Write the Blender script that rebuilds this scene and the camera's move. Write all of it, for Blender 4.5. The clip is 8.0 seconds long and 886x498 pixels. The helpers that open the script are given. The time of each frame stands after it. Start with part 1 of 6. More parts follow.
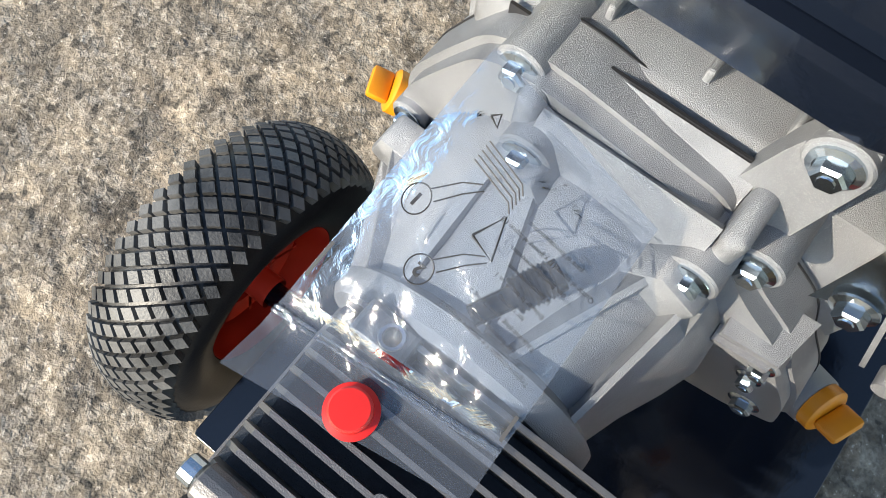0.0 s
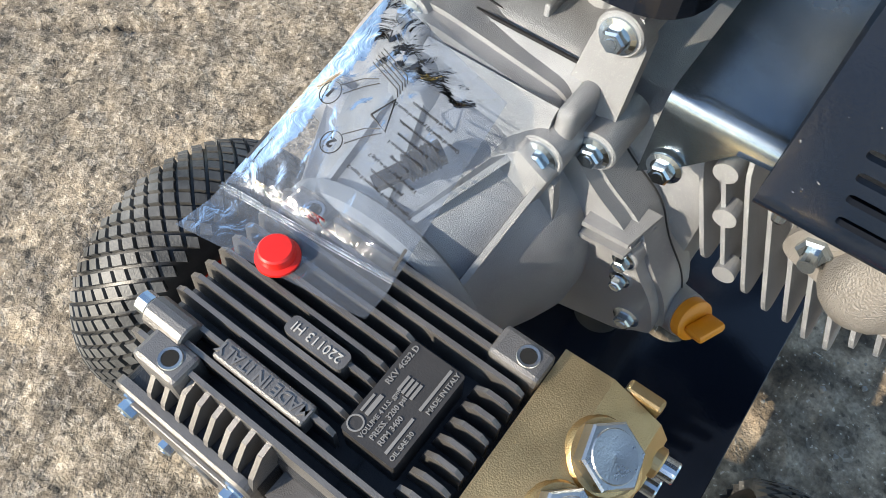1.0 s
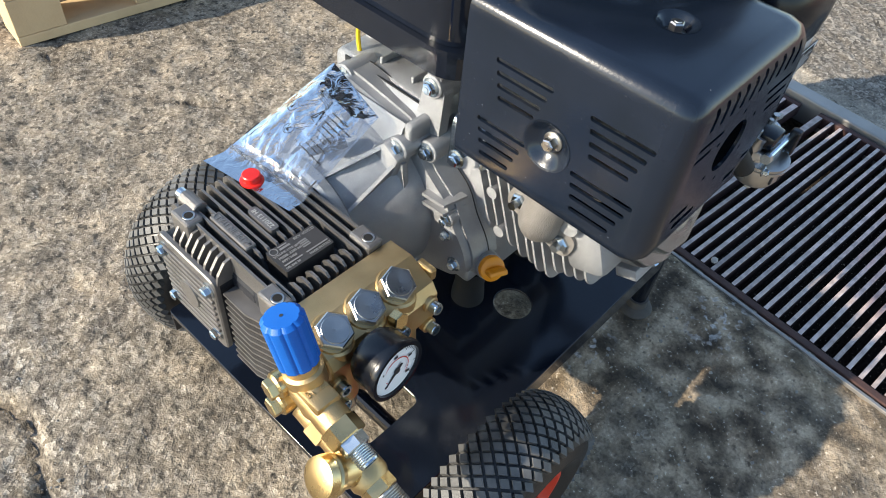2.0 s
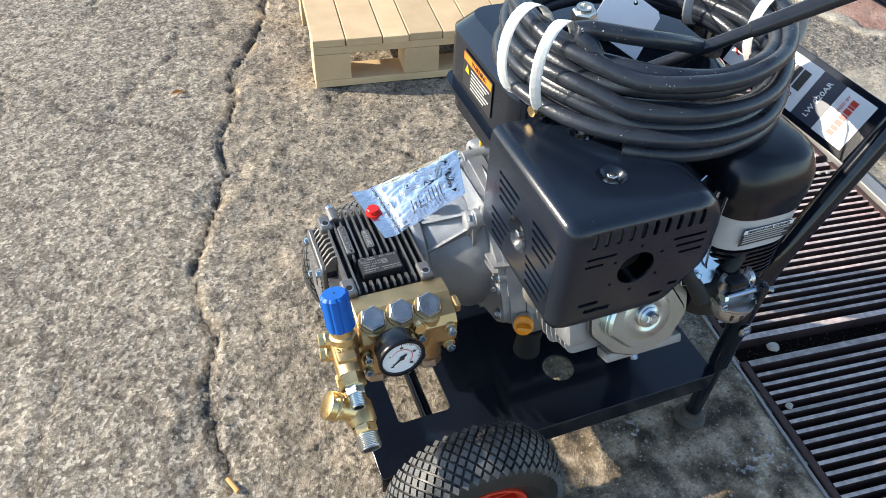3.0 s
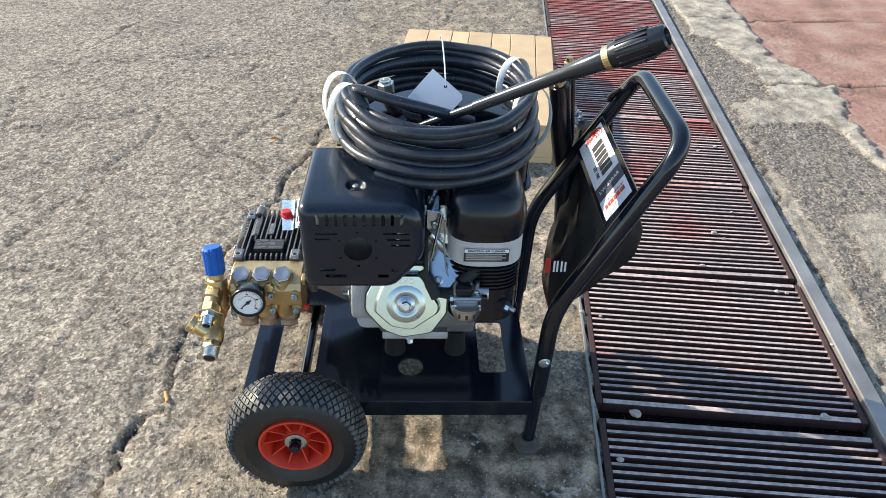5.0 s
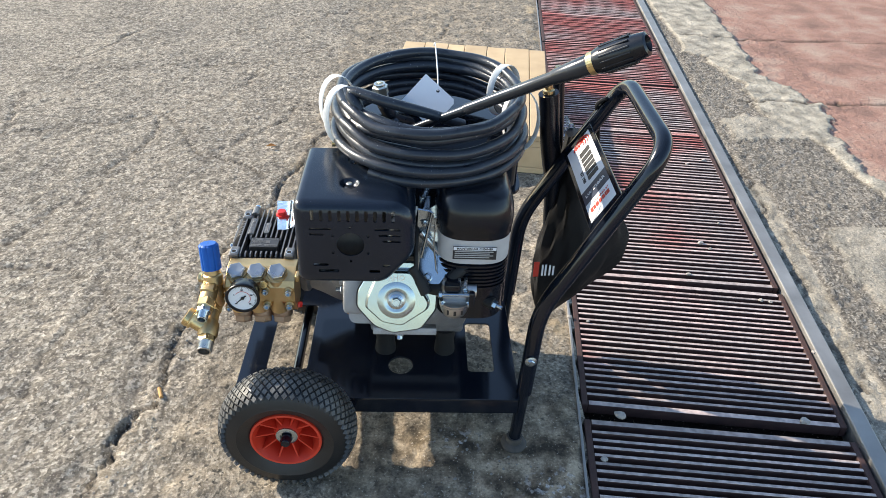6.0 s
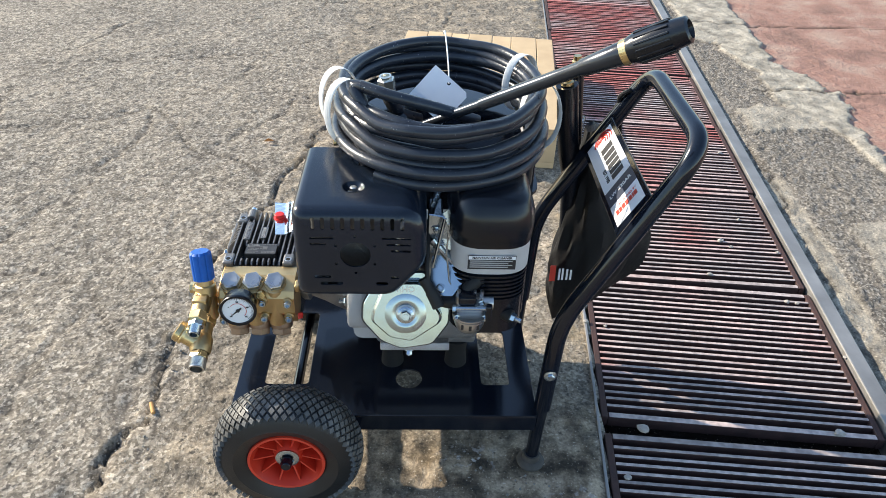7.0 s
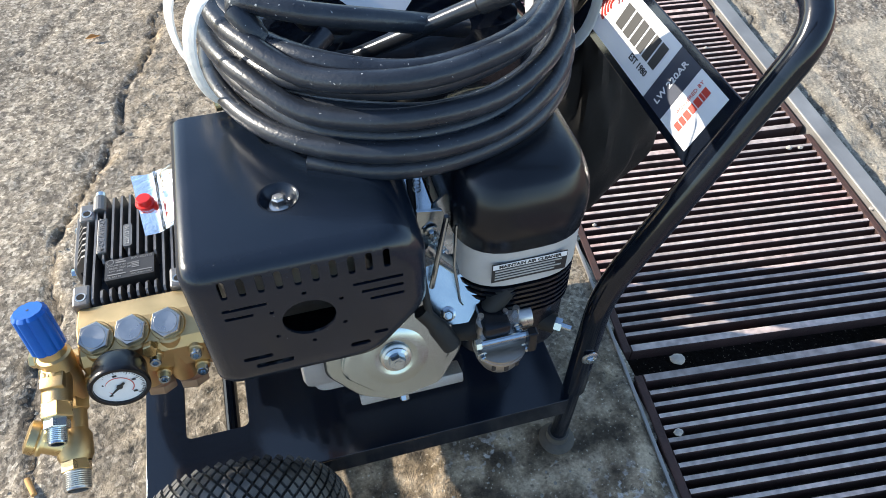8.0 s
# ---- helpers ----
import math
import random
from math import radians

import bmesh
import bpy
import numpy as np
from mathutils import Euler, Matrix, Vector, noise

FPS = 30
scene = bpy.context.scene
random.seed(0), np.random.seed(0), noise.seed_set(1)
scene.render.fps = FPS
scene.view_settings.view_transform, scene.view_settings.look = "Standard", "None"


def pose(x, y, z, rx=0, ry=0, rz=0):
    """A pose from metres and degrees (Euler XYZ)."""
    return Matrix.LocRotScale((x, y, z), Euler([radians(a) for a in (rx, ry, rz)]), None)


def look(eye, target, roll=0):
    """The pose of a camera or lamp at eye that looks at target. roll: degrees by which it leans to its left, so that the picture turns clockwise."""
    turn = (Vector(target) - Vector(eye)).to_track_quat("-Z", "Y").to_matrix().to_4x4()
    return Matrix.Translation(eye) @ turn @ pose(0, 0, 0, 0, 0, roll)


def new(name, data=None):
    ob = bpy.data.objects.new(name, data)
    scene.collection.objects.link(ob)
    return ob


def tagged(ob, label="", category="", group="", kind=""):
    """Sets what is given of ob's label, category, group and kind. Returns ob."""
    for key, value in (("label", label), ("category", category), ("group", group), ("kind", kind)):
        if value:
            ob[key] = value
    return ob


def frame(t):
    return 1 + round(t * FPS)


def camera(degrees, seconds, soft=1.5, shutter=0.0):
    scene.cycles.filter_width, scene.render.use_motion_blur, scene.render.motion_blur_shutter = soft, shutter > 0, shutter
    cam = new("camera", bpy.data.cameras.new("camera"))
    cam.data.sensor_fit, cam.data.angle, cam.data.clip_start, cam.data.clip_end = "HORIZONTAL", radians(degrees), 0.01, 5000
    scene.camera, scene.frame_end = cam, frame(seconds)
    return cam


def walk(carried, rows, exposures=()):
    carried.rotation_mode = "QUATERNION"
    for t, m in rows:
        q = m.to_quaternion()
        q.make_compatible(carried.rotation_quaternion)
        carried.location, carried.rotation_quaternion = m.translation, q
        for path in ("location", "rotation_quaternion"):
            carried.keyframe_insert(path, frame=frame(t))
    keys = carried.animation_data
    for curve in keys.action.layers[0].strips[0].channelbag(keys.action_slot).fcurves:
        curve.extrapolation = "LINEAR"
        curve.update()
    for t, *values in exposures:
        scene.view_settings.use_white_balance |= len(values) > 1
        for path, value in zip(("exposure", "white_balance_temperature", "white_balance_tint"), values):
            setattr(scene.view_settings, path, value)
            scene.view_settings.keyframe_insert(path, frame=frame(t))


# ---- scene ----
cam = camera(62.6, 8.0, soft=0.7)
PATH = [
    (0, (-0.048, 0.339, 0.697), (0.505, 0.692, -1.192), 5.6),
    (0.5, (-0.08, 0.294, 0.72), (0.586, 0.733, -1.114), 3.6),
    (1, (-0.145, 0.21, 0.718), (0.723, 0.789, -0.989), 3.7),
    (1.5, (-0.273, 0.084, 0.764), (0.772, 0.782, -0.792), 5.2),
    (1.7, (-0.32, 0.013, 0.816), (0.763, 0.744, -0.699), 5.7),
    (2.8, (-0.3, -0.334, 1.058), (0.381, 0.915, -0.347), 6.1),
    (3, (-0.247, -0.393, 1.086), (0.309, 0.95, -0.288), 2.9),
    (3.5, (-0.046, -0.51, 1.116), (0.204, 0.943, -0.235), -0.0),
    (4, (0.189, -0.552, 1.128), (0.245, 0.936, -0.208), -0.4),
    (4.5, (0.214, -0.718, 1.169), (0.271, 0.85, -0.071), 1.1),
    (5, (0.224, -0.857, 1.206), (0.296, 0.765, 0.039), 1.8),
    (6.5, (0.231, -0.907, 1.204), (0.319, 0.741, 0.073), 3.1),
    (7, (0.215, -0.802, 1.167), (0.301, 0.829, 0.014), 2.5),
    (7.5, (0.203, -0.532, 1.107), (0.283, 0.947, -0.237), -0.9),
    (8, (0.149, -0.332, 1.037), (0.497, 0.943, -0.463), -0.1),
]
walk(cam, [(t, look(eye, target, roll)) for t, eye, target, roll in PATH], [(0.0, 1.48, 7250, 9), (1.0, 1.48, 7400, 9), (1.7, 1.43, 7350, 9), (3.0, 1.42, 7150, 9), (7.0, 1.42, 7150, 9), (8.0, 1.56, 7050, 9)])

# ---- light ----
SUN_DIR = Vector((0.905, -0.425, -0.50)).normalized()   # the way the sunlight travels
world = bpy.data.worlds.new("sky")
scene.world = world
world.use_nodes = True
wn = world.node_tree.nodes
sky = wn.new("ShaderNodeTexSky")
sky.sky_type = "NISHITA"
sky.sun_disc = False
sky.sun_elevation = math.asin(-SUN_DIR.z)
sky.sun_rotation = math.atan2(-SUN_DIR.x, -SUN_DIR.y)
sky.air_density, sky.dust_density, sky.ozone_density = 1.0, 0.4, 2.5
wn["Background"].inputs[1].default_value = 0.135
world.node_tree.links.new(sky.outputs[0], wn["Background"].inputs[0])
sun = new("sun", bpy.data.lights.new("sun", "SUN"))
sun.data.energy, sun.data.angle, sun.data.color = 3.1, radians(0.6), (1.0, 0.95, 0.87)
sun.matrix_basis = look((-3, 1.5, 2), Vector((-3, 1.5, 2)) + SUN_DIR)


# ---- materials ----
def material(name, base, second=None, rough=0.5, metal=0.0, scale=30.0, bump=0.0, fine=400.0, mix=0.5, rough_var=0.1, coat=0.0, distance=0.002, speckle=None, random_tint=0.0):
    """A node material: two tones by noise at two scales, uneven gloss, fine relief."""
    m = bpy.data.materials.new(name)
    m.use_nodes = True
    n, l = m.node_tree.nodes, m.node_tree.links
    b = n["Principled BSDF"]
    tc = n.new("ShaderNodeTexCoord")
    big, small = n.new("ShaderNodeTexNoise"), n.new("ShaderNodeTexNoise")
    big.inputs["Scale"].default_value, big.inputs["Detail"].default_value = scale, 6
    small.inputs["Scale"].default_value, small.inputs["Detail"].default_value = fine, 3
    for q in (big, small):
        l.new(tc.outputs["Object"], q.inputs["Vector"])
    ramp = n.new("ShaderNodeValToRGB")
    second = second or tuple(c * 0.75 for c in base)
    ramp.color_ramp.elements[0].position, ramp.color_ramp.elements[1].position = 0.5 - mix / 2, 0.5 + mix / 2
    ramp.color_ramp.elements[0].color, ramp.color_ramp.elements[1].color = (*second, 1), (*base, 1)
    l.new(big.outputs["Fac"], ramp.inputs[0])
    colour = ramp.outputs[0]
    if speckle:
        r2 = n.new("ShaderNodeValToRGB")
        r2.color_ramp.elements[0].position, r2.color_ramp.elements[1].position = speckle[1], speckle[1] + 0.06
        mx = n.new("ShaderNodeMixRGB")
        l.new(small.outputs["Fac"], r2.inputs[0])
        l.new(r2.outputs[0], mx.inputs[0])
        l.new(colour, mx.inputs[1])
        mx.inputs[2].default_value = (*speckle[0], 1)
        colour = mx.outputs[0]
    if random_tint:
        info, hsv, mr = n.new("ShaderNodeObjectInfo"), n.new("ShaderNodeHueSaturation"), n.new("ShaderNodeMapRange")
        l.new(info.outputs["Random"], mr.inputs[0])
        mr.inputs[3].default_value, mr.inputs[4].default_value = 1 - random_tint, 1 + random_tint
        l.new(mr.outputs[0], hsv.inputs["Value"])
        l.new(colour, hsv.inputs["Color"])
        colour = hsv.outputs[0]
    l.new(colour, b.inputs["Base Color"])
    mr = n.new("ShaderNodeMapRange")
    l.new(big.outputs["Fac"], mr.inputs[0])
    mr.inputs[3].default_value, mr.inputs[4].default_value = max(0.02, rough - rough_var), min(1, rough + rough_var)
    l.new(mr.outputs[0], b.inputs["Roughness"])
    b.inputs["Metallic"].default_value = metal
    b.inputs["Coat Weight"].default_value = coat
    if bump:
        bp = n.new("ShaderNodeBump")
        bp.inputs["Strength"].default_value, bp.inputs["Distance"].default_value = bump, distance
        l.new(small.outputs["Fac"], bp.inputs["Height"])
        l.new(bp.outputs[0], b.inputs["Normal"])
    return m


M = {
    "black_paint": material("black gloss paint", (0.006, 0.009, 0.016), (0.004, 0.006, 0.011), 0.12, 0, 12, 0.03, 300, rough_var=0.05, speckle=((0.09, 0.09, 0.09), 0.77)),
    "muffler_black": material("black heat-proof paint", (0.008, 0.013, 0.024), (0.005, 0.009, 0.016), 0.22, 0, 18, 0.06, 420, rough_var=0.08, speckle=((0.22, 0.22, 0.22), 0.735)),
    "black_plastic": material("black plastic", (0.005, 0.007, 0.011), (0.003, 0.004, 0.007), 0.24, 0, 40, 0.05, 900, rough_var=0.06),
    "matt_black": material("matt black rubber", (0.008, 0.008, 0.008), (0.005, 0.005, 0.005), 0.7, 0, 40, 0.2, 600),
    "tyre": material("tyre rubber", (0.013, 0.013, 0.014), (0.008, 0.008, 0.009), 0.42, 0, 25, 0.15, 500),
    "tread": material("dusty tread rubber", (0.120, 0.119, 0.115), (0.020, 0.020, 0.020), 0.50, 0, 22, 0.3, 500, mix=0.34),
    "dusty_rubber": material("dust-covered rubber", (0.075, 0.068, 0.060), (0.030, 0.028, 0.026), 0.75, 0, 60, 0.3, 500),
    "hose": material("black hose rubber", (0.024, 0.030, 0.041), (0.012, 0.015, 0.022), 0.31, 0, 45, 0.20, 300, rough_var=0.10, speckle=((0.40, 0.41, 0.42), 0.70)),
    "red_plastic": material("red plastic", (0.62, 0.045, 0.02), (0.55, 0.035, 0.015), 0.42, 0, 40, 0.05, 600),
    "cap_red": material("bright red plastic", (0.70, 0.02, 0.015), None, 0.35),
    "blue_plastic": material("blue plastic", (0.0, 0.105, 0.43), (0.0, 0.085, 0.37), 0.45, 0, 50, 0.08, 900),
    "orange_plastic": material("orange plastic", (0.75, 0.27, 0.01), (0.65, 0.22, 0.01), 0.4, 0, 50, 0.05, 700),
    "brass": material("sand-cast brass", (0.67, 0.48, 0.25), (0.50, 0.34, 0.16), 0.42, 1, 35, 0.25, 1200, rough_var=0.12),
    "brass_smooth": material("machined brass", (0.70, 0.52, 0.27), (0.58, 0.42, 0.20), 0.28, 1, 35, 0.08, 1200),
    "dull_brass": material("tarnished brass", (0.34, 0.24, 0.17), (0.24, 0.16, 0.12), 0.4, 0.9, 35, 0.2, 1200),
    "steel": material("turned steel", (0.56, 0.55, 0.53), (0.45, 0.44, 0.43), 0.3, 1, 60, 0.1, 900),
    "zinc": material("zinc-plated steel", (0.54, 0.60, 0.64), (0.34, 0.41, 0.47), 0.24, 1, 24, 0.05, 38, distance=0.004),
    "passivated": material("yellow-passivated zinc", (0.43, 0.51, 0.55), (0.41, 0.46, 0.45), 0.22, 1, 11, 0.05, 38, distance=0.004),
    "aluminium": material("die-cast aluminium", (0.39, 0.395, 0.405), (0.28, 0.285, 0.295), 0.44, 0.85, 38, 0.75, 2300, rough_var=0.10, distance=0.0010, speckle=((0.66, 0.67, 0.68), 0.60)),
    "cast_iron": material("rough iron casting", (0.30, 0.28, 0.26), (0.22, 0.20, 0.18), 0.6, 0.7, 60, 0.9, 900, distance=0.0016),
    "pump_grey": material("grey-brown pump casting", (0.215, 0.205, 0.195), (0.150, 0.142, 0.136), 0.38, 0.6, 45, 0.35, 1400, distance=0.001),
    # darkened copy of the pump casting: shade between the fins
    "pump_fin_shade": material("pump casting with recess shade in its colour", (0.020, 0.023, 0.030), (0.012, 0.014, 0.019), 0.42, 0.2, 45, 0.3, 1200),
    "dark_hole": material("dark threaded steel", (0.05, 0.05, 0.05), None, 0.5, 0.7),
    "white_paint": material("white print", (0.80, 0.80, 0.80), (0.74, 0.74, 0.75), 0.4),
    "white_plastic": material("white plastic", (0.78, 0.77, 0.74), (0.70, 0.69, 0.66), 0.4, 0, 60, 0.1, 500),
    "grey_band": material("light grey foam band", (0.50, 0.49, 0.48), (0.42, 0.41, 0.40), 0.55, 0, 60, 0.1, 500),
    "void": material("black fill for hole shade", (0.006, 0.006, 0.006), None, 1.0),
    "cast_letters": material("polished casting", (0.27, 0.255, 0.24), (0.22, 0.21, 0.20), 0.4, 0.6),
    "ink": material("black print and opening shade", (0.02, 0.02, 0.022), None, 0.5),
    "navy_ink": material("dark blue print", (0.03, 0.04, 0.07), None, 0.4),
    "red_ink": material("red print", (0.65, 0.05, 0.03), None, 0.4),
    "orange_ink": material("orange print", (0.80, 0.22, 0.02), None, 0.45),
    "yellow_ink": material("yellow print", (0.80, 0.55, 0.02), None, 0.45),
    "grey_print": material("pale grey print", (0.45, 0.44, 0.42), None, 0.5),
    "plate_grey": material("engraved plate", (0.075, 0.070, 0.066), (0.055, 0.052, 0.05), 0.4, 0.5, 60, 0.1, 900),
    "bright_nut": material("bright plated nut", (0.80, 0.78, 0.70), (0.65, 0.63, 0.56), 0.3, 1, 60, 0.05, 600),
    "lance_grey": material("dark grey lacquered tube", (0.034, 0.038, 0.046), (0.024, 0.027, 0.033), 0.24, 0.4, 40, 0.06, 500),
    "etched_print": material("etched grey print", (0.21, 0.205, 0.20), None, 0.5),
    "wood": material("pale new pine", (0.62, 0.45, 0.26), (0.50, 0.34, 0.19), 0.7, 0, 14, 0.3, 160, random_tint=0.12),
    "fabric": material("black nylon cloth", (0.008, 0.008, 0.009), (0.005, 0.005, 0.006), 0.55, 0, 40, 0.4, 1500),
    "edge_steel": material("worn steel angle", (0.38, 0.36, 0.34), (0.22, 0.205, 0.19), 0.48, 0.6, 9, 0.3, 120),
    "stone": material("pale pebble", (0.42, 0.38, 0.34), (0.30, 0.27, 0.24), 0.85, 0, 120, 0.6, 300),
    "grit": material("grey grit", (0.30, 0.28, 0.25), (0.16, 0.15, 0.13), 0.9, 0, 200, 0.3, 300),
    "cork": material("cigarette paper", (0.62, 0.33, 0.12), None, 0.8),
}

for low, level in (("muffler_black", 0.45), ("black_plastic", 0.42), ("blue_plastic", 0.3), ("fabric", 0.3)):
    M[low].node_tree.nodes["Principled BSDF"].inputs["Specular IOR Level"].default_value = level


# ---- shapes ----
def part(name, bm, mat, parent=None, label="", smooth=False):
    """Links a bmesh as one mesh object under a thing or a part."""
    me = bpy.data.meshes.new(name)
    bm.to_mesh(me)
    bm.free()
    return part_mesh(name, me, mat, parent, label, smooth)


def part_mesh(name, me, mat, parent=None, label="", smooth=False):
    if smooth:
        me.shade_smooth()
        me.set_sharp_from_angle(angle=radians(38))
    me.materials.append(mat)
    ob = new(name, me)
    if parent:
        ob.parent = parent
        if parent.type == "EMPTY":
            ob.matrix_parent_inverse = parent.matrix_basis.inverted()
    if label:
        ob["label"] = label
    return ob


def thing(name, at, label, category, group="", kind=""):
    ob = new(name)
    ob.empty_display_size = 0.05
    ob.matrix_basis = Matrix.Translation(at)
    return tagged(ob, label, category, group, kind)


def frame_of(axis, at=(0, 0, 0)):
    """A matrix at a place whose z runs along an axis."""
    return Matrix.Translation(at) @ Vector(axis).to_track_quat("Z", "Y").to_matrix().to_4x4()


def box(bm, lo, hi, bevel=0.0, m=None, segments=2):
    c = [(a + b) / 2 for a, b in zip(lo, hi)]
    d = [b - a for a, b in zip(lo, hi)]
    mm = (m or Matrix()) @ Matrix.Translation(c) @ Matrix.Diagonal((*d, 1))
    vs = bmesh.ops.create_cube(bm, size=1, matrix=mm)["verts"]
    if bevel:
        es = list({e for v in vs for e in v.link_edges})
        bmesh.ops.bevel(bm, geom=es, offset=bevel, segments=segments, profile=0.5, affect="EDGES", clamp_overlap=True)
    return bm


def lathe(bm, profile, m=None, segments=24, squash=1.0):
    """Turns (radius, height) pairs about z."""
    m = m or Matrix()
    rings = []
    for r, z in profile:
        if r < 1e-6:
            rings.append([bm.verts.new(m @ Vector((0, 0, z)))])
        else:
            rings.append([bm.verts.new(m @ Vector((r * math.cos(2 * math.pi * k / segments), squash * r * math.sin(2 * math.pi * k / segments), z))) for k in range(segments)])
    for a, b in zip(rings, rings[1:]):
        for k in range(segments):
            q = (k + 1) % segments
            if len(a) == 1 and len(b) == 1:
                continue
            if len(a) == 1:
                bm.faces.new((a[0], b[k], b[q]))
            elif len(b) == 1:
                bm.faces.new((a[k], a[q], b[0]))
            else:
                bm.faces.new((a[k], a[q], b[q], b[k]))
    bmesh.ops.recalc_face_normals(bm, faces=bm.faces)
    return bm


def rod(bm, a, b, r, segments=16, r2=None, chamfer=0.0):
    a, b = Vector(a), Vector(b)
    h, r2 = (b - a).length, r if r2 is None else r2
    c = chamfer
    prof = [(0, 0), (r - c, 0), (r, c), (r2, h - c), (r2 - c, h), (0, h)] if c else [(0, 0), (r, 0), (r2, h), (0, h)]
    return lathe(bm, prof, frame_of(b - a, a), segments)


def smooth_path(pts, steps=8, closed=False):
    pts = [Vector(p) for p in pts]
    out = []
    n = len(pts)
    for i in range(n if closed else n - 1):
        if closed:
            p0, p1, p2, p3 = pts[i - 1], pts[i], pts[(i + 1) % n], pts[(i + 2) % n]
        else:
            p0, p1, p2, p3 = pts[max(i - 1, 0)], pts[i], pts[i + 1], pts[min(i + 2, n - 1)]
        for k in range(steps):
            t = k / steps
            out.append(0.5 * (2 * p1 + (p2 - p0) * t + (2 * p0 - 5 * p1 + 4 * p2 - p3) * t * t + (3 * p1 - p0 - 3 * p2 + p3) * t ** 3))
    if not closed:
        out.append(pts[-1])
    return out


def tube(bm, path, r, segments=12, closed=False, flat=1.0, up=None):
    """A tube along a list of points; flat < 1 makes it a strap."""
    path = [Vector(p) for p in path]
    n = len(path)
    rings = []
    ref = Vector(up) if up else None
    for i, p in enumerate(path):
        if closed:
            d = path[(i + 1) % n] - path[i - 1]
        else:
            d = path[min(i + 1, n - 1)] - path[max(i - 1, 0)]
        d.normalize()
        if ref is None:
            ref = Vector((0, 0, 1)) if abs(d.z) < 0.9 else Vector((1, 0, 0))
        u = ref - ref.dot(d) * d
        if u.length < 1e-4:
            u = d.orthogonal()
        u.normalize()
        if up is None:
            ref = u
        w = d.cross(u)
        rad = r[i] if isinstance(r, (list, tuple)) else r
        rings.append([bm.verts.new(p + rad * (math.cos(2 * math.pi * k / segments) * u + flat * math.sin(2 * math.pi * k / segments) * w)) for k in range(segments)])
    for i in range(n if closed else n - 1):
        a, b = rings[i], rings[(i + 1) % n]
        for k in range(segments):
            q = (k + 1) % segments
            bm.faces.new((a[k], a[q], b[q], b[k]))
    if not closed:
        bm.faces.new(rings[0][::-1])
        bm.faces.new(rings[-1])
    bmesh.ops.recalc_face_normals(bm, faces=bm.faces)
    return bm


def rounded(pts, radius, steps=5):
    """Rounds the corners of a polygon or an open bar of straight runs."""
    pts = [Vector(p) for p in pts]
    out = []
    n = len(pts)
    for i, p in enumerate(pts):
        a, b = pts[i - 1] - p, pts[(i + 1) % n] - p
        r = min(radius, a.length * 0.49, b.length * 0.49)
        p0, p1 = p + a.normalized() * r, p + b.normalized() * r
        for k in range(steps + 1):
            t = k / steps
            out.append((1 - t) ** 2 * p0 + 2 * t * (1 - t) * p + t * t * p1)
    return out


def bent(pts, radius, steps=6):
    """The same for an open line: its ends stay."""
    pts = [Vector(p) for p in pts]
    out = [pts[0]]
    for i in range(1, len(pts) - 1):
        a, p, b = pts[i - 1], pts[i], pts[i + 1]
        r = min(radius, (a - p).length * 0.45, (b - p).length * 0.45)
        p0, p1 = p + (a - p).normalized() * r, p + (b - p).normalized() * r
        for k in range(steps + 1):
            t = k / steps
            out.append((1 - t) ** 2 * p0 + 2 * t * (1 - t) * p + t * t * p1)
    return out + [pts[-1]]


def prism(bm, outline, z0, z1, m=None, bevel=0.0, scale_top=1.0):
    """A polygon raised from z0 to z1 in the frame m."""
    m = m or Matrix()
    cx, cy = sum(p[0] for p in outline) / len(outline), sum(p[1] for p in outline) / len(outline)
    lo = [bm.verts.new(m @ Vector((p[0], p[1], z0))) for p in outline]
    zb = z1 - bevel
    rings = [lo, [bm.verts.new(m @ Vector((p[0], p[1], zb))) for p in outline]] if bevel else [lo]
    size = max(max(abs(p[0] - cx) for p in outline), max(abs(p[1] - cy) for p in outline))
    f = (1 - bevel / size) * scale_top
    rings.append([bm.verts.new(m @ Vector((cx + (p[0] - cx) * f, cy + (p[1] - cy) * f, z1))) for p in outline])
    n = len(outline)
    for a, b in zip(rings, rings[1:]):
        for k in range(n):
            q = (k + 1) % n
            bm.faces.new((a[k], a[q], b[q], b[k]))
    bm.faces.new(rings[0][::-1])
    bm.faces.new(rings[-1])
    bmesh.ops.recalc_face_normals(bm, faces=bm.faces)
    return bm


def loft(bm, outline, rings):
    """Stacks scaled copies of an outline, (factor, z) from below up, into one closed body."""
    cx, cy = sum(p[0] for p in outline) / len(outline), sum(p[1] for p in outline) / len(outline)
    rows = [[bm.verts.new((cx + (p[0] - cx) * f, cy + (p[1] - cy) * f, z)) for p in outline] for f, z in rings]
    n = len(outline)
    for a, b in zip(rows, rows[1:]):
        for k in range(n):
            bm.faces.new((a[k], a[(k + 1) % n], b[(k + 1) % n], b[k]))
    bm.faces.new(rows[0][::-1])
    bm.faces.new(rows[-1])
    bmesh.ops.recalc_face_normals(bm, faces=bm.faces)
    return bm


def ring2d(r, n, phase=0.0, cx=0.0, cy=0.0):
    return [(cx + r * math.cos(2 * math.pi * k / n + phase), cy + r * math.sin(2 * math.pi * k / n + phase)) for k in range(n)]


def slot2d(x0, y0, x1, y1, r, steps=5):
    """A rounded rectangle."""
    return [(p.x, p.y) for p in rounded([(x0, y0, 0), (x1, y0, 0), (x1, y1, 0), (x0, y1, 0)], r, steps)]


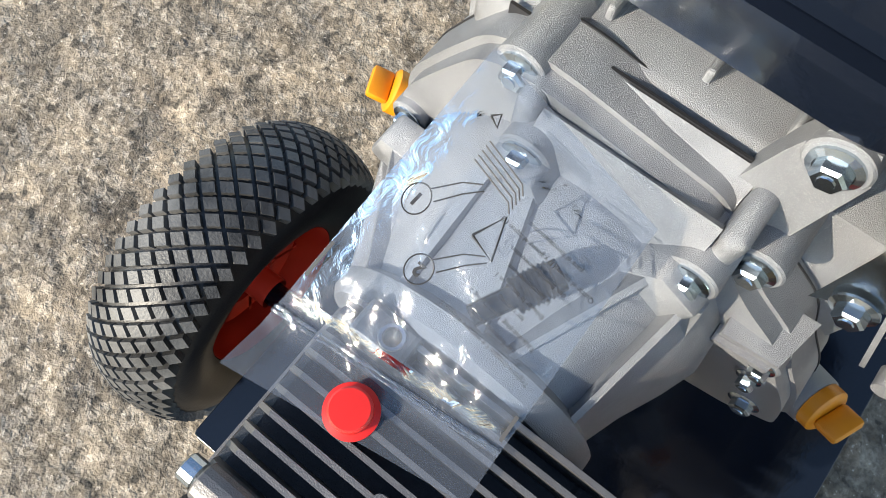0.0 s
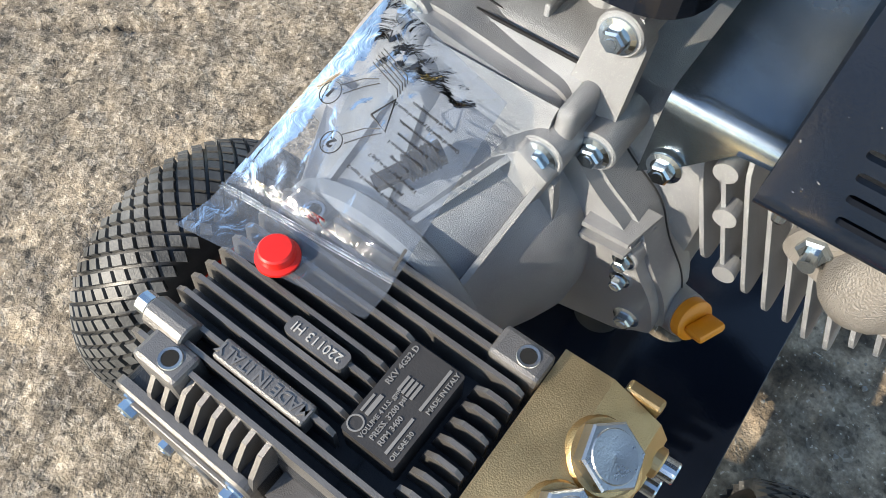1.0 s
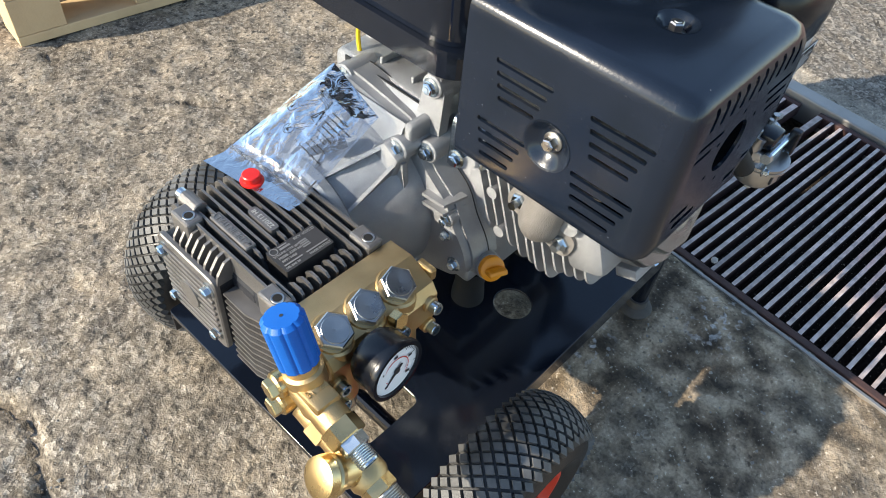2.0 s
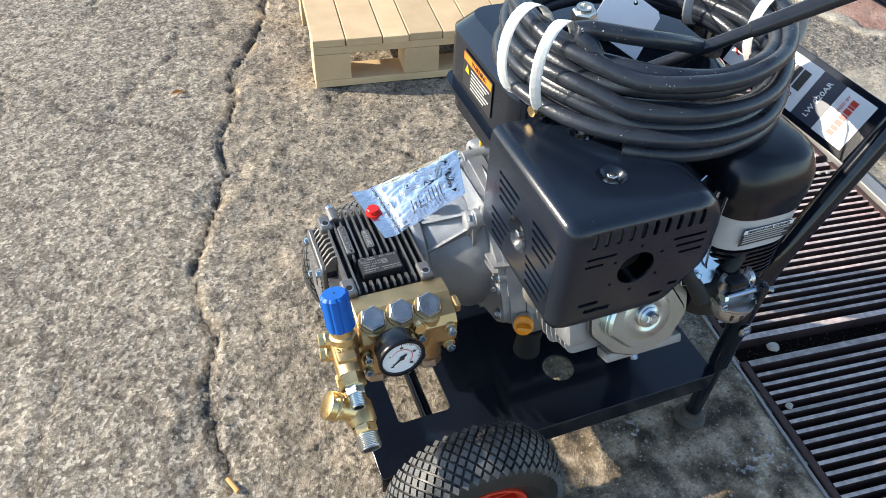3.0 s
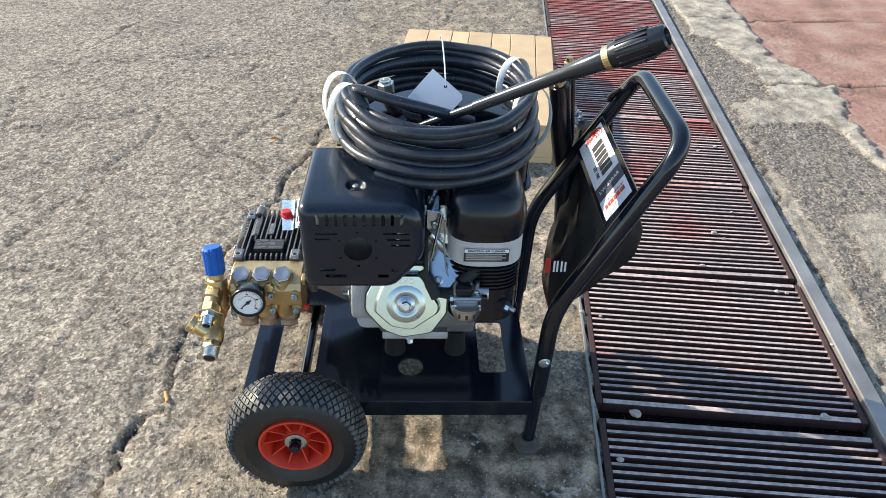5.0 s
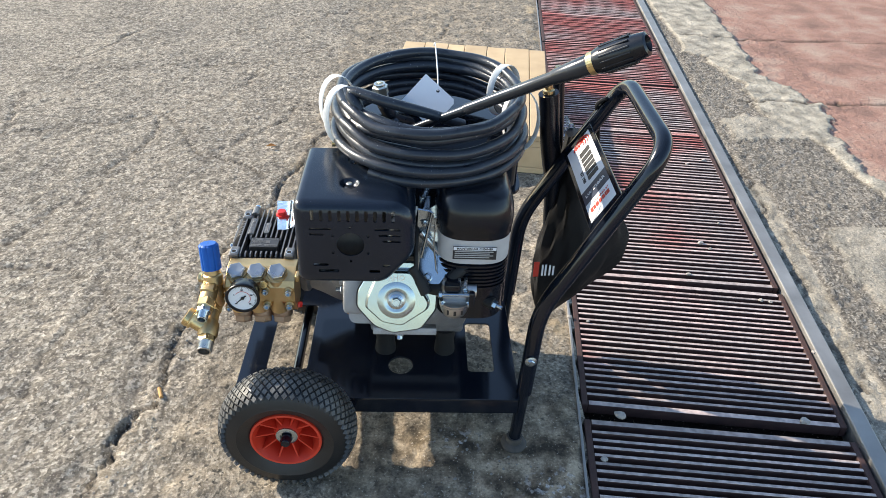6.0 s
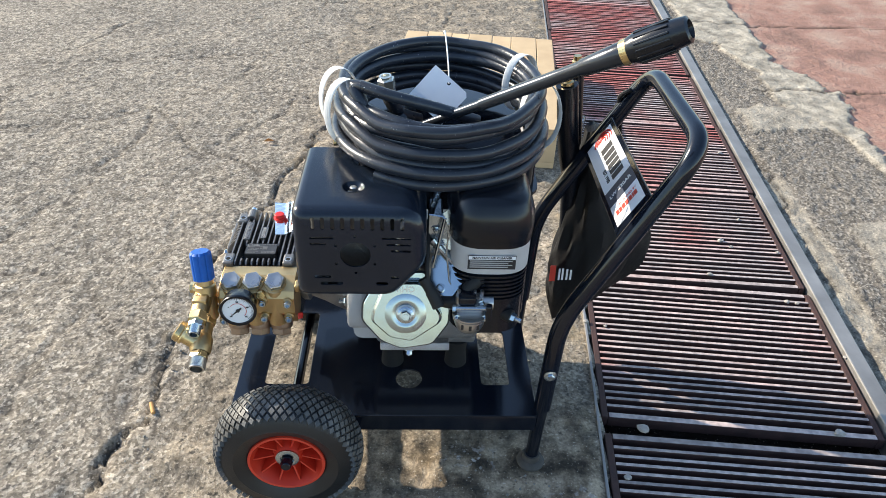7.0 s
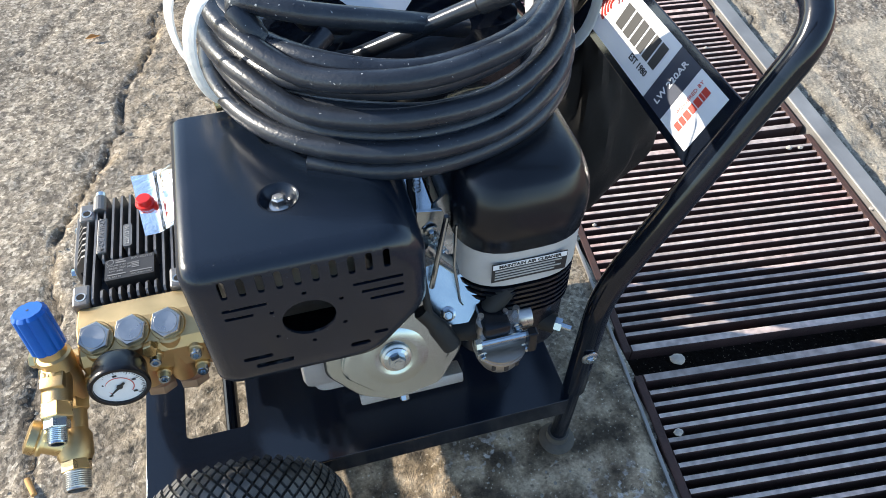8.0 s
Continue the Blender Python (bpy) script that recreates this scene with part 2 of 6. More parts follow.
def sheet(outlines, thick, m, bevel=0.0):
    """A flat sheet from one outer outline and holes, centred on its own plane."""
    cu = bpy.data.curves.new("sheet", "CURVE")
    cu.dimensions, cu.fill_mode, cu.extrude, cu.bevel_depth, cu.bevel_resolution = "2D", "BOTH", max(thick / 2 - bevel, 0.0002), bevel, 1
    for o in outlines:
        sp = cu.splines.new("POLY")
        sp.points.add(len(o) - 1)
        for q, p in zip(sp.points, o):
            q.co = (p[0], p[1], 0, 1)
        sp.use_cyclic_u = True
    return baked(cu, m)


def baked(cu, m):
    ob = new("shape", cu)
    me = bpy.data.meshes.new_from_object(ob.evaluated_get(bpy.context.evaluated_depsgraph_get()))
    bpy.data.objects.remove(ob)
    bpy.data.curves.remove(cu)
    me.transform(m)
    return me


def lettering(words, size, m, mat, parent, name="lettering", bold=0.0, spacing=1.0):
    """Raised letters in the built-in font; x of m is the reading direction, z the face's normal."""
    cu = bpy.data.curves.new("words", "FONT")
    cu.body, cu.size, cu.extrude, cu.align_x, cu.align_y, cu.offset, cu.space_character, cu.resolution_u = words, size, 0.0003, "CENTER", "CENTER", bold, spacing, 2
    return part_mesh(name, baked(cu, m), mat, parent)


def axes(at, x, y):
    """A frame with the given x and y directions."""
    x, y = Vector(x).normalized(), Vector(y).normalized()
    z = x.cross(y)
    return Matrix((( x.x, y.x, z.x, at[0]), (x.y, y.y, z.y, at[1]), (x.z, y.z, z.z, at[2]), (0, 0, 0, 1)))


def bars(bm, rows, m):
    """Flat print bars (x0, y0, x1, y1) on a face."""
    for x0, y0, x1, y1 in rows:
        box(bm, (x0, y0, 0), (x1, y1, 0.0004), 0, m)
    return bm


def hex_bolt(parent, at, axis, r=0.008, h=0.007, mat=None, name="bolt", washer=True):
    """A flanged hexagon bolt."""
    bm = bmesh.new()
    m = frame_of(axis, at)
    if washer:
        lathe(bm, [(0, 0), (r * 1.5, 0), (r * 1.5, r * 0.2), (r * 1.1, r * 0.35), (0, r * 0.35)], m, 18)
    prism(bm, ring2d(r, 6, 0.3), r * 0.3, h, m, r * 0.18)
    lathe(bm, [(r * 0.5, h - 0.0001), (r * 0.45, h + 0.0006), (0, h + 0.0006)], m, 10)
    return part(name, bm, mat or M["zinc"], parent)


# ---- ground ----
CH_DIR = Vector((0.100, 0.995))                 # the way the drain channel runs
CH_ORG, CH_W = Vector((0.590, 0.0)), 0.605      # its near edge at y = 0, its width


def channel_xy(u, v):
    """u across the channel, v along it."""
    across = Vector((CH_DIR.y, -CH_DIR.x))
    p = CH_ORG + across * u + CH_DIR * v
    return p.x, p.y


def spread(lo, hi, step, far):
    core = np.arange(lo, hi, step)
    grow, out, d = step, [], 0.0
    while d < far:
        grow *= 1.35
        d += grow
        out.append(d)
    out = np.array(out)
    return np.concatenate([(lo - out)[::-1], core, hi + out])


def fractal(x, y, seed, scale, octaves=4):
    """Smooth value noise on a grid of points."""
    rs = np.random.RandomState(seed)
    total, amp = np.zeros_like(x), 1.0
    for _ in range(octaves):
        tab = rs.rand(256, 256)
        gx, gy = x * scale, y * scale
        ix, iy = np.floor(gx).astype(int), np.floor(gy).astype(int)
        fx, fy = gx - ix, gy - iy
        fx, fy = fx * fx * (3 - 2 * fx), fy * fy * (3 - 2 * fy)
        a, b = tab[ix % 256, iy % 256], tab[(ix + 1) % 256, iy % 256]
        c, d = tab[ix % 256, (iy + 1) % 256], tab[(ix + 1) % 256, (iy + 1) % 256]
        total += amp * ((a * (1 - fx) + b * fx) * (1 - fy) + (c * (1 - fx) + d * fx) * fy - 0.5)
        amp, scale = amp * 0.5, scale * 2.03
    return total


def line_distance(x, y, pts):
    best = np.full_like(x, 1e9)
    for (ax, ay), (bx, by) in zip(pts, pts[1:]):
        dx, dy = bx - ax, by - ay
        t = np.clip(((x - ax) * dx + (y - ay) * dy) / (dx * dx + dy * dy), 0, 1)
        best = np.minimum(best, np.hypot(x - ax - t * dx, y - ay - t * dy))
    return best


MAIN_CRACK = [(0.12, 2.35), (0.05, 2.1), (0.03, 1.88), (-0.12, 1.55), (-0.20, 1.14), (-0.277, 0.89), (-0.325, 0.76), (-0.304, 0.56), (-0.318, 0.43), (-0.349, 0.23), (-0.352, 0.06), (-0.40, -0.06), (-0.46, -0.4)]
FINE_CRACKS = [
    [(-1.9, 1.25), (-1.25, 1.52), (-0.70, 1.70), (-0.37, 2.32), (-0.2, 2.6)],
    [(-1.6, 0.62), (-0.88, 0.72), (-0.64, 0.71), (-0.515, 0.54), (-0.40, 0.42)],
    [(-0.705, 1.70), (-0.513, 1.39), (-0.33, 1.32), (-0.24, 1.22)],
    [(-1.3, 2.9), (-0.89, 2.65), (-0.5, 2.75), (0.0, 3.3)],
    [(-0.47, 1.45), (-0.32, 1.71), (-0.17, 1.88), (0.0, 1.95)],
    [(-1.5, 1.1), (-1.2, 0.95), (-0.95, 0.71)],
    [(-0.95, 0.71), (-0.80, 1.05), (-0.705, 1.70)],
    [(-1.25, 1.52), (-1.35, 2.1), (-1.1, 2.7)],
    [(-0.37, 2.32), (-0.75, 2.25), (-1.35, 2.1)],
    [(-0.55, 0.55), (-0.62, 0.25), (-0.95, 0.05)],
    [(0.12, 2.35), (0.35, 2.75), (0.5, 3.4)],
    [(0.03, 1.88), (0.2, 1.5), (0.1, 1.2), (0.3, 0.95)],
]


def build_ground():
    xs, ys = spread(-1.3, 2.1, 0.0105, 600), spread(-0.45, 3.2, 0.0105, 600)
    x, y = np.meshgrid(xs, ys)
    near = np.exp(-np.maximum(0, np.hypot(x - 0.3, y - 1.3) - 2.6))
    wob = fractal(x, y, 5, 4.0) * 0.06 + fractal(x, y, 6, 26.0, 3) * 0.026
    z = (fractal(x, y, 1, 1.6, 3) * 0.012 + fractal(x, y, 2, 16, 4) * 0.0035 + fractal(x, y, 3, 45, 3) * 0.0030) * near
    dm = line_distance(x + wob, y + wob, MAIN_CRACK)
    width = 0.0035 + 0.0065 * np.clip(fractal(x, y, 9, 7.0, 3) + 0.5, 0, 1)
    z -= 0.016 * np.clip(1.3 - dm / width, 0, 1) * np.clip(fractal(x, y, 40, 5.0, 3) * 2.2 + 0.9, 0.75, 1)
    rough_side = np.clip(1 - np.abs(dm - 0.03) / 0.06, 0, 1) * np.clip(fractal(x, y, 12, 12, 3) * 2, 0, 1)
    z -= 0.010 * rough_side
    df = np.full_like(x, 1e9)
    for c in FINE_CRACKS:
        df = np.minimum(df, line_distance(x + 1.2 * wob, y - 1.2 * wob, c))
    z -= 0.007 * np.clip(1.2 - df / 0.008, 0, 1) * np.clip(fractal(x, y, 13, 5, 2) + 0.75, 0, 1)
    across = Vector((CH_DIR.y, -CH_DIR.x))
    u = (x - CH_ORG.x) * across.x + (y - CH_ORG.y) * across.y
    v = (x - CH_ORG.x) * CH_DIR.x + (y - CH_ORG.y) * CH_DIR.y
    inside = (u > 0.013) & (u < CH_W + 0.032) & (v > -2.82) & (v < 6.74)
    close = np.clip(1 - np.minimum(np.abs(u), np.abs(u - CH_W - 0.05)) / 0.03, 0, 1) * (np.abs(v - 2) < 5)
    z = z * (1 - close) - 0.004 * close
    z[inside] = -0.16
    rightish = (x > -0.30 + 0.06 * y).astype(float)
    # zones of other paving past the channel
    k = u - CH_W
    wx, wy = x + 0.05 * fractal(x, y, 21, 14, 5), y + 0.05 * fractal(x, y, 24, 14, 5)
    red_x = np.interp(wy, [-1, 0.4, 0.9, 1.29, 1.39, 1.73, 2.0, 2.04, 2.15, 2.27, 2.58, 2.93, 3.64, 6, 14], [2.6, 2.2, 2.0, 1.90, 1.87, 1.90, 2.0, 1.94, 1.96, 1.84, 1.87, 1.91, 1.99, 2.2, 2.8])
    edge_x = np.interp(wy, [-1, 0.4, 0.9, 1.23, 1.33, 1.5, 1.64, 1.77, 1.93, 2.16, 2.55, 2.63, 2.85, 3.5, 6, 14], [2.58, 2.17, 1.96, 1.86, 1.82, 1.81, 1.79, 1.74, 1.67, 1.71, 1.66, 1.57, 1.60, 1.62, 1.8, 2.4])
    red = ((wx > red_x) & (k > 0)).astype(float)
    cement = ((wx > edge_x) & (wx <= red_x) & (k > 0)).astype(float)
    slab = ((wx > 1.50) & (wx < 1.80 - 0.25 * np.abs(wy - 1.74)) & (np.abs(wy - 1.74 - 0.15 * (wx - 1.65)) < 0.10)).astype(float)
    slab = np.maximum(slab, ((wx > 1.52) & (wx < 1.78) & (wy > 0.56) & (wy < 1.0)).astype(float) * 0.85)
    cement = np.maximum(cement, slab * 0.7)
    crack = np.clip(1 - line_distance(wx, wy, [(1.43, 1.48), (1.40, 1.22), (1.345, 0.96), (1.30, 0.30)]) / 0.012, 0, 1)
    slot = np.clip(1 - np.minimum(np.abs(wy - 2.02 - 0.03 * (wx - 2)), np.abs(wy - 2.88)) / 0.014, 0, 1) * (k > 0) * (wx > 1.62)
    sill = ((k > 0.055) & (k < 0.125 + 0.02 * fractal(x, y, 23, 6, 2)) & (v < 1.35)).astype(float)
    z += 0.008 * cement - 0.008 * crack - 0.010 * slot - 0.004 * sill - 0.004 * red * near
    gravel = ((k > 0) & (wx <= edge_x)).astype(float)
    z += gravel * (1 - slab) * fractal(x, y, 31, 110, 2) * 0.008 * near
    oil = np.clip(1.25 - np.hypot((x - 0.42) / 0.30, (y - 0.01) / 0.29) + 0.9 * fractal(x, y, 33, 9, 4), 0, 1) * (u < 0)
    sand = np.clip(1.0 - np.abs(dm - 0.012) / 0.018, 0, 1) * np.clip(fractal(x, y, 34, 9, 3) * 2 + 0.05, 0, 1) * (0.35 + 0.65 * rightish)
    sand = np.maximum(sand, np.clip(1.1 - np.hypot((x - 0.262) / 0.05, (y - 0.10) / 0.05) + fractal(x, y, 35, 30, 3), 0, 1))
    sand = np.maximum(sand, np.clip(1 - np.abs(u + 0.035) / 0.04, 0, 1) * np.clip(fractal(x, y, 36, 14, 3) * 2 + 0.2, 0, 1))
    spill = np.clip(1.3 - np.hypot((x - 0.53) / 0.075, (y - 0.015) / 0.045), 0, 1) + np.clip(1.3 - np.hypot((x - 0.335) / 0.06, (y - 0.135) / 0.03), 0, 1)
    dirt = np.clip(1.1 - dm / (width * 1.1), 0, 1) * np.clip(fractal(x, y, 41, 6.0, 3) * 2 + 0.95, 0.65, 1) + np.clip(1.0 - df / 0.006, 0, 1) * 0.75 + 0.8 * crack + slot
    rightside = np.clip((x - (-0.30 + 0.06 * y)) / 0.05, 0, 1) * (u < 0)
    z += rightside * near * (1 - inside) * (fractal(x, y, 51, 11, 4) * 0.0040 + np.clip(fractal(x, y, 52, 30, 4) - 0.22, 0, 1) * 0.012 - np.clip(fractal(x, y, 53, 24, 4) - 0.30, 0, 1) * 0.016)
    ny, nx = x.shape
    co = np.stack([x, y, z], -1).reshape(-1, 3)
    i = np.arange(ny * nx).reshape(ny, nx)
    quads = np.stack([i[:-1, :-1], i[:-1, 1:], i[1:, 1:], i[1:, :-1]], -1).reshape(-1, 4)
    me = bpy.data.meshes.new("ground")
    me.vertices.add(len(co))
    me.vertices.foreach_set("co", co.ravel())
    me.loops.add(quads.size)
    me.loops.foreach_set("vertex_index", quads.ravel().astype(np.int32))
    me.polygons.add(len(quads))
    me.polygons.foreach_set("loop_start", np.arange(0, quads.size, 4, dtype=np.int32))
    me.update(calc_edges=True)
    me.shade_smooth()
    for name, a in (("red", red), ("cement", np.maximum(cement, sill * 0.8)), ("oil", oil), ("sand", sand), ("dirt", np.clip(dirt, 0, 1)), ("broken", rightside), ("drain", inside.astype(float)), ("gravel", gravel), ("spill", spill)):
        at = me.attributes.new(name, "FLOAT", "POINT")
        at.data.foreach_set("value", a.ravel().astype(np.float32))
    return me


def ground_material():
    m = bpy.data.materials.new("weathered asphalt and concrete")
    m.use_nodes = True
    n, l = m.node_tree.nodes, m.node_tree.links
    b = n["Principled BSDF"]
    tc = n.new("ShaderNodeTexCoord")

    def noise_at(scale, detail=5):
        q = n.new("ShaderNodeTexNoise")
        q.inputs["Scale"].default_value, q.inputs["Detail"].default_value = scale, detail
        l.new(tc.outputs["Object"], q.inputs["Vector"])
        return q.outputs["Fac"]

    def ramp(src, stops):
        r = n.new("ShaderNodeValToRGB")
        e = r.color_ramp.elements
        while len(e) < len(stops):
            e.new(0.5)
        for q, (pos, col) in zip(e, stops):
            q.position, q.color = pos, (*col, 1)
        l.new(src, r.inputs[0])
        return r.outputs[0]

    def blend(fac, a, c, mode="MIX"):
        x = n.new("ShaderNodeMixRGB")
        x.blend_type = mode
        for sock, v in ((x.inputs[0], fac), (x.inputs[1], a), (x.inputs[2], c)):
            if isinstance(v, (int, float)):
                sock.default_value = v
            elif isinstance(v, tuple):
                sock.default_value = (*v, 1)
            else:
                l.new(v, sock)
        return x.outputs[0]

    def zone(name):
        a = n.new("ShaderNodeAttribute")
        a.attribute_name = name
        return a.outputs["Fac"]

    stones = n.new("ShaderNodeTexVoronoi")
    stones.inputs["Scale"].default_value = 150
    l.new(tc.outputs["Object"], stones.inputs["Vector"])
    chips = ramp(stones.outputs["Color"], [(0.15, (0.06, 0.056, 0.05)), (0.42, (0.22, 0.205, 0.18)), (0.62, (0.36, 0.34, 0.30)), (0.85, (0.62, 0.60, 0.55))])
    patch = ramp(noise_at(3.5, 8), [(0.3, (0.15, 0.137, 0.117)), (0.5, (0.27, 0.245, 0.205)), (0.72, (0.40, 0.36, 0.295))])
    old = blend(0.55, patch, chips)
    old = blend(ramp(noise_at(55, 4), [(0.52, (0, 0, 0)), (0.68, (1, 1, 1))]), old, (0.11, 0.10, 0.09))
    worn = ramp(noise_at(11, 8), [(0.30, (0.12, 0.11, 0.095)), (0.5, (0.25, 0.222, 0.18)), (0.70, (0.42, 0.365, 0.285))])
    broken = blend(0.32, worn, chips)
    broken = blend(ramp(noise_at(70, 5), [(0.55, (0, 0, 0)), (0.66, (1, 1, 1))]), broken, (0.09, 0.085, 0.075))
    col = blend(zone("broken"), old, broken)
    col = blend(0.55, col, ramp(noise_at(26, 6), [(0.34, (0.36, 0.35, 0.33)), (0.48, (0.95, 0.95, 0.95)), (0.66, (1.3, 1.28, 1.22))]), "MULTIPLY")
    col = blend(zone("gravel"), col, blend(0.42, ramp(noise_at(9), [(0.3, (0.08, 0.076, 0.068)), (0.7, (0.17, 0.16, 0.145))]), chips))
    col = blend(zone("sand"), col, ramp(noise_at(40), [(0.3, (0.36, 0.28, 0.17)), (0.7, (0.60, 0.49, 0.33))]))
    col = blend(zone("cement"), col, ramp(noise_at(14, 8), [(0.3, (0.20, 0.19, 0.165)), (0.5, (0.36, 0.345, 0.30)), (0.7, (0.54, 0.51, 0.44))]))
    col = blend(zone("red"), col, ramp(noise_at(5, 8), [(0.28, (0.20, 0.125, 0.105)), (0.5, (0.34, 0.205, 0.17)), (0.72, (0.42, 0.33, 0.28))]))
    col = blend(zone("oil"), col, ramp(noise_at(22, 7), [(0.36, (0.055, 0.046, 0.036)), (0.50, (0.19, 0.157, 0.118)), (0.64, (0.44, 0.375, 0.29))]))
    col = blend(zone("dirt"), col, (0.045, 0.038, 0.03))
    col = blend(blend(1.0, zone("spill"), ramp(noise_at(75, 6), [(0.54, (0, 0, 0)), (0.62, (0.8, 0.8, 0.8))]), "MULTIPLY"), col, (0.50, 0.52, 0.55))
    # near-black channel floor: shade below the grates put into the colour
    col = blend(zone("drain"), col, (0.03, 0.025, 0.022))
    pits = ramp(noise_at(85, 5), [(0.60, (0, 0, 0)), (0.68, (1, 1, 1))])
    col = blend(pits, col, blend(0.65, col, (0.05, 0.045, 0.04)))
    specks = ramp(noise_at(210, 2), [(0.66, (0, 0, 0)), (0.72, (1, 1, 1))])
    col = blend(specks, col, blend(0.55, col, (0.62, 0.60, 0.55)))
    fines = ramp(noise_at(210, 4), [(0.36, (0.45, 0.44, 0.42)), (0.50, (1.0, 1.0, 1.0)), (0.64, (1.40, 1.39, 1.35))])
    col = blend(0.42, col, fines, "MULTIPLY")
    col = blend(1.0, col, (0.985, 0.905, 0.825), "MULTIPLY")
    l.new(col, b.inputs["Base Color"])
    b.inputs["Roughness"].default_value = 0.9
    b.inputs["Specular IOR Level"].default_value = 0.25
    h = blend(0.5, noise_at(130, 4), noise_at(420, 3))
    h = blend(0.12, h, stones.outputs["Distance"])
    bp = n.new("ShaderNodeBump")
    bp.inputs["Strength"].default_value, bp.inputs["Distance"].default_value = 1.0, 0.0042
    l.new(h, bp.inputs["Height"])
    crust = n.new("ShaderNodeBump")
    crust.inputs["Strength"].default_value, crust.inputs["Distance"].default_value = 0.55, 0.012
    l.new(noise_at(42, 7), crust.inputs["Height"])
    l.new(crust.outputs[0], bp.inputs["Normal"])
    l.new(bp.outputs[0], b.inputs["Normal"])
    return m


def grate_material():
    m = bpy.data.materials.new("rust-dusted cast iron")
    m.use_nodes = True
    n, l = m.node_tree.nodes, m.node_tree.links
    p = n["Principled BSDF"]
    geo, big, small, sep, mr, add = n.new("ShaderNodeNewGeometry"), n.new("ShaderNodeTexNoise"), n.new("ShaderNodeTexNoise"), n.new("ShaderNodeSeparateXYZ"), n.new("ShaderNodeMapRange"), n.new("ShaderNodeMath")
    big.inputs["Scale"].default_value, big.inputs["Detail"].default_value = 3.5, 7
    small.inputs["Scale"].default_value, small.inputs["Detail"].default_value = 60, 6
    for q in (big.inputs["Vector"], small.inputs["Vector"], sep.inputs[0]):
        l.new(geo.outputs["Position"], q)
    l.new(sep.outputs["Y"], mr.inputs[0])
    mr.inputs[1].default_value, mr.inputs[2].default_value, mr.inputs[3].default_value, mr.inputs[4].default_value = 0.2, 2.4, -0.13, 0.13
    l.new(mr.outputs[0], add.inputs[0])
    l.new(big.outputs["Fac"], add.inputs[1])
    r1, r2, mx = n.new("ShaderNodeValToRGB"), n.new("ShaderNodeValToRGB"), n.new("ShaderNodeMixRGB")
    e = r1.color_ramp.elements
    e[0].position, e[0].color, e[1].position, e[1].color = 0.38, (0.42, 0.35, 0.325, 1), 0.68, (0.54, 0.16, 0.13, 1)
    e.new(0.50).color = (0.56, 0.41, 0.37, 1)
    l.new(add.outputs[0], r1.inputs[0])
    e = r2.color_ramp.elements
    e[0].position, e[0].color, e[1].position, e[1].color = 0.38, (0.62, 0.60, 0.60, 1), 0.66, (1.22, 1.20, 1.18, 1)
    l.new(small.outputs["Fac"], r2.inputs[0])
    mx.blend_type = "MULTIPLY"
    mx.inputs[0].default_value = 0.8
    l.new(r1.outputs[0], mx.inputs[1])
    l.new(r2.outputs[0], mx.inputs[2])
    info, hsv, m2 = n.new("ShaderNodeObjectInfo"), n.new("ShaderNodeHueSaturation"), n.new("ShaderNodeMapRange")
    l.new(info.outputs["Random"], m2.inputs[0])
    m2.inputs[3].default_value, m2.inputs[4].default_value = 0.8, 1.25
    l.new(m2.outputs[0], hsv.inputs["Value"])
    l.new(mx.outputs[0], hsv.inputs["Color"])
    l.new(hsv.outputs[0], p.inputs["Base Color"])
    p.inputs["Roughness"].default_value, p.inputs["Metallic"].default_value = 0.6, 0.0
    bp = n.new("ShaderNodeBump")
    bp.inputs["Strength"].default_value, bp.inputs["Distance"].default_value = 0.35, 0.001
    l.new(small.outputs["Fac"], bp.inputs["Height"])
    l.new(bp.outputs[0], p.inputs["Normal"])
    return m


M["grate"] = grate_material()
# rust tone darkened so that the bar sides look shaded
M["grate_side_shade"] = material("rusted iron with side shade in its colour", (0.075, 0.034, 0.028), (0.035, 0.018, 0.016), 0.8, 0, 30, 0.5, 300)
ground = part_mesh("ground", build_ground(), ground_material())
tagged(ground, "weathered cracked grey asphalt and broken concrete yard", "ground", kind="structure")


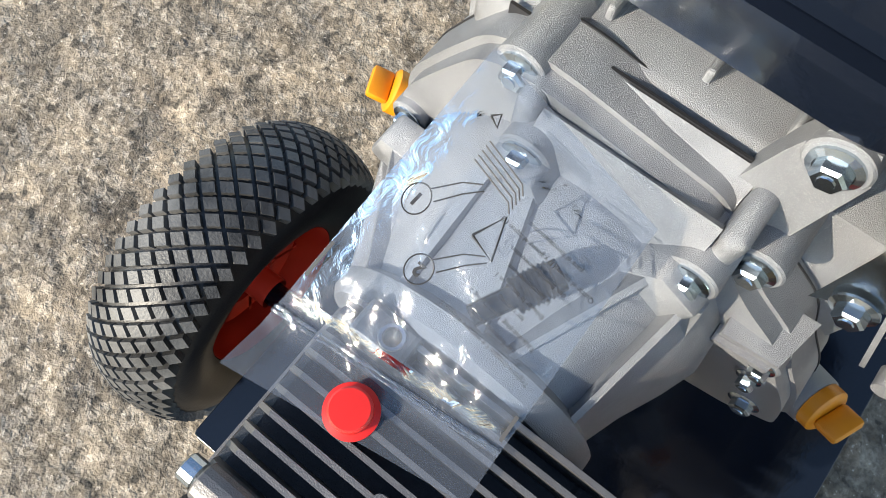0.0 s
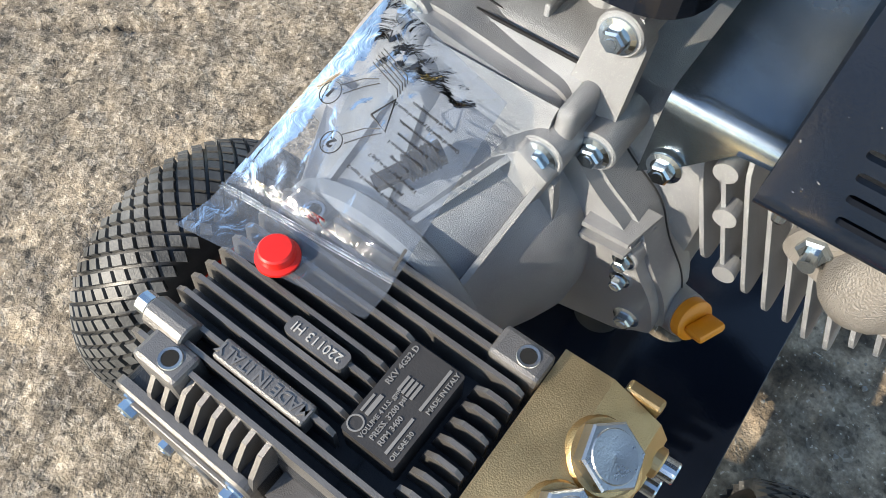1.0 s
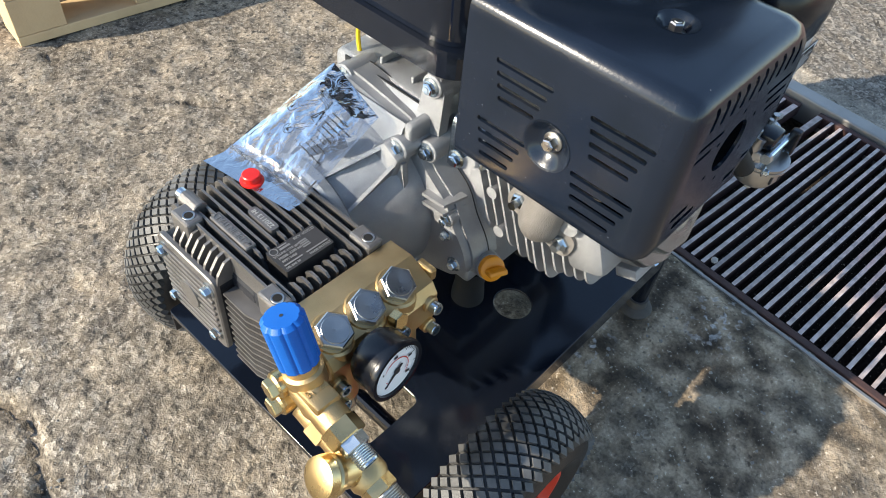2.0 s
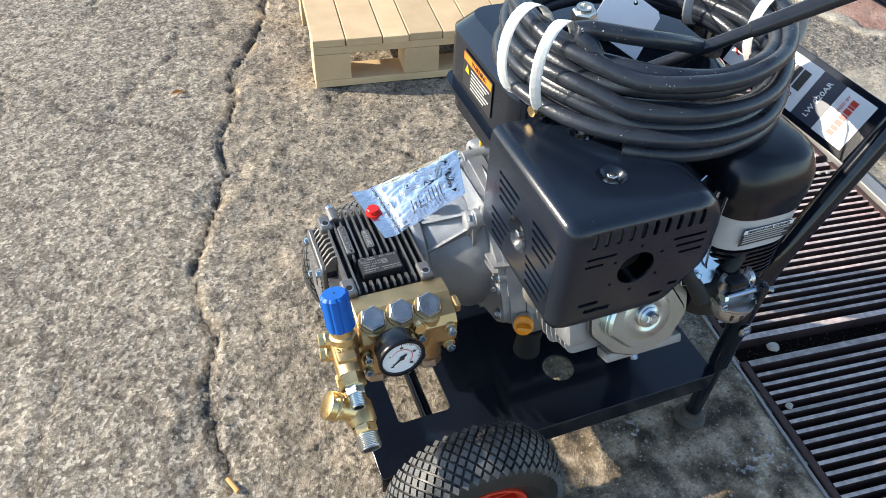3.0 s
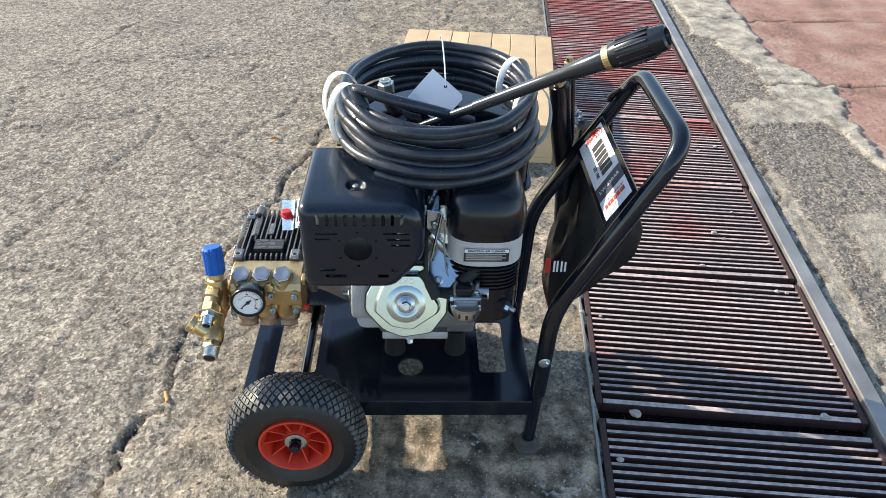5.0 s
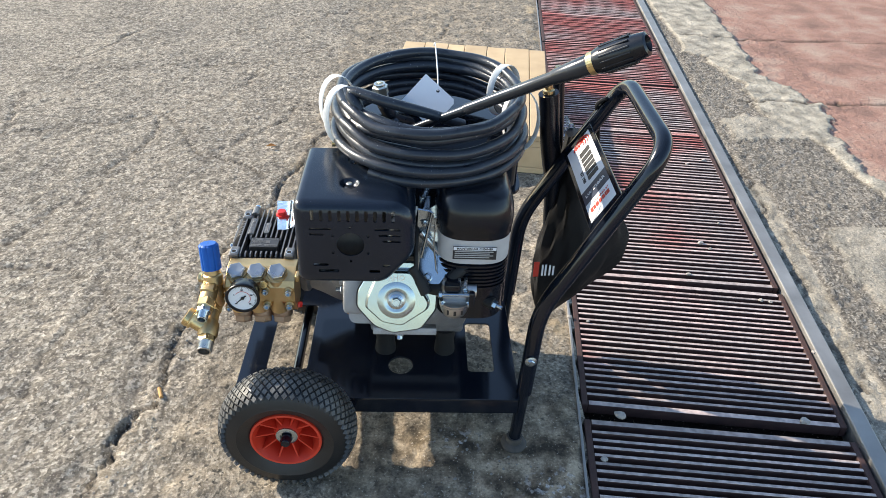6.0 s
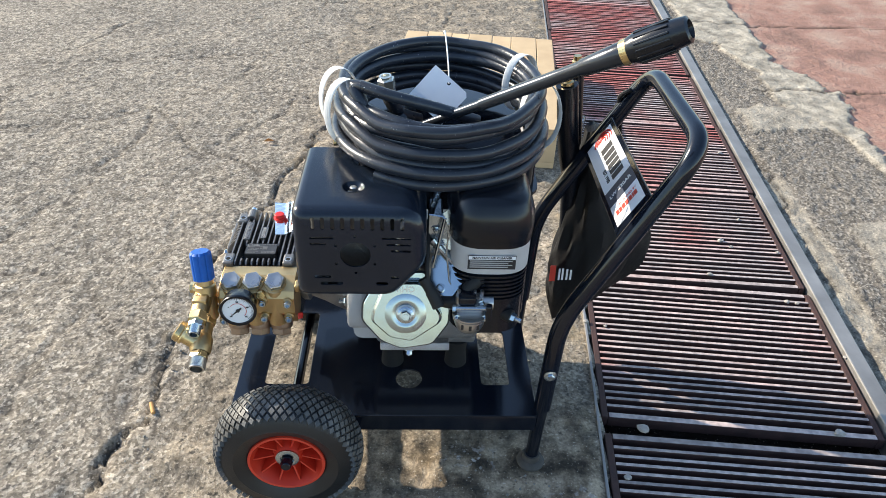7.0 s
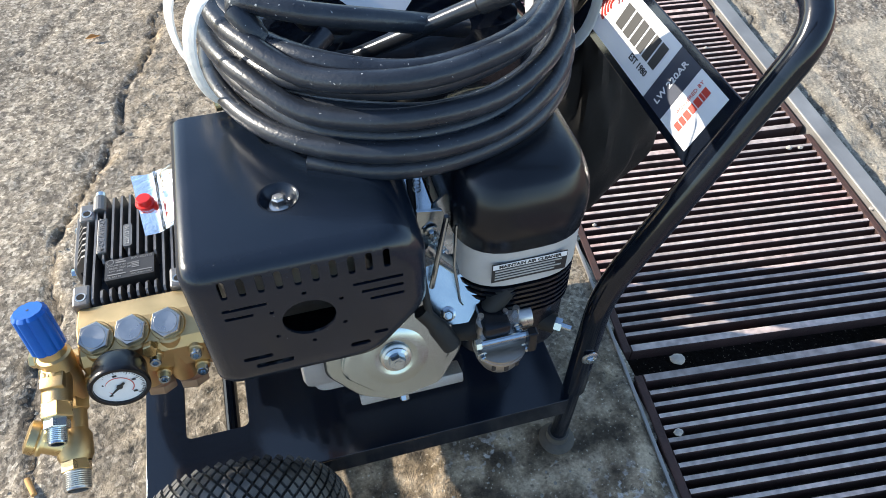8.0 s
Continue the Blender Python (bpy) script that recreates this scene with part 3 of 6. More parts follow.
# ---- drain channel ----
def build_drain():
    ang = math.atan2(CH_DIR.y, CH_DIR.x) - math.pi / 2
    turn = Matrix.Rotation(ang, 4, "Z")
    pitch, w = 0.0208, CH_W - 0.016
    bar_me = None
    frame_me = None
    for k in range(-6, 13):
        v0 = 0.245 + k * 0.50 + (0.018 if k < 0 else 0)
        if k < 0:
            v0 -= 0.052
        px, py = channel_xy(0.008, v0)
        g = thing("drain_grate", (px, py, 0), "worn rust-red cast-iron drain grate with slotted bars", "drain grate", "grates along the drain channel", "structure")
        g.matrix_basis = Matrix.Translation((px, py, 0.002 * ((k * 7) % 3 - 1))) @ turn @ Matrix.Rotation(radians(0.5 * ((k * 5) % 3 - 1)), 4, "Z")
        if frame_me is None:
            bm = bmesh.new()
            box(bm, (0, 0.002, -0.028), (0.014, 0.488, 0.0), 0.002)
            box(bm, (w - 0.014, 0.002, -0.028), (w, 0.488, 0.0), 0.002)
            box(bm, (0.0145, 0.002, -0.028), (w - 0.0145, 0.016, 0.0), 0.002)
            box(bm, (0.0145, 0.474, -0.028), (w - 0.0145, 0.488, 0.0), 0.002)
            frame_me = bpy.data.meshes.new("grate_frame")
            bm.to_mesh(frame_me)
            bm.free()
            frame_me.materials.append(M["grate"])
            frame_me.materials.append(M["grate_side_shade"])
            # pale tone on cross-bar tops, painted shade on sides and side rails
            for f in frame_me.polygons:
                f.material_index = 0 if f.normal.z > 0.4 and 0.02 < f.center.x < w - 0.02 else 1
            bm = bmesh.new()
            prof = [(-0.0026, -0.034), (0.0026, -0.034), (0.0038, -0.003), (0.0036, -0.0008), (0.0029, 0.0), (-0.0029, 0.0), (-0.0036, -0.0008), (-0.0038, -0.003)]
            m = axes((0.0145, 0, 0), (0, 1, 0), (0, 0, 1))
            prism(bm, prof, 0, w - 0.029, m)
            bar_me = bpy.data.meshes.new("grate_bar")
            bm.to_mesh(bar_me)
            bm.free()
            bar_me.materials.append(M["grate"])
            bar_me.materials.append(M["grate_side_shade"])
            # upward faces pale as if lit, the rest in the shade colour
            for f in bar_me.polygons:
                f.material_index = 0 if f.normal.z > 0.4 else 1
        f = new("grate_frame", frame_me)
        f.parent = g
        for i in range(21):
            o = new("bar", bar_me)
            o.parent = g
            o.matrix_basis = Matrix.Translation((0, 0.0370 + i * pitch, 0.001 * math.sin(i * 2.3 + k)))
    bm = bmesh.new()
    m = Matrix.Translation((*channel_xy(CH_W, -2.85), 0)) @ turn
    box(bm, (0.0, 0, -0.05), (0.040, 9.6, 0.010), 0.003, m)
    tagged(part("steel_edging", bm, M["edge_steel"]), "worn grey steel angle edging of the drain channel", "edging", kind="structure")
    bm = bmesh.new()
    m = Matrix.Translation((*channel_xy(-0.006, -2.85), 0)) @ turn
    box(bm, (0.002, 0, -0.05), (0.008, 9.6, 0.002), 0.001, m)
    tagged(part("channel_trim", bm, M["edge_steel"]), "thin steel frame strip beside the drain channel", "trim", kind="structure")


build_drain()


# ---- pallet ----
def build_pallet():
    p = thing("pallet", (0.40, 1.80, 0), "pale new softwood pallet lying on the asphalt", "pallet")
    m = Matrix.Translation((0.085, 1.39, 0)) @ Matrix.Rotation(radians(-6.8), 4, "Z")
    widths = [0.088, 0.098, 0.070, 0.094, 0.076, 0.100, 0.066]
    x = 0.0
    for i, w in enumerate(widths):
        bm = bmesh.new()
        box(bm, (x, -0.003 * (i % 3), 0.122), (x + w, 0.86 + 0.004 * (i % 2), 0.142 + 0.001 * (i % 2)), 0.002, m)
        part("deck_board", bm, M["wood"], p)
        x += w + 0.0025
    for y in (0.0, 0.382, 0.764):
        bm = bmesh.new()
        box(bm, (0, y, 0.100), (0.60, y + 0.095, 0.1215), 0.002, m)
        part("cross_board", bm, M["wood"], p)
        for bx in (0.0, 0.25, 0.50):
            bm = bmesh.new()
            box(bm, (bx, y, 0.022), (bx + 0.10, y + 0.095, 0.0995), 0.002, m)
            part("block", bm, M["wood"], p)
        bm = bmesh.new()
        box(bm, (0, y, 0.0), (0.60, y + 0.095, 0.0215), 0.002, m)
        part("bottom_board", bm, M["wood"], p)


build_pallet()


# ---- trolley ----
PLATE_Z = 0.146
trolley = thing("trolley", (0.17, 0.285, 0), "black painted steel trolley with two pneumatic wheels", "trolley")


def build_plate():
    outer = slot2d(-0.112, 0.113, 0.450, 0.497, 0.004, 2)
    holes = [slot2d(-0.062, 0.190, 0.022, 0.400, 0.010), slot2d(0.352, 0.190, 0.408, 0.345, 0.010), ring2d(0.026, 28, 0, 0.213, 0.207), ring2d(0.026, 28, 0, 0.19, 0.40)]
    me = sheet([outer] + holes, 0.004, Matrix.Translation((0, 0, PLATE_Z - 0.002)), 0.0008)
    plate = part_mesh("base_plate", me, M["black_paint"], trolley, "glossy black sheet-steel base plate with cut-outs")
    bm = bmesh.new()
    z0, z1 = PLATE_Z - 0.040, PLATE_Z - 0.0042
    box(bm, (-0.112, 0.113, z0), (0.450, 0.1165, z1), 0.001)
    box(bm, (-0.112, 0.4935, z0), (0.450, 0.497, z1), 0.001)
    box(bm, (-0.112, 0.1168, z1 - 0.008), (-0.1085, 0.4932, z1), 0.001)
    box(bm, (0.4465, 0.1168, z0), (0.450, 0.4932, z1), 0.001)
    part("flange", bm, M["black_paint"], plate)
    bm = bmesh.new()
    rod(bm, (-0.007, 0.117, 0.1005), (-0.007, 0.493, 0.1005), 0.010, 16)
    part("cross_tube", bm, M["black_paint"], trolley)
    for y0, y1 in ((0.060, 0.1125), (0.4975, 0.540)):
        bm = bmesh.new()
        rod(bm, (0.004, y0, 0.130), (0.004, y1, 0.130), 0.010, 16)
        part("axle", bm, M["black_paint"], trolley)


build_plate()


def build_wheel(x, y, side):
    """side -1: the hub faces the near side."""
    m = Matrix.Translation((x, y, 0.130)) @ Matrix.Rotation(radians(90), 4, "X") @ (Matrix() if side < 0 else Matrix.Rotation(math.pi, 4, "Y"))
    # z of m points to the hub's outer face
    bm = bmesh.new()
    prof = [(0.066, -0.030), (0.074, -0.036), (0.092, -0.0415), (0.108, -0.0395), (0.119, -0.031), (0.1245, -0.018), (0.1262, 0.0), (0.1245, 0.018), (0.119, 0.031), (0.108, 0.0395), (0.092, 0.0415), (0.090, 0.0425), (0.088, 0.0415), (0.074, 0.036), (0.066, 0.030)]
    lathe(bm, prof, m, 72)
    tyre = part("tyre", bm, M["tyre"], trolley, "black rubber tyre with a diamond block tread", True)
    # diamond tread blocks
    bm = bmesh.new()
    rows = [(-0.0345, 0.1172), (-0.0262, 0.1221), (-0.0175, 0.1248), (-0.0088, 0.1264), (0.0, 0.1270), (0.0088, 0.1264), (0.0175, 0.1248), (0.0262, 0.1221), (0.0345, 0.1172)]
    count = 54
    for j, (zz, rr) in enumerate(rows):
        slope = math.atan2(zz, 0.055) * 0.95
        for k in range(count):
            a = 2 * math.pi * (k + 0.5 * (j % 2)) / count
            radial = Vector((math.cos(a), math.sin(a), 0))
            tang = Vector((-math.sin(a), math.cos(a), 0))
            nrm = (radial * math.cos(slope) + Vector((0, 0, 1)) * math.sin(slope)).normalized()
            acr = tang.cross(nrm).normalized()
            c = radial * rr + Vector((0, 0, zz))
            # each block is a diamond with a flat top
            hx, hz = math.pi * rr / count * 0.74, 0.0066
            top = [m @ (c + tang * (hx * p) + acr * (hz * q) + nrm * 0.0034) for p, q in ((-1, 0), (0, -1), (1, 0), (0, 1))]
            low = [m @ (c + tang * (hx * 1.10 * p) + acr * (hz * 1.10 * q) - nrm * 0.004) for p, q in ((-1, 0), (0, -1), (1, 0), (0, 1))]
            vt, vl = [bm.verts.new(p) for p in top], [bm.verts.new(p) for p in low]
            bm.faces.new(vt)
            for i in range(4):
                bm.faces.new((vl[i], vl[(i + 1) % 4], vt[(i + 1) % 4], vt[i]))
    bmesh.ops.recalc_face_normals(bm, faces=bm.faces)
    tr = part("tread", bm, M["tread"], tyre)
    tr["kind"] = "stuff"
    bm = bmesh.new()
    lathe(bm, [(0.0655, -0.030), (0.0675, 0.028), (0.0665, 0.0345), (0.062, 0.0345), (0.058, 0.026), (0.054, 0.006), (0.052, -0.004), (0.030, -0.004), (0.026, 0.012), (0.021, 0.022), (0.0135, 0.022), (0.0135, -0.030)], m, 48)
    rim = part("rim", bm, M["red_plastic"], trolley, "orange-red plastic wheel rim with radial ribs", True)
    bm = bmesh.new()
    for k in range(10):
        a = 2 * math.pi * k / 10
        mm = m @ Matrix.Rotation(a, 4, "Z")
        vs = [mm @ Vector(p) for p in ((0.024, -0.0014, -0.004), (0.058, -0.0014, -0.004), (0.060, -0.0014, 0.027), (0.024, -0.0014, 0.018), (0.024, 0.0014, -0.004), (0.058, 0.0014, -0.004), (0.060, 0.0014, 0.027), (0.024, 0.0014, 0.018))]
        v = [bm.verts.new(p) for p in vs]
        for f in ((0, 1, 2, 3), (7, 6, 5, 4), (0, 4, 5, 1), (1, 5, 6, 2), (2, 6, 7, 3), (3, 7, 4, 0)):
            bm.faces.new([v[i] for i in f])
    bmesh.ops.recalc_face_normals(bm, faces=bm.faces)
    part("rib", bm, M["red_plastic"], rim)
    bm = bmesh.new()
    lathe(bm, [(0.0205, 0.0222), (0.0205, 0.0245), (0.0155, 0.0262), (0.0125, 0.0262), (0.0115, 0.022), (0, 0.022)], m, 24)
    part("hub_washer", bm, M["zinc"], rim, "zinc-plated hub washer", True)
    bm = bmesh.new()
    lathe(bm, [(0.0095, 0.0221), (0.0095, 0.040), (0.008, 0.043), (0, 0.043)], m, 18)
    box(bm, (-0.0105, -0.0018, 0.030), (0.0105, 0.0018, 0.0375), 0.0008, m)
    part("axle_end", bm, M["black_paint"], rim, "", True)


build_wheel(0.004, 0.052, -1)
build_wheel(0.004, 0.557, 1)


def build_handle():
    lower_n, lower_f = (0.4545, 0.1265, 0.012), (0.4545, 0.4435, 0.012)
    near = [(0.460, 0.124, 0.158), (0.467, 0.124, 0.365), (0.641, 0.140, 0.692)]
    far = [(p[0], 0.570 - p[1], p[2]) for p in near][::-1]
    path = bent(near + far, 0.055, 8)
    bm = bmesh.new()
    tube(bm, path, 0.0155, 20)
    part("handle", bm, M["black_paint"], trolley, "glossy black bent-tube push handle", True)
    for p, q in ((lower_n, near[0]), (lower_f, far[-1])):
        bm = bmesh.new()
        rod(bm, p, (q[0] + 0.001, q[1], q[2] + 0.05), 0.0125, 18)
        leg = part("leg", bm, M["black_paint"], trolley, "", True)
        bm = bmesh.new()
        lathe(bm, [(0, 0), (0.026, 0), (0.0275, 0.004), (0.024, 0.010), (0.017, 0.013), (0.016, 0.026), (0, 0.026)], Matrix.Translation((p[0], p[1], 0.0)), 24)
        part("foot", bm, M["dusty_rubber"], leg, "round dusty rubber foot", True)
        hex_bolt(leg, (q[0] + 0.001, q[1] - 0.0165 if p is lower_n else q[1] + 0.0165, 0.254), (0, -1 if p is lower_n else 1, 0), 0.0075, 0.006)


build_handle()


def build_sign():
    u = Vector((0.482, 0, 0.876))
    m = axes((0.5595, 0.285, 0.565), (0, -1, 0), u)
    w, h = 0.284, 0.086
    bm = bmesh.new()
    box(bm, (-w / 2, -h / 2, -0.004), (w / 2, h / 2, 0.0), 0.001, m)
    box(bm, (-w / 2, -h / 2, -0.022), (-w / 2 + 0.003, h / 2, -0.0042), 0.001, m)
    board = part("sign_board", bm, M["black_paint"], trolley, "black steel sign board between the handle tubes")
    bm = bmesh.new()
    box(bm, (-0.127, -0.034, 0.0002), (0.030, 0.034, 0.0007), 0, m)
    part("white_field", bm, M["white_paint"], board)
    bm = bmesh.new()
    box(bm, (0.0305, -0.034, 0.0002), (0.072, 0.034, 0.0007), 0, m)
    part("dark_field", bm, M["navy_ink"], board)
    bm = bmesh.new()
    box(bm, (0.0725, -0.034, 0.0002), (0.127, 0.034, 0.0007), 0, m)
    part("lower_field", bm, M["white_paint"], board)
    mt = m @ Matrix.Translation((0, 0, 0.0009))
    # emblem: a round red mark of a few curved strokes
    bm = bmesh.new()
    for k in range(4):
        pts = [mt @ Vector((-0.104 + (0.006 + 0.0050 * k) * math.cos(a), 0.007 + (0.0065 + 0.0052 * k) * math.sin(a), 0)) for a in np.linspace(0.5 + 0.2 * k, 4.6, 14)]
        tube(bm, pts, 0.0021, 6, flat=0.3)
    part("emblem", bm, M["red_ink"], board)
    # the maker's name as plain upright bars
    x = -0.083
    for wd in (0.0205, 0.0185, 0.0165, 0.0155, 0.0155, 0.0175):
        bm = bmesh.new()
        bars(bm, [(x, -0.007, x + wd * 0.80, 0.0215)], mt)
        x += wd
        part("print_bar", bm, M["ink"], board)
    lettering("EST 1980", 0.0105, mt @ Matrix.Translation((-0.008, -0.017, 0)), M["ink"], board, bold=0.0002)
    turn = Matrix.Rotation(radians(90), 4, "Z")
    lettering("LW 220AR", 0.0118, mt @ Matrix.Translation((0.051, 0.0, 0)) @ turn, M["white_paint"], board, bold=0.0002)
    lettering("POWERED BY", 0.0068, mt @ Matrix.Translation((0.086, 0.006, 0)) @ turn, M["red_ink"], board)
    y = -0.026
    for wd in (0.0075, 0.007, 0.0085, 0.0085, 0.0085, 0.004, 0.0085):
        bm = bmesh.new()
        bars(bm, [(0.093, y, 0.104, y + wd * 0.84)], mt)
        y += wd
        part("print_bar", bm, M["red_ink"], board)


build_sign()


# ---- pump ----
pump = thing("pump", (-0.05, 0.33, PLATE_Z), "finned grey-brown high-pressure pump with a brass head", "pump")


def build_pump():
    # casing, its colour darkened to give the shade between the fins
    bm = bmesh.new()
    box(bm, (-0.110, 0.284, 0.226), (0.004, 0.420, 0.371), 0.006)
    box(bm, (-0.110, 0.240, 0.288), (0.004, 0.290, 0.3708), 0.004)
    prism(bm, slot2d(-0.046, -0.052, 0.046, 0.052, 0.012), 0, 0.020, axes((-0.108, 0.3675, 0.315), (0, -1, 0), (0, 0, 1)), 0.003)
    casing = part("casing", bm, M["pump_fin_shade"], pump, "cast pump casing coloured dark for the shade between its fins")
    # long cooling fins on the top
    n, x0, x1 = 12, -0.107, 0.000
    for i in range(n):
        x = x0 + (x1 - x0) * i / (n - 1)
        runs = [(0.243, 0.418)]
        if -0.088 < x < -0.025:
            runs = [(0.243, 0.267), (0.301, 0.418)]
        for a, b in runs:
            bm = bmesh.new()
            prism(bm, [(a, 0.369), (b, 0.369), (b - 0.003, 0.387), (b - 0.010, 0.393), (a + 0.004, 0.393), (a, 0.389)], -0.0013, 0.0013, axes((x, 0, 0), (0, 1, 0), (0, 0, 1)))
            part("fin", bm, M["pump_grey"], pump)
    # upright fins over the shoulder of the end face, level fins lower down
    for i in range(8):
        y = 0.322 + i * 0.0098
        bm = bmesh.new()
        prism(bm, [(-0.108, 0.362), (-0.127, 0.362), (-0.124, 0.374), (-0.115, 0.386), (-0.108, 0.388)], -0.0015, 0.0015, axes((0, y, 0), (1, 0, 0), (0, 0, 1)))
        part("fin", bm, M["pump_grey"], pump)
    for i in range(11):
        z = 0.252 + i * 0.0100
        bm = bmesh.new()
        prism(bm, [(-0.108, 0.243), (-0.112, 0.243), (-0.124, 0.285), (-0.124, 0.318), (-0.108, 0.318)], z - 0.0014, z + 0.0014)
        part("fin", bm, M["pump_grey"], pump)
    for i in range(10):
        z = 0.236 + i * 0.0112
        bm = bmesh.new()
        prism(bm, [(-0.106, 0.419), (-0.108, 0.428), (0.0, 0.428), (0.002, 0.419)], z - 0.0014, z + 0.0014)
        part("fin", bm, M["pump_grey"], pump)
    # end cover with ribs
    m = axes((-0.1245, 0.3675, 0.316), (0, -1, 0), (0, 0, 1))
    bm = bmesh.new()
    prism(bm, slot2d(-0.047, -0.053, 0.047, 0.053, 0.010), 0, 0.006, m, 0.0015)
    cover = part("end_cover", bm, M["pump_grey"], pump, "ribbed square end cover with four bolts")
    for i in range(10):
        z = -0.040 + i * 0.0089
        bm = bmesh.new()
        box(bm, (-0.034 if i in (0, 9) else -0.042, z - 0.0020, 0.0058), (0.034 if i in (0, 9) else 0.042, z + 0.0020, 0.0088), 0.0008, m)
        part("rib", bm, M["pump_grey"], cover)
    bm = bmesh.new()
    lathe(bm, [(0, 0.0058), (0.0155, 0.0058), (0.0145, 0.010), (0, 0.010)], m, 20, 1.1)
    part("centre_boss", bm, M["pump_grey"], cover)
    for y, z in ((0.404, 0.350), (0.404, 0.282), (0.331, 0.352), (0.334, 0.283)):
        hex_bolt(cover, (-0.1305, y, z), (-1, 0, 0), 0.0058, 0.0075)
    # corner eyes with threaded holes
    for x, y in ((-0.108, 0.384), (-0.109, 0.251), (-0.004, 0.251), (-0.004, 0.388)):
        bm = bmesh.new()
        box(bm, (x - 0.0095, y - 0.011, 0.366), (x + 0.0095, y + 0.018, 0.3955), 0.003)
        eye = part("eye", bm, M["pump_grey"], pump)
        bm = bmesh.new()
        lathe(bm, [(0.0062, 0), (0.0058, 0.0006), (0.0044, 0.0004), (0.004, -0.008), (0, -0.008)], Matrix.Translation((x, y, 0.3957)), 20)
        part("threaded_hole", bm, M["steel"], eye)
        # flat black disc painted in for the shade inside the hole
        bm = bmesh.new()
        lathe(bm, [(0.0041, 0.00045), (0, 0.00045)], Matrix.Translation((x, y, 0.3957)), 16)
        part("hole", bm, M["void"], eye)
    # breather boss at the back corner
    bm = bmesh.new()
    rod(bm, (-0.094, 0.386, 0.391), (-0.094, 0.412, 0.391), 0.0085, 16, chamfer=0.001)
    part("breather_boss", bm, M["pump_grey"], pump)
    bm = bmesh.new()
    rod(bm, (-0.094, 0.4125, 0.391), (-0.094, 0.421, 0.391), 0.0062, 14, chamfer=0.001)
    part("breather_screw", bm, M["zinc"], pump)
    # raised name strips
    bm = bmesh.new()
    box(bm, (-0.0950, 0.314, 0.380), (-0.0835, 0.371, 0.3955), 0.0015)
    strip = part("name_strip", bm, M["pump_grey"], pump)
    lettering("MADE IN ITALY", 0.0084, axes((-0.0892, 0.3425, 0.3958), (0, 1, 0), (-1, 0, 0)), M["cast_letters"], strip, bold=0.0001)
    bm = bmesh.new()
    prism(bm, slot2d(-0.0650, 0.317, -0.0545, 0.354, 0.004), 0.380, 0.3955)
    strip = part("date_strip", bm, M["pump_grey"], pump)
    lettering("220113 HI", 0.0072, axes((-0.0598, 0.3355, 0.3958), (0, 1, 0), (-1, 0, 0)), M["grey_print"], strip)
    # rating plate
    bm = bmesh.new()
    prism(bm, slot2d(-0.0845, 0.2690, -0.0300, 0.3000, 0.002), 0.368, 0.3942)
    plate = part("rating_plate", bm, M["plate_grey"], pump, "engraved rating plate on the pump")
    z = 0.3944
    fx, fy = 0.813, 0.94                       # the plate's print, set in its own width and height
    ux, uy = (1, 0, 0), (0, 1, 0)
    for words, size, x, y in (("RKV 4G32 D", 0.0052, -0.034, 0.2945), ("VOLUME 4 U.S. gpm", 0.0040, -0.0645, 0.2875), ("PRESS. 3200 psi", 0.0046, -0.0640, 0.2828), ("RPM 3400", 0.0046, -0.0690, 0.2780), ("OIL SAE 30", 0.0040, -0.0720, 0.2690), ("MADE IN ITALY", 0.0042, -0.0340, 0.2690)):
        lettering(words, size * 0.84, axes((-0.0845 + (x + 0.0845) * fx, 0.2690 + (y - 0.2655) * fy, z), ux, uy), M["etched_print"], plate, bold=0.00006)
    mt = axes((-0.0845 + 0.0845 * fx, 0.2690 - 0.2655 * fy, z), ux, uy) @ Matrix.Diagonal((fx, fy, 1, 1))
    for b in ((-0.0700, 0.2912, -0.0560, 0.2936), (-0.0700, 0.2950, -0.0580, 0.2964), (-0.0805, 0.2722, -0.0560, 0.2738), (-0.0500, 0.2722, -0.0200, 0.2738)):
        bm = bmesh.new()
        bars(bm, [b], mt)
        part("print_bar", bm, M["etched_print"], plate)
    bm = bmesh.new()
    bars(bm, [(-0.0480, 0.2793 + q * 0.0026, -0.0375, 0.2809 + q * 0.0026) for q in range(4)], mt)
    part("code_field", bm, M["etched_print"], plate)
    bm = bmesh.new()
    lathe(bm, [(0.0042, 0), (0.0042, 0.0003), (0.0034, 0.0003), (0.0034, 0)], Matrix.Translation((-0.0786, 0.2957, z)), 18)
    part("ring_mark", bm, M["etched_print"], plate)

    # brass head
    head_m = axes((0, 0, 0), (0, -1, 0), (0, 0, 1))   # profile in y (towards the near side) and z, raised along x
    bm = bmesh.new()
    prof = [(-0.2395, 0.305), (-0.2395, 0.388), (-0.212, 0.390), (-0.183, 0.377), (-0.176, 0.366), (-0.176, 0.334), (-0.186, 0.318), (-0.195, 0.300), (-0.215, 0.298)]
    prism(bm, [(p[0] * 1.0, p[1]) for p in prof], 0.0, 0.128, axes((0.014, 0, 0), (0, -1, 0), (0, 0, 1)), 0.002)
    head = part("brass_head", bm, M["brass"], pump, "sand-cast brass pump head")
    tilt = Vector((0, -0.42, 0.91)).normalized()
    for x in (-0.094, -0.057, -0.0195):
        bm = bmesh.new()
        rod(bm, (x, 0.189, 0.304), (x, 0.193, 0.378), 0.0158, 26, chamfer=0.002)
        part("valve_chamber", bm, M["brass"], head, "", True)
        c = Vector((x, 0.1985, 0.383))
        bm = bmesh.new()
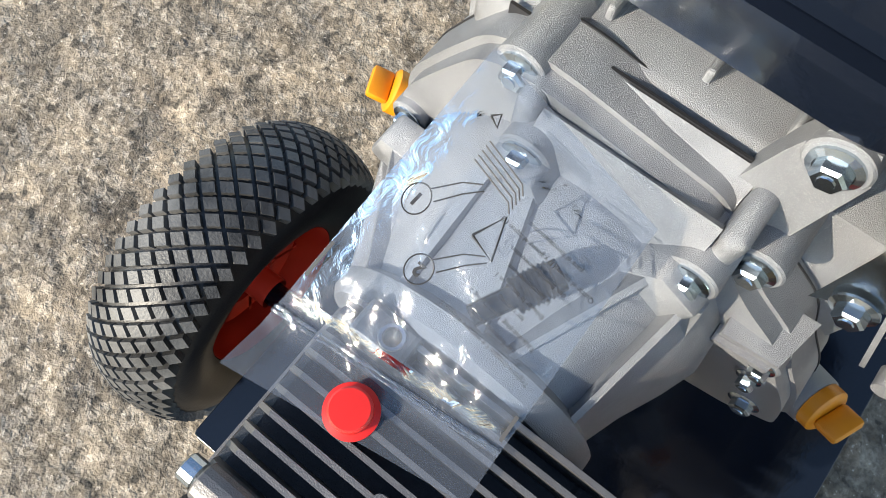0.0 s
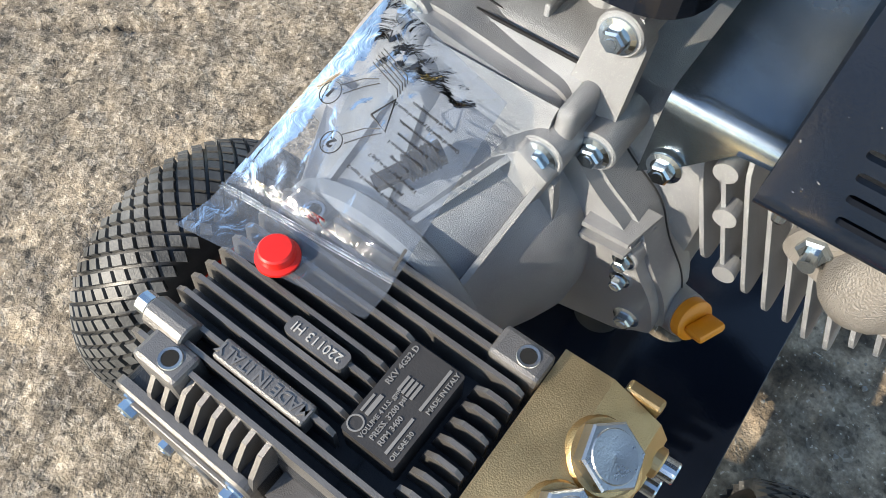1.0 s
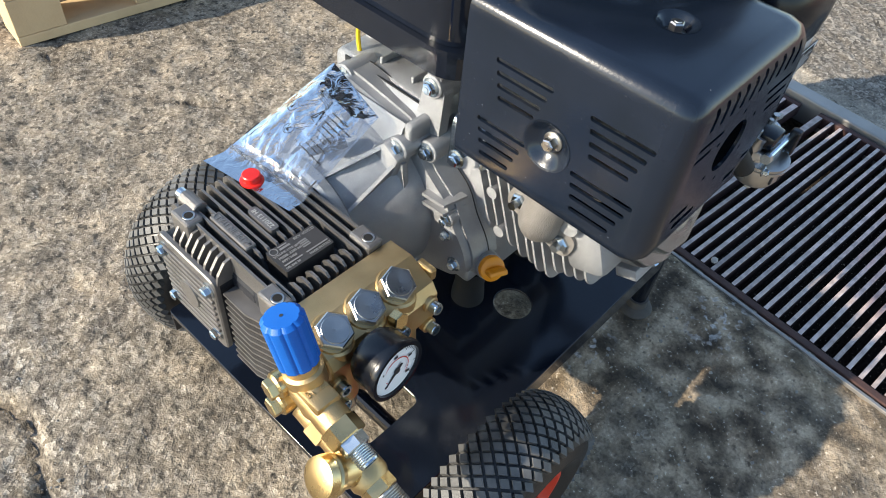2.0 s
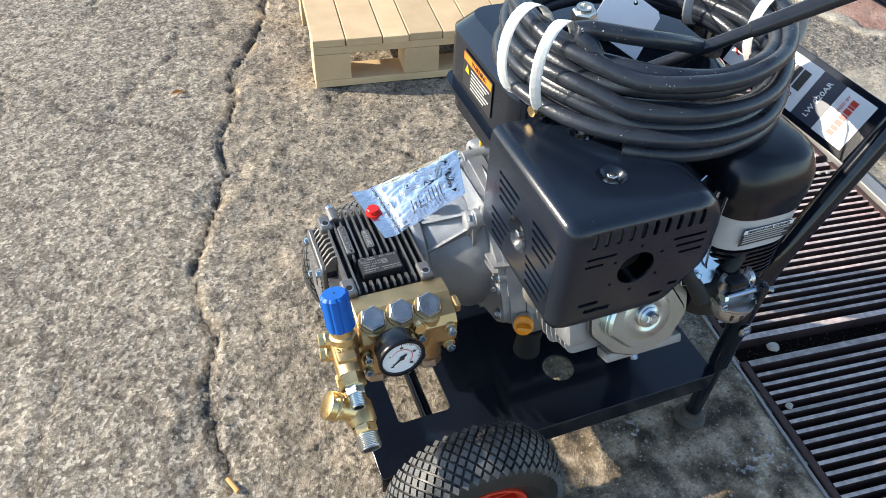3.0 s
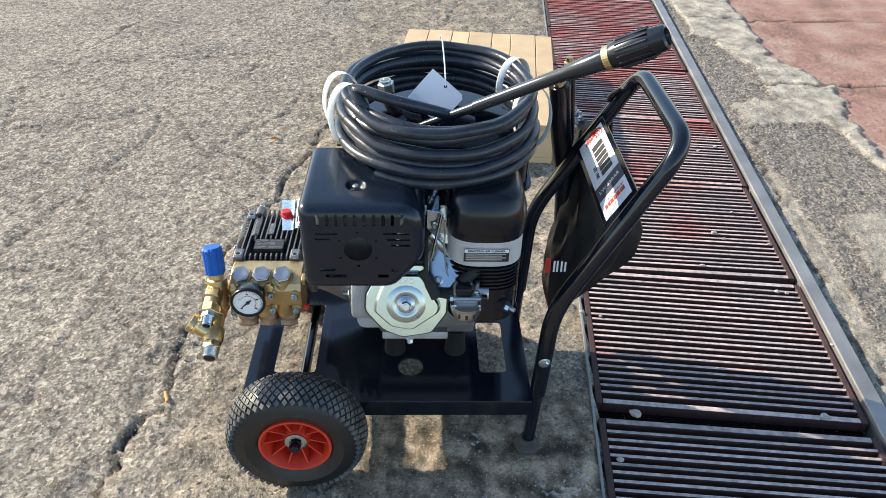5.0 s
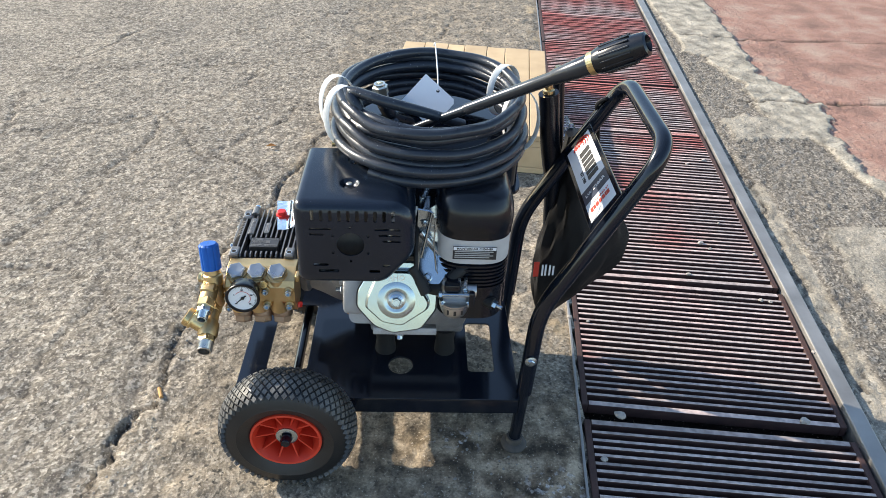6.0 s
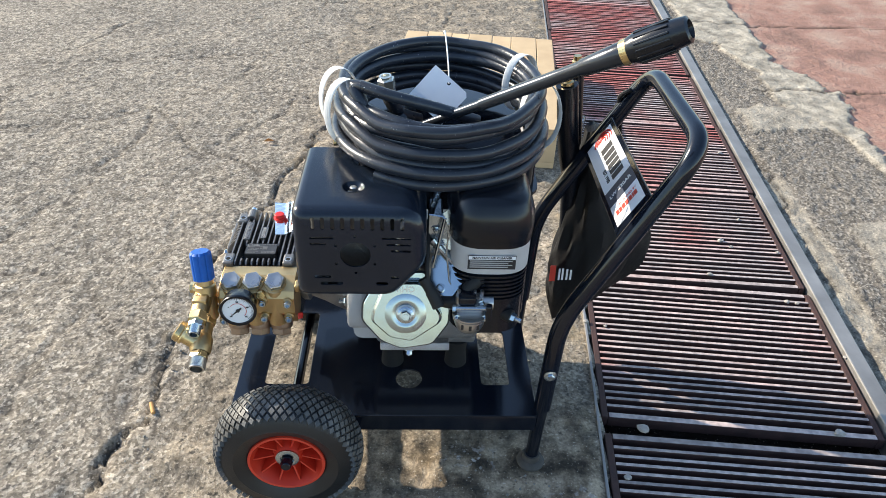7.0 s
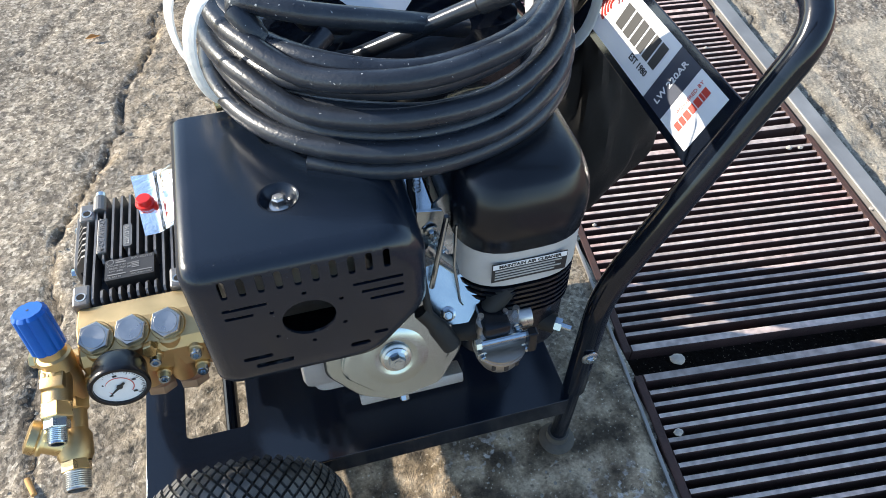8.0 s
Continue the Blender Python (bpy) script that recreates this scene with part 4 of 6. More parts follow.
        lathe(bm, [(0, -0.014), (0.0190, -0.014), (0.0195, 0.0), (0.0180, 0.003), (0, 0.003)], frame_of(tilt, c), 26)
        part("boss", bm, M["brass"], head, "", True)
        bm = bmesh.new()
        m = frame_of(tilt, c + tilt * 0.003)
        prism(bm, ring2d(0.0172, 6, 0.25), 0, 0.0085, m, 0.0012)
        lathe(bm, [(0.0128, 0.0084), (0.0122, 0.0092), (0.0015, 0.0086), (0, 0.0084)], m, 28)
        part("hex_plug", bm, M["steel"], pump, "turned steel hexagon plug")
        # lower valve caps
        bm = bmesh.new()
        lathe(bm, [(0, 0), (0.0165, 0), (0.0165, 0.016), (0.0145, 0.0185), (0, 0.0185)], frame_of((0, -0.75, -0.66), (x, 0.204, 0.318)), 26)
        cap = part("valve_seat", bm, M["brass"], head, "", True)
        bm = bmesh.new()
        prism(bm, ring2d(0.0135, 6, 0.5), 0, 0.007, frame_of((0, -0.75, -0.66), (x, 0.1901, 0.3058)), 0.001)
        part("lower_plug", bm, M["brass_smooth"], pump)
        bm = bmesh.new()
        cap_m = frame_of((0, -0.42, -0.91), (x + 0.002, 0.207, 0.304))
        lathe(bm, [(0, 0), (0.0195, 0), (0.0200, 0.018), (0.0185, 0.022), (0, 0.022)], cap_m, 28)
        prism(bm, ring2d(0.0182, 6, 0.25), 0.0218, 0.034, cap_m, 0.002)
        part("lower_cap", bm, M["dull_brass"], pump, "dull brass lower valve cap", True)
    bm = bmesh.new()
    lathe(bm, [(0, 0), (0.008, 0), (0.009, 0.004), (0.008, 0.010), (0, 0.011)], frame_of((0, -0.5, -0.87), (0.013, 0.208, 0.309)), 20)
    part("red_plug", bm, M["cap_red"], pump, "red plastic transport plug")
    # head screws
    for x, z in ((-0.0385, 0.3625), (-0.0385, 0.3285), (0.0035, 0.360), (0.0035, 0.328), (-0.109, 0.347), (-0.109, 0.322)):
        bm = bmesh.new()
        rod(bm, (x, 0.180, z), (x, 0.172, z), 0.0085, 18, chamfer=0.001)
        part("screw_boss", bm, M["brass"], head)
        bm = bmesh.new()
        m = frame_of((0, -1, 0.12), (x, 0.172, z))
        lathe(bm, [(0, 0), (0.0062, 0), (0.0062, 0.0075), (0.0055, 0.0085), (0.0034, 0.0085), (0.0034, 0.004), (0, 0.004)], m, 18)
        part("socket_screw", bm, M["zinc"], pump, "zinc-plated socket screw")
    bm = bmesh.new()
    prism(bm, ring2d(0.0085, 6, 0.2), 0, 0.010, frame_of((0, -1, 0.3), (-0.040, 0.178, 0.376)), 0.001)
    part("brass_plug", bm, M["brass_smooth"], pump)
    bm = bmesh.new()
    box(bm, (0.0145, 0.186, 0.372), (0.0225, 0.206, 0.386), 0.002)
    part("side_lug", bm, M["brass"], pump)
    # pressure gauge
    g_ax = Vector((0.05, -0.99, 0.07)).normalized()
    g = Vector((-0.0735, 0.1415, 0.369))
    m = frame_of(g_ax, g)
    bm = bmesh.new()
    lathe(bm, [(0, -0.030), (0.024, -0.030), (0.0275, -0.024), (0.0285, -0.004), (0.0305, -0.003), (0.0310, 0.001), (0.0300, 0.0030), (0.0262, 0.0030), (0.0257, 0.0), (0, 0.0)], m, 48)
    gauge = part("gauge", bm, M["black_plastic"], pump, "black-rimmed pressure gauge with a white dial", True)
    bm = bmesh.new()
    lathe(bm, [(0.0256, 0.0004), (0, 0.0004)], m, 40)
    part("dial", bm, M["white_paint"], gauge)
    md = axes(g + g_ax * 0.0008, (1, 0, 0), g_ax.cross(Vector((1, 0, 0))))
    bm = bmesh.new()
    for k in range(41):
        a = radians(225 - 270 * k / 40)
        long_tick = k % 5 == 0
        mm = md @ Matrix.Rotation(a, 4, "Z")
        box(bm, (0.0205 if long_tick else 0.0225, -0.00035, 0), (0.0250, 0.00035, 0.0002), 0, mm)
    part("scale", bm, M["ink"], gauge)
    bm = bmesh.new()
    pts = [md @ Vector((0.0140 * math.cos(a), 0.0140 * math.sin(a), 0.0001)) for a in np.linspace(radians(225), radians(-45), 30)]
    tube(bm, pts, 0.0005, 5, flat=0.3)
    part("inner_scale", bm, M["red_ink"], gauge)
    for k in range(0, 9, 2):
        a = radians(225 - 270 * k / 8)
        bm = bmesh.new()
        bars(bm, [(0.0175 * math.cos(a) - 0.002, 0.0175 * math.sin(a) - 0.0012, 0.0175 * math.cos(a) + 0.002, 0.0175 * math.sin(a) + 0.0012)], md)
        part("figure_bar", bm, M["ink"], gauge)
    bm = bmesh.new()
    mm = md @ Matrix.Rotation(radians(222), 4, "Z")
    prism(bm, [(-0.008, -0.0013), (0.0, -0.0016), (0.0185, -0.0003), (0.0185, 0.0003), (0.0, 0.0016), (-0.008, 0.0013)], 0.0006, 0.0012, mm)
    lathe(bm, [(0.0032, 0.0004), (0.0032, 0.0016), (0, 0.0018)], md, 16)
    part("needle", bm, M["ink"], gauge)
    bm = bmesh.new()
    rod(bm, g - g_ax * 0.030, g - g_ax * 0.052, 0.008, 6)
    part("gauge_stem", bm, M["brass_smooth"], gauge)

    # unloader valve: knob, body, outlet
    k0, k1 = Vector((-0.1360, 0.189, 0.399)), Vector((-0.1390, 0.201, 0.447))
    ax = (k1 - k0).normalized()
    m = frame_of(ax, k0)
    h = (k1 - k0).length
    bm = bmesh.new()
    outline = []
    for k in range(72):
        a = 2 * math.pi * k / 72
        r = 0.0178 - 0.0013 * max(0.0, math.cos(9 * a)) ** 3
        outline.append((r * math.cos(a), r * math.sin(a)))
    prism(bm, outline, 0, h * 0.78, m)
    prism(bm, outline, h * 0.781, h, m, 0.0035)
    lathe(bm, [(0.0015, h + 0.0001), (0, h - 0.001)], m, 10)
    knob = part("knob", bm, M["blue_plastic"], pump, "ribbed bright blue plastic knob")
    # black disc that gives the shade of the knob's small hole
    bm = bmesh.new()
    lathe(bm, [(0.0016, h + 0.0003), (0, h + 0.0003)], m, 12)
    part("knob_hole_shade", bm, M["ink"], knob)
    bm = bmesh.new()
    lathe(bm, [(0, -0.075), (0.013, -0.075), (0.0155, -0.070), (0.0155, -0.030), (0.0175, -0.028), (0.0175, -0.012), (0.0145, -0.010), (0.0145, -0.001), (0, -0.001)], m, 28)
    body = part("valve_body", bm, M["brass"], pump, "cast brass unloader valve", True)
    bm = bmesh.new()
    rod(bm, (-0.138, 0.186, 0.372), (-0.139, 0.140, 0.360), 0.0150, 24, chamfer=0.001)
    box(bm, (-0.1505, 0.150, 0.353), (-0.1265, 0.180, 0.3815), 0.003)
    part("outlet_body", bm, M["brass"], body, "", True)
    lettering("31 22", 0.009, axes((-0.138, 0.166, 0.3818), (1, 0, 0), (0, 1, 0)), M["brass_smooth"], body)
    bm = bmesh.new()
    prism(bm, ring2d(0.0168, 6, 0.2), 0, 0.016, frame_of((-0.02, -0.97, -0.25), (-0.139, 0.141, 0.360)), 0.001)
    part("brass_nut", bm, M["brass_smooth"], body)
    bm = bmesh.new()
    m = frame_of((-0.02, -0.97, -0.25), (-0.1393, 0.1255, 0.356))
    prism(bm, ring2d(0.0128, 6, 0.5), 0, 0.010, m, 0.001)
    prof = [(0.0095, 0.0098)]
    for k in range(7):
        prof += [(0.0098, 0.0105 + k * 0.002), (0.0090, 0.0115 + k * 0.002)]
    prof += [(0.0085, 0.0255), (0.0062, 0.0255), (0.0060, 0.012), (0, 0.012)]
    lathe(bm, prof, m, 22)
    part("outlet_nipple", bm, M["zinc"], body, "threaded zinc-plated outlet nipple")
    for z in (0.372, 0.345):
        bm = bmesh.new()
        lathe(bm, [(0, -0.016), (0.0115, -0.016), (0.012, 0.004), (0.010, 0.006), (0, 0.006)], frame_of((-1, 0.1, 0), (-0.152, 0.196, z)), 22)
        prism(bm, ring2d(0.0095, 6, 0.2), 0.006, 0.013, frame_of((-1, 0.1, 0), (-0.152, 0.196, z)), 0.001)
        part("side_plug", bm, M["brass_smooth"], body)
    bm = bmesh.new()
    rod(bm, (-0.134, 0.200, 0.350), (-0.112, 0.204, 0.350), 0.0125, 20)
    part("joint", bm, M["brass"], body)
    # inlet with strainer
    a, b = Vector((-0.137, 0.186, 0.335)), Vector((-0.1355, 0.073, 0.302))
    d = (b - a).normalized()
    bm = bmesh.new()
    rod(bm, a, a + d * 0.062, 0.0140, 22)
    lathe(bm, [(0.0140, 0.016), (0.0172, 0.018), (0.0172, 0.034), (0.0140, 0.036)], frame_of(d, a), 6)
    lathe(bm, [(0.0140, 0.056), (0.0175, 0.062), (0.0180, 0.084), (0.0150, 0.090)], frame_of(d, a), 22)
    strainer = part("strainer", bm, M["brass"], pump, "brass Y-strainer on the pump inlet", True)
    bm = bmesh.new()
    s0 = a + d * 0.072
    s1 = Vector((-0.172, 0.124, 0.338))
    e = (s1 - s0).normalized()
    rod(bm, s0, s0 + e * 0.030, 0.0145, 22)
    lathe(bm, [(0, 0.029), (0.0175, 0.030), (0.0182, 0.034), (0.0168, 0.036), (0.0182, 0.038), (0.0175, 0.046), (0.0120, 0.048), (0, 0.048)], frame_of(e, s0), 24)
    part("strainer_cap", bm, M["brass_smooth"], strainer, "", True)
    bm = bmesh.new()
    m = frame_of(d, a + d * 0.090)
    prism(bm, ring2d(0.0155, 6, 0.4), 0, 0.011, m, 0.001)
    part("brass_nut", bm, M["brass_smooth"], strainer)
    bm = bmesh.new()
    prof = [(0.0135, 0.0108), (0.0140, 0.012)]
    for k in range(8):
        prof += [(0.0140, 0.0125 + k * 0.0021), (0.0132, 0.0135 + k * 0.0021)]
    prof += [(0.0128, 0.030), (0.0100, 0.030), (0.0098, 0.014), (0, 0.014)]
    lathe(bm, prof, m, 26)
    part("inlet_nipple", bm, M["steel"], strainer, "threaded steel inlet nipple")


build_pump()


# ---- engine ----
engine = thing("engine", (0.24, 0.30, PLATE_Z), "petrol engine with cast aluminium block and black covers", "engine")


def carved(bm, cutters, smooth=True):
    """The shape less all the cutters, as a mesh."""
    a, b = bpy.data.meshes.new("solid"), bpy.data.meshes.new("cut")
    bm.to_mesh(a), cutters.to_mesh(b)
    bm.free(), cutters.free()
    oa, ob = new("solid", a), new("cut", b)
    mod = oa.modifiers.new("cut", "BOOLEAN")
    mod.operation, mod.object, mod.solver = "DIFFERENCE", ob, "EXACT"
    mod.use_self = True
    me = bpy.data.meshes.new_from_object(oa.evaluated_get(bpy.context.evaluated_depsgraph_get()))
    for o, d in ((oa, a), (ob, b)):
        bpy.data.objects.remove(o)
        bpy.data.meshes.remove(d)
    return me


def build_gear_case():
    alu = M["aluminium"]
    c = Vector((0, 0.362, 0.318))
    # bell on the pump side
    bm = bmesh.new()
    m = axes((0.004, c.y, c.z), (0, -1, 0), (0, 0, 1)) @ Matrix.Rotation(math.pi, 4, "Y")
    lathe(bm, [(0, 0), (0.075, 0), (0.078, 0.004), (0.078, 0.014), (0.071, 0.019), (0.079, 0.042), (0.090, 0.066), (0.096, 0.082), (0.096, 0.100), (0, 0.100)], m, 48, 1.06)
    case = part("gear_case", bm, alu, engine, "silver die-cast gear case with ribs and bolts", True)
    # lobes that carry the bolts, and long ribs down to the pump flange
    for y, z in ((0.306, 0.417), (0.389, 0.420), (0.462, 0.356)):
        d = Vector((0, y - c.y, z - c.z))
        r = d.length
        d.normalize()
        e = Vector((0, -d.z, d.y))
        bm = bmesh.new()
        lo, hi = c + d * (r * 0.55), c + d * (r + 0.004)
        quad = [lo + e * 0.030, hi + e * 0.013, hi - e * 0.013, lo - e * 0.030]
        back = [bm.verts.new((0.094, q.y, q.z)) for q in quad]
        front = [bm.verts.new((0.074, q.y, q.z)) for q in (lo + e * 0.026, hi + e * 0.012, hi - e * 0.012, lo - e * 0.026)]
        for k in range(4):
            bm.faces.new((back[k], back[(k + 1) % 4], front[(k + 1) % 4], front[k]))
        bm.faces.new(front)
        bm.faces.new(back[::-1])
        bmesh.ops.recalc_face_normals(bm, faces=bm.faces)
        bmesh.ops.bevel(bm, geom=bm.edges[:], offset=0.003, segments=2, profile=0.5, affect="EDGES")
        part("bolt_lobe", bm, alu, case, "", True)
        for s in (-0.010, 0.010):
            bm = bmesh.new()
            a0, a1 = c + d * 0.074 + e * s * 2.2, c + d * (r - 0.002) + e * s
            b0 = c + d * 0.060 + e * s * 2.2
            t = e * 0.0019
            pts = [(0.018, a0), (0.080, a1), (0.080, b0), (0.018, b0)]
            f0 = [bm.verts.new((x, (q + t).y, (q + t).z)) for x, q in pts]
            f1 = [bm.verts.new((x, (q - t).y, (q - t).z)) for x, q in pts]
            for k in range(4):
                bm.faces.new((f0[k], f0[(k + 1) % 4], f1[(k + 1) % 4], f1[k]))
            bm.faces.new(f0[::-1])
            bm.faces.new(f1)
            bmesh.ops.recalc_face_normals(bm, faces=bm.faces)
            part("rib", bm, alu, case)
    # inspection slot on the near flank, a black patch for its inner shade
    bm = bmesh.new()
    prism(bm, slot2d(0.034, -0.0035, 0.062, 0.0035, 0.003), 0, 0.0015, axes((0, 0.2895, 0.318), (1, 0, 0), (0, 0, 1)))
    part("slot", bm, M["ink"], case)
    # reduction housing
    bm = bmesh.new()
    out = [(0.216, 0.284), (0.226, 0.272), (0.285, 0.252), (0.318, 0.215), (0.420, 0.192), (0.452, 0.225), (0.474, 0.300), (0.474, 0.372), (0.452, 0.410), (0.428, 0.446), (0.398, 0.450), (0.312, 0.438), (0.302, 0.424), (0.274, 0.392), (0.246, 0.374), (0.234, 0.345), (0.214, 0.320), (0.206, 0.290)]
    ol = [(p.x, p.y) for p in rounded([(a, b, 0) for a, b in out], 0.016, 4)]
    fr = axes((0.103, 0, 0), (0, 1, 0), (0, 0, 1))
    prism(bm, [(0.34 + (a - 0.34) * 0.97, 0.33 + (b - 0.33) * 0.97) for a, b in ol], 0.0, 0.010, fr)
    step = bm
    bm = bmesh.new()
    prism(bm, ol, 0.0101, 0.034, fr)
    house = part("reduction_housing", bm, alu, engine, "silver die-cast reduction housing", True)
    part("front_step", step, alu, house, "", True)
    bm = bmesh.new()
    prism(bm, [(0.34 + (a - 0.34) * 0.985, 0.33 + (b - 0.33) * 0.985) for a, b in ol], 0.0352, 0.050, fr)
    part("crankcase_face", bm, alu, house, "", True)
    bm = bmesh.new()
    prism(bm, [(0.34 + (a - 0.34) * 1.006, 0.33 + (b - 0.33) * 1.006) for a, b in ol], 0.0341, 0.0351, fr)
    part("gasket", bm, M["ink"], house)
    # saddle-shaped top between the upper bolts: two ridges with a smooth trough
    bm = bmesh.new()
    ridge = [(0.088, 0.410), (0.092, 0.428), (0.096, 0.437), (0.100, 0.440), (0.1035, 0.437), (0.107, 0.431), (0.113, 0.4305), (0.118, 0.434), (0.1225, 0.443), (0.1265, 0.4465), (0.1270, 0.410)]
    prism(bm, ridge, -0.392, -0.308, axes((0, 0, 0), (1, 0, 0), (0, 0, 1)))
    part("saddle_top", bm, alu, house, "", True)
    for y0, y1 in ((0.296, 0.3075), (0.3925, 0.404)):
        bm = bmesh.new()
        box(bm, (0.094, y0, 0.405), (0.126, y1, 0.4455), 0.005, None, 3)
        part("saddle_end", bm, alu, house, "", True)
    bm = bmesh.new()
    box(bm, (0.1290, 0.302, 0.405), (0.215, 0.452, 0.447), 0.010, None, 3)
    part("crankcase_top", bm, alu, house, "", True)
    bm = bmesh.new()
    box(bm, (0.1272, 0.300, 0.405), (0.1288, 0.430, 0.4475))
    part("gasket", bm, M["ink"], house)
    for y0 in (0.306, 0.345, 0.392):
        bm = bmesh.new()
        box(bm, (0.146, y0, 0.436), (0.200, y0 + 0.004, 0.4545), 0.0015)
        part("rib", bm, alu, house)
    # web under the near bolt lobe
    bm = bmesh.new()
    prism(bm, [(0.310, 0.412), (0.292, 0.408), (0.287, 0.372), (0.296, 0.345)], 0, 0.007, axes((0.080, 0, 0), (0, 1, 0), (0, 0, 1)), 0.001)
    part("web", bm, alu, house, "", True)
    # bolt towers
    for x, y, z, r in ((0.081, 0.306, 0.417, 0.0135), (0.104, 0.286, 0.414, 0.0130), (0.114, 0.295, 0.483, 0.0125), (0.082, 0.389, 0.420, 0.0135), (0.104, 0.410, 0.440, 0.0125), (0.094, 0.462, 0.356, 0.0110), (0.098, 0.246, 0.350, 0.0090), (0.098, 0.243, 0.330, 0.0085), (0.100, 0.229, 0.293, 0.0115), (0.096, 0.292, 0.256, 0.0105), (0.096, 0.445, 0.262, 0.0105)):
        bm = bmesh.new()
        rod(bm, (x + 0.004, y, z), (x + 0.045, y, z), r, 22, chamfer=0.001)
        part("bolt_boss", bm, alu, house, "", True)
        hex_bolt(house, (x + 0.004, y, z), (-1, 0, 0), r * 0.53, 0.0075)
    # upper bracket towards the tank
    bm = bmesh.new()
    prism(bm, [(0.284, 0.425), (0.281, 0.478), (0.287, 0.494), (0.304, 0.494), (0.310, 0.470), (0.318, 0.425)], 0, 0.014, axes((0.122, 0, 0), (0, 1, 0), (0, 0, 1)), 0.002)
    part("bracket", bm, alu, house)
    for z in (0.372, 0.360):
        bm = bmesh.new()
        prism(bm, [(0.246, 0.096), (0.275, 0.094), (0.275, 0.124), (0.240, 0.126)], z - 0.002, z + 0.002, axes((0, 0, 0), (0, 1, 0), (1, 0, 0)) @ Matrix.Diagonal((1, 1, -1, 1)))
        part("rib", bm, alu, house)


build_gear_case()


def oil_cap(at, axis, parent):
    m = frame_of(axis, at)
    bm = bmesh.new()
    lathe(bm, [(0, -0.045), (0.018, -0.045), (0.0155, -0.004), (0, -0.004)], m, 22)
    neck = part("filler_neck", bm, M["aluminium"], parent, "", True)
    bm = bmesh.new()
    lathe(bm, [(0, -0.0038), (0.0145, -0.0038), (0.0145, 0.003), (0.0125, 0.0045), (0, 0.0045)], m, 24)
    box(bm, (-0.011, -0.0035, 0.0044), (0.011, 0.0035, 0.019), 0.0025, m)
    part("dipstick_cap", bm, M["orange_plastic"], neck, "orange plastic dipstick cap", True)


def build_block():
    alu = M["aluminium"]
    bm = bmesh.new()
    box(bm, (0.142, 0.215, 0.232), (0.345, 0.468, 0.425), 0.020)
    block = part("crankcase", bm, alu, engine, "cast aluminium crankcase", True)
    bm = bmesh.new()
    box(bm, (0.150, 0.240, 0.208), (0.340, 0.460, 0.240), 0.006)
    part("sump", bm, alu, engine, "", True)
    for x, y in ((0.180, 0.258), (0.305, 0.258), (0.165, 0.425), (0.300, 0.425)):
        bm = bmesh.new()
        lathe(bm, [(0, 0), (0.022, 0), (0.0215, 0.010), (0.019, 0.030), (0.0215, 0.052), (0.022, 0.0615), (0, 0.0615)], Matrix.Translation((x, y, PLATE_Z)), 24)
        part("rubber_mount", bm, M["matt_black"], engine, "round black rubber engine mount", True)
    oil_cap((0.126, 0.194, 0.297), (-0.35, -0.80, 0.42), engine)
    oil_cap((0.136, 0.503, 0.290), (-0.35, 0.80, 0.42), engine)
    # cylinder with fins, leaning up towards the near side
    ax = Vector((0, -0.935, 0.355))
    o = Vector((0.207, 0.215, 0.378))
    side = Vector((1, 0, 0))
    up = side.cross(ax) if side.cross(ax).z > 0 else -side.cross(ax)
    m = Matrix(((side.x, up.x, ax.x, o.x), (side.y, up.y, ax.y, o.y), (side.z, up.z, ax.z, o.z), (0, 0, 0, 1)))
    bm = bmesh.new()
    prism(bm, slot2d(-0.050, -0.052, 0.050, 0.052, 0.020), 0, 0.150, m)
    cyl = part("cylinder", bm, alu, engine, "finned aluminium cylinder and head", True)
    for k in range(11):
        z = -0.004 + k * 0.0122
        w = 0.0795 if k < 5 else 0.084
        low = (-0.030, -0.038, -0.050, -0.060, -0.064)[k] if k < 5 else -0.066 - 0.004 * math.sin(k * 1.3)
        bm = bmesh.new()
        wr = 0.072 if k < 5 else 0.058
        low = max(low, -0.060) if k > 6 else low
        ol = [(p.x, p.y) for p in rounded([(-w, low, 0), (wr, low, 0), (wr, 0.058, 0), (-w, 0.058, 0)], 0.016, 4)]
        prism(bm, ol, z, z + 0.0026, m)
        part("fin", bm, alu, cyl)
    for yy in (-0.0286, 0.0176, 0.050):
        bm = bmesh.new()
        rod(bm, m @ Vector((-0.0700, yy, 0.0110)), m @ Vector((-0.0815, yy, 0.0110)), 0.0066, 18)
        part("fin_stud", bm, alu, cyl)
    # head flange, gasket and rocker cover
    rim_pts = [(-0.037, 0.062), (0.030, 0.062), (0.046, 0.033), (0.068, 0.008), (0.067, -0.020), (0.042, -0.055), (-0.006, -0.063), (-0.038, -0.050), (-0.067, -0.017), (-0.066, 0.010)]
    ol = [(p.x, p.y) for p in rounded([(a, b, 0) for a, b in rim_pts], 0.007, 4)]
    dome = [(p.x, p.y) for p in rounded([(a, b, 0) for a, b in ((-0.031, 0.050), (0.024, 0.050), (0.056, -0.004), (0.053, -0.016), (0.010, -0.046), (-0.024, -0.040), (-0.052, -0.014), (-0.050, 0.002))], 0.006, 4)]
    bm = bmesh.new()
    prism(bm, [(a * 0.99, b * 0.99 - 0.001) for a, b in ol], 0.134, 0.1495, m)
    box(bm, (-0.092, -0.036, 0.104), (-0.052, 0.034, 0.146), 0.008, m)
    box(bm, (-0.040, -0.071, 0.122), (0.070, -0.058, 0.146), 0.002, m)
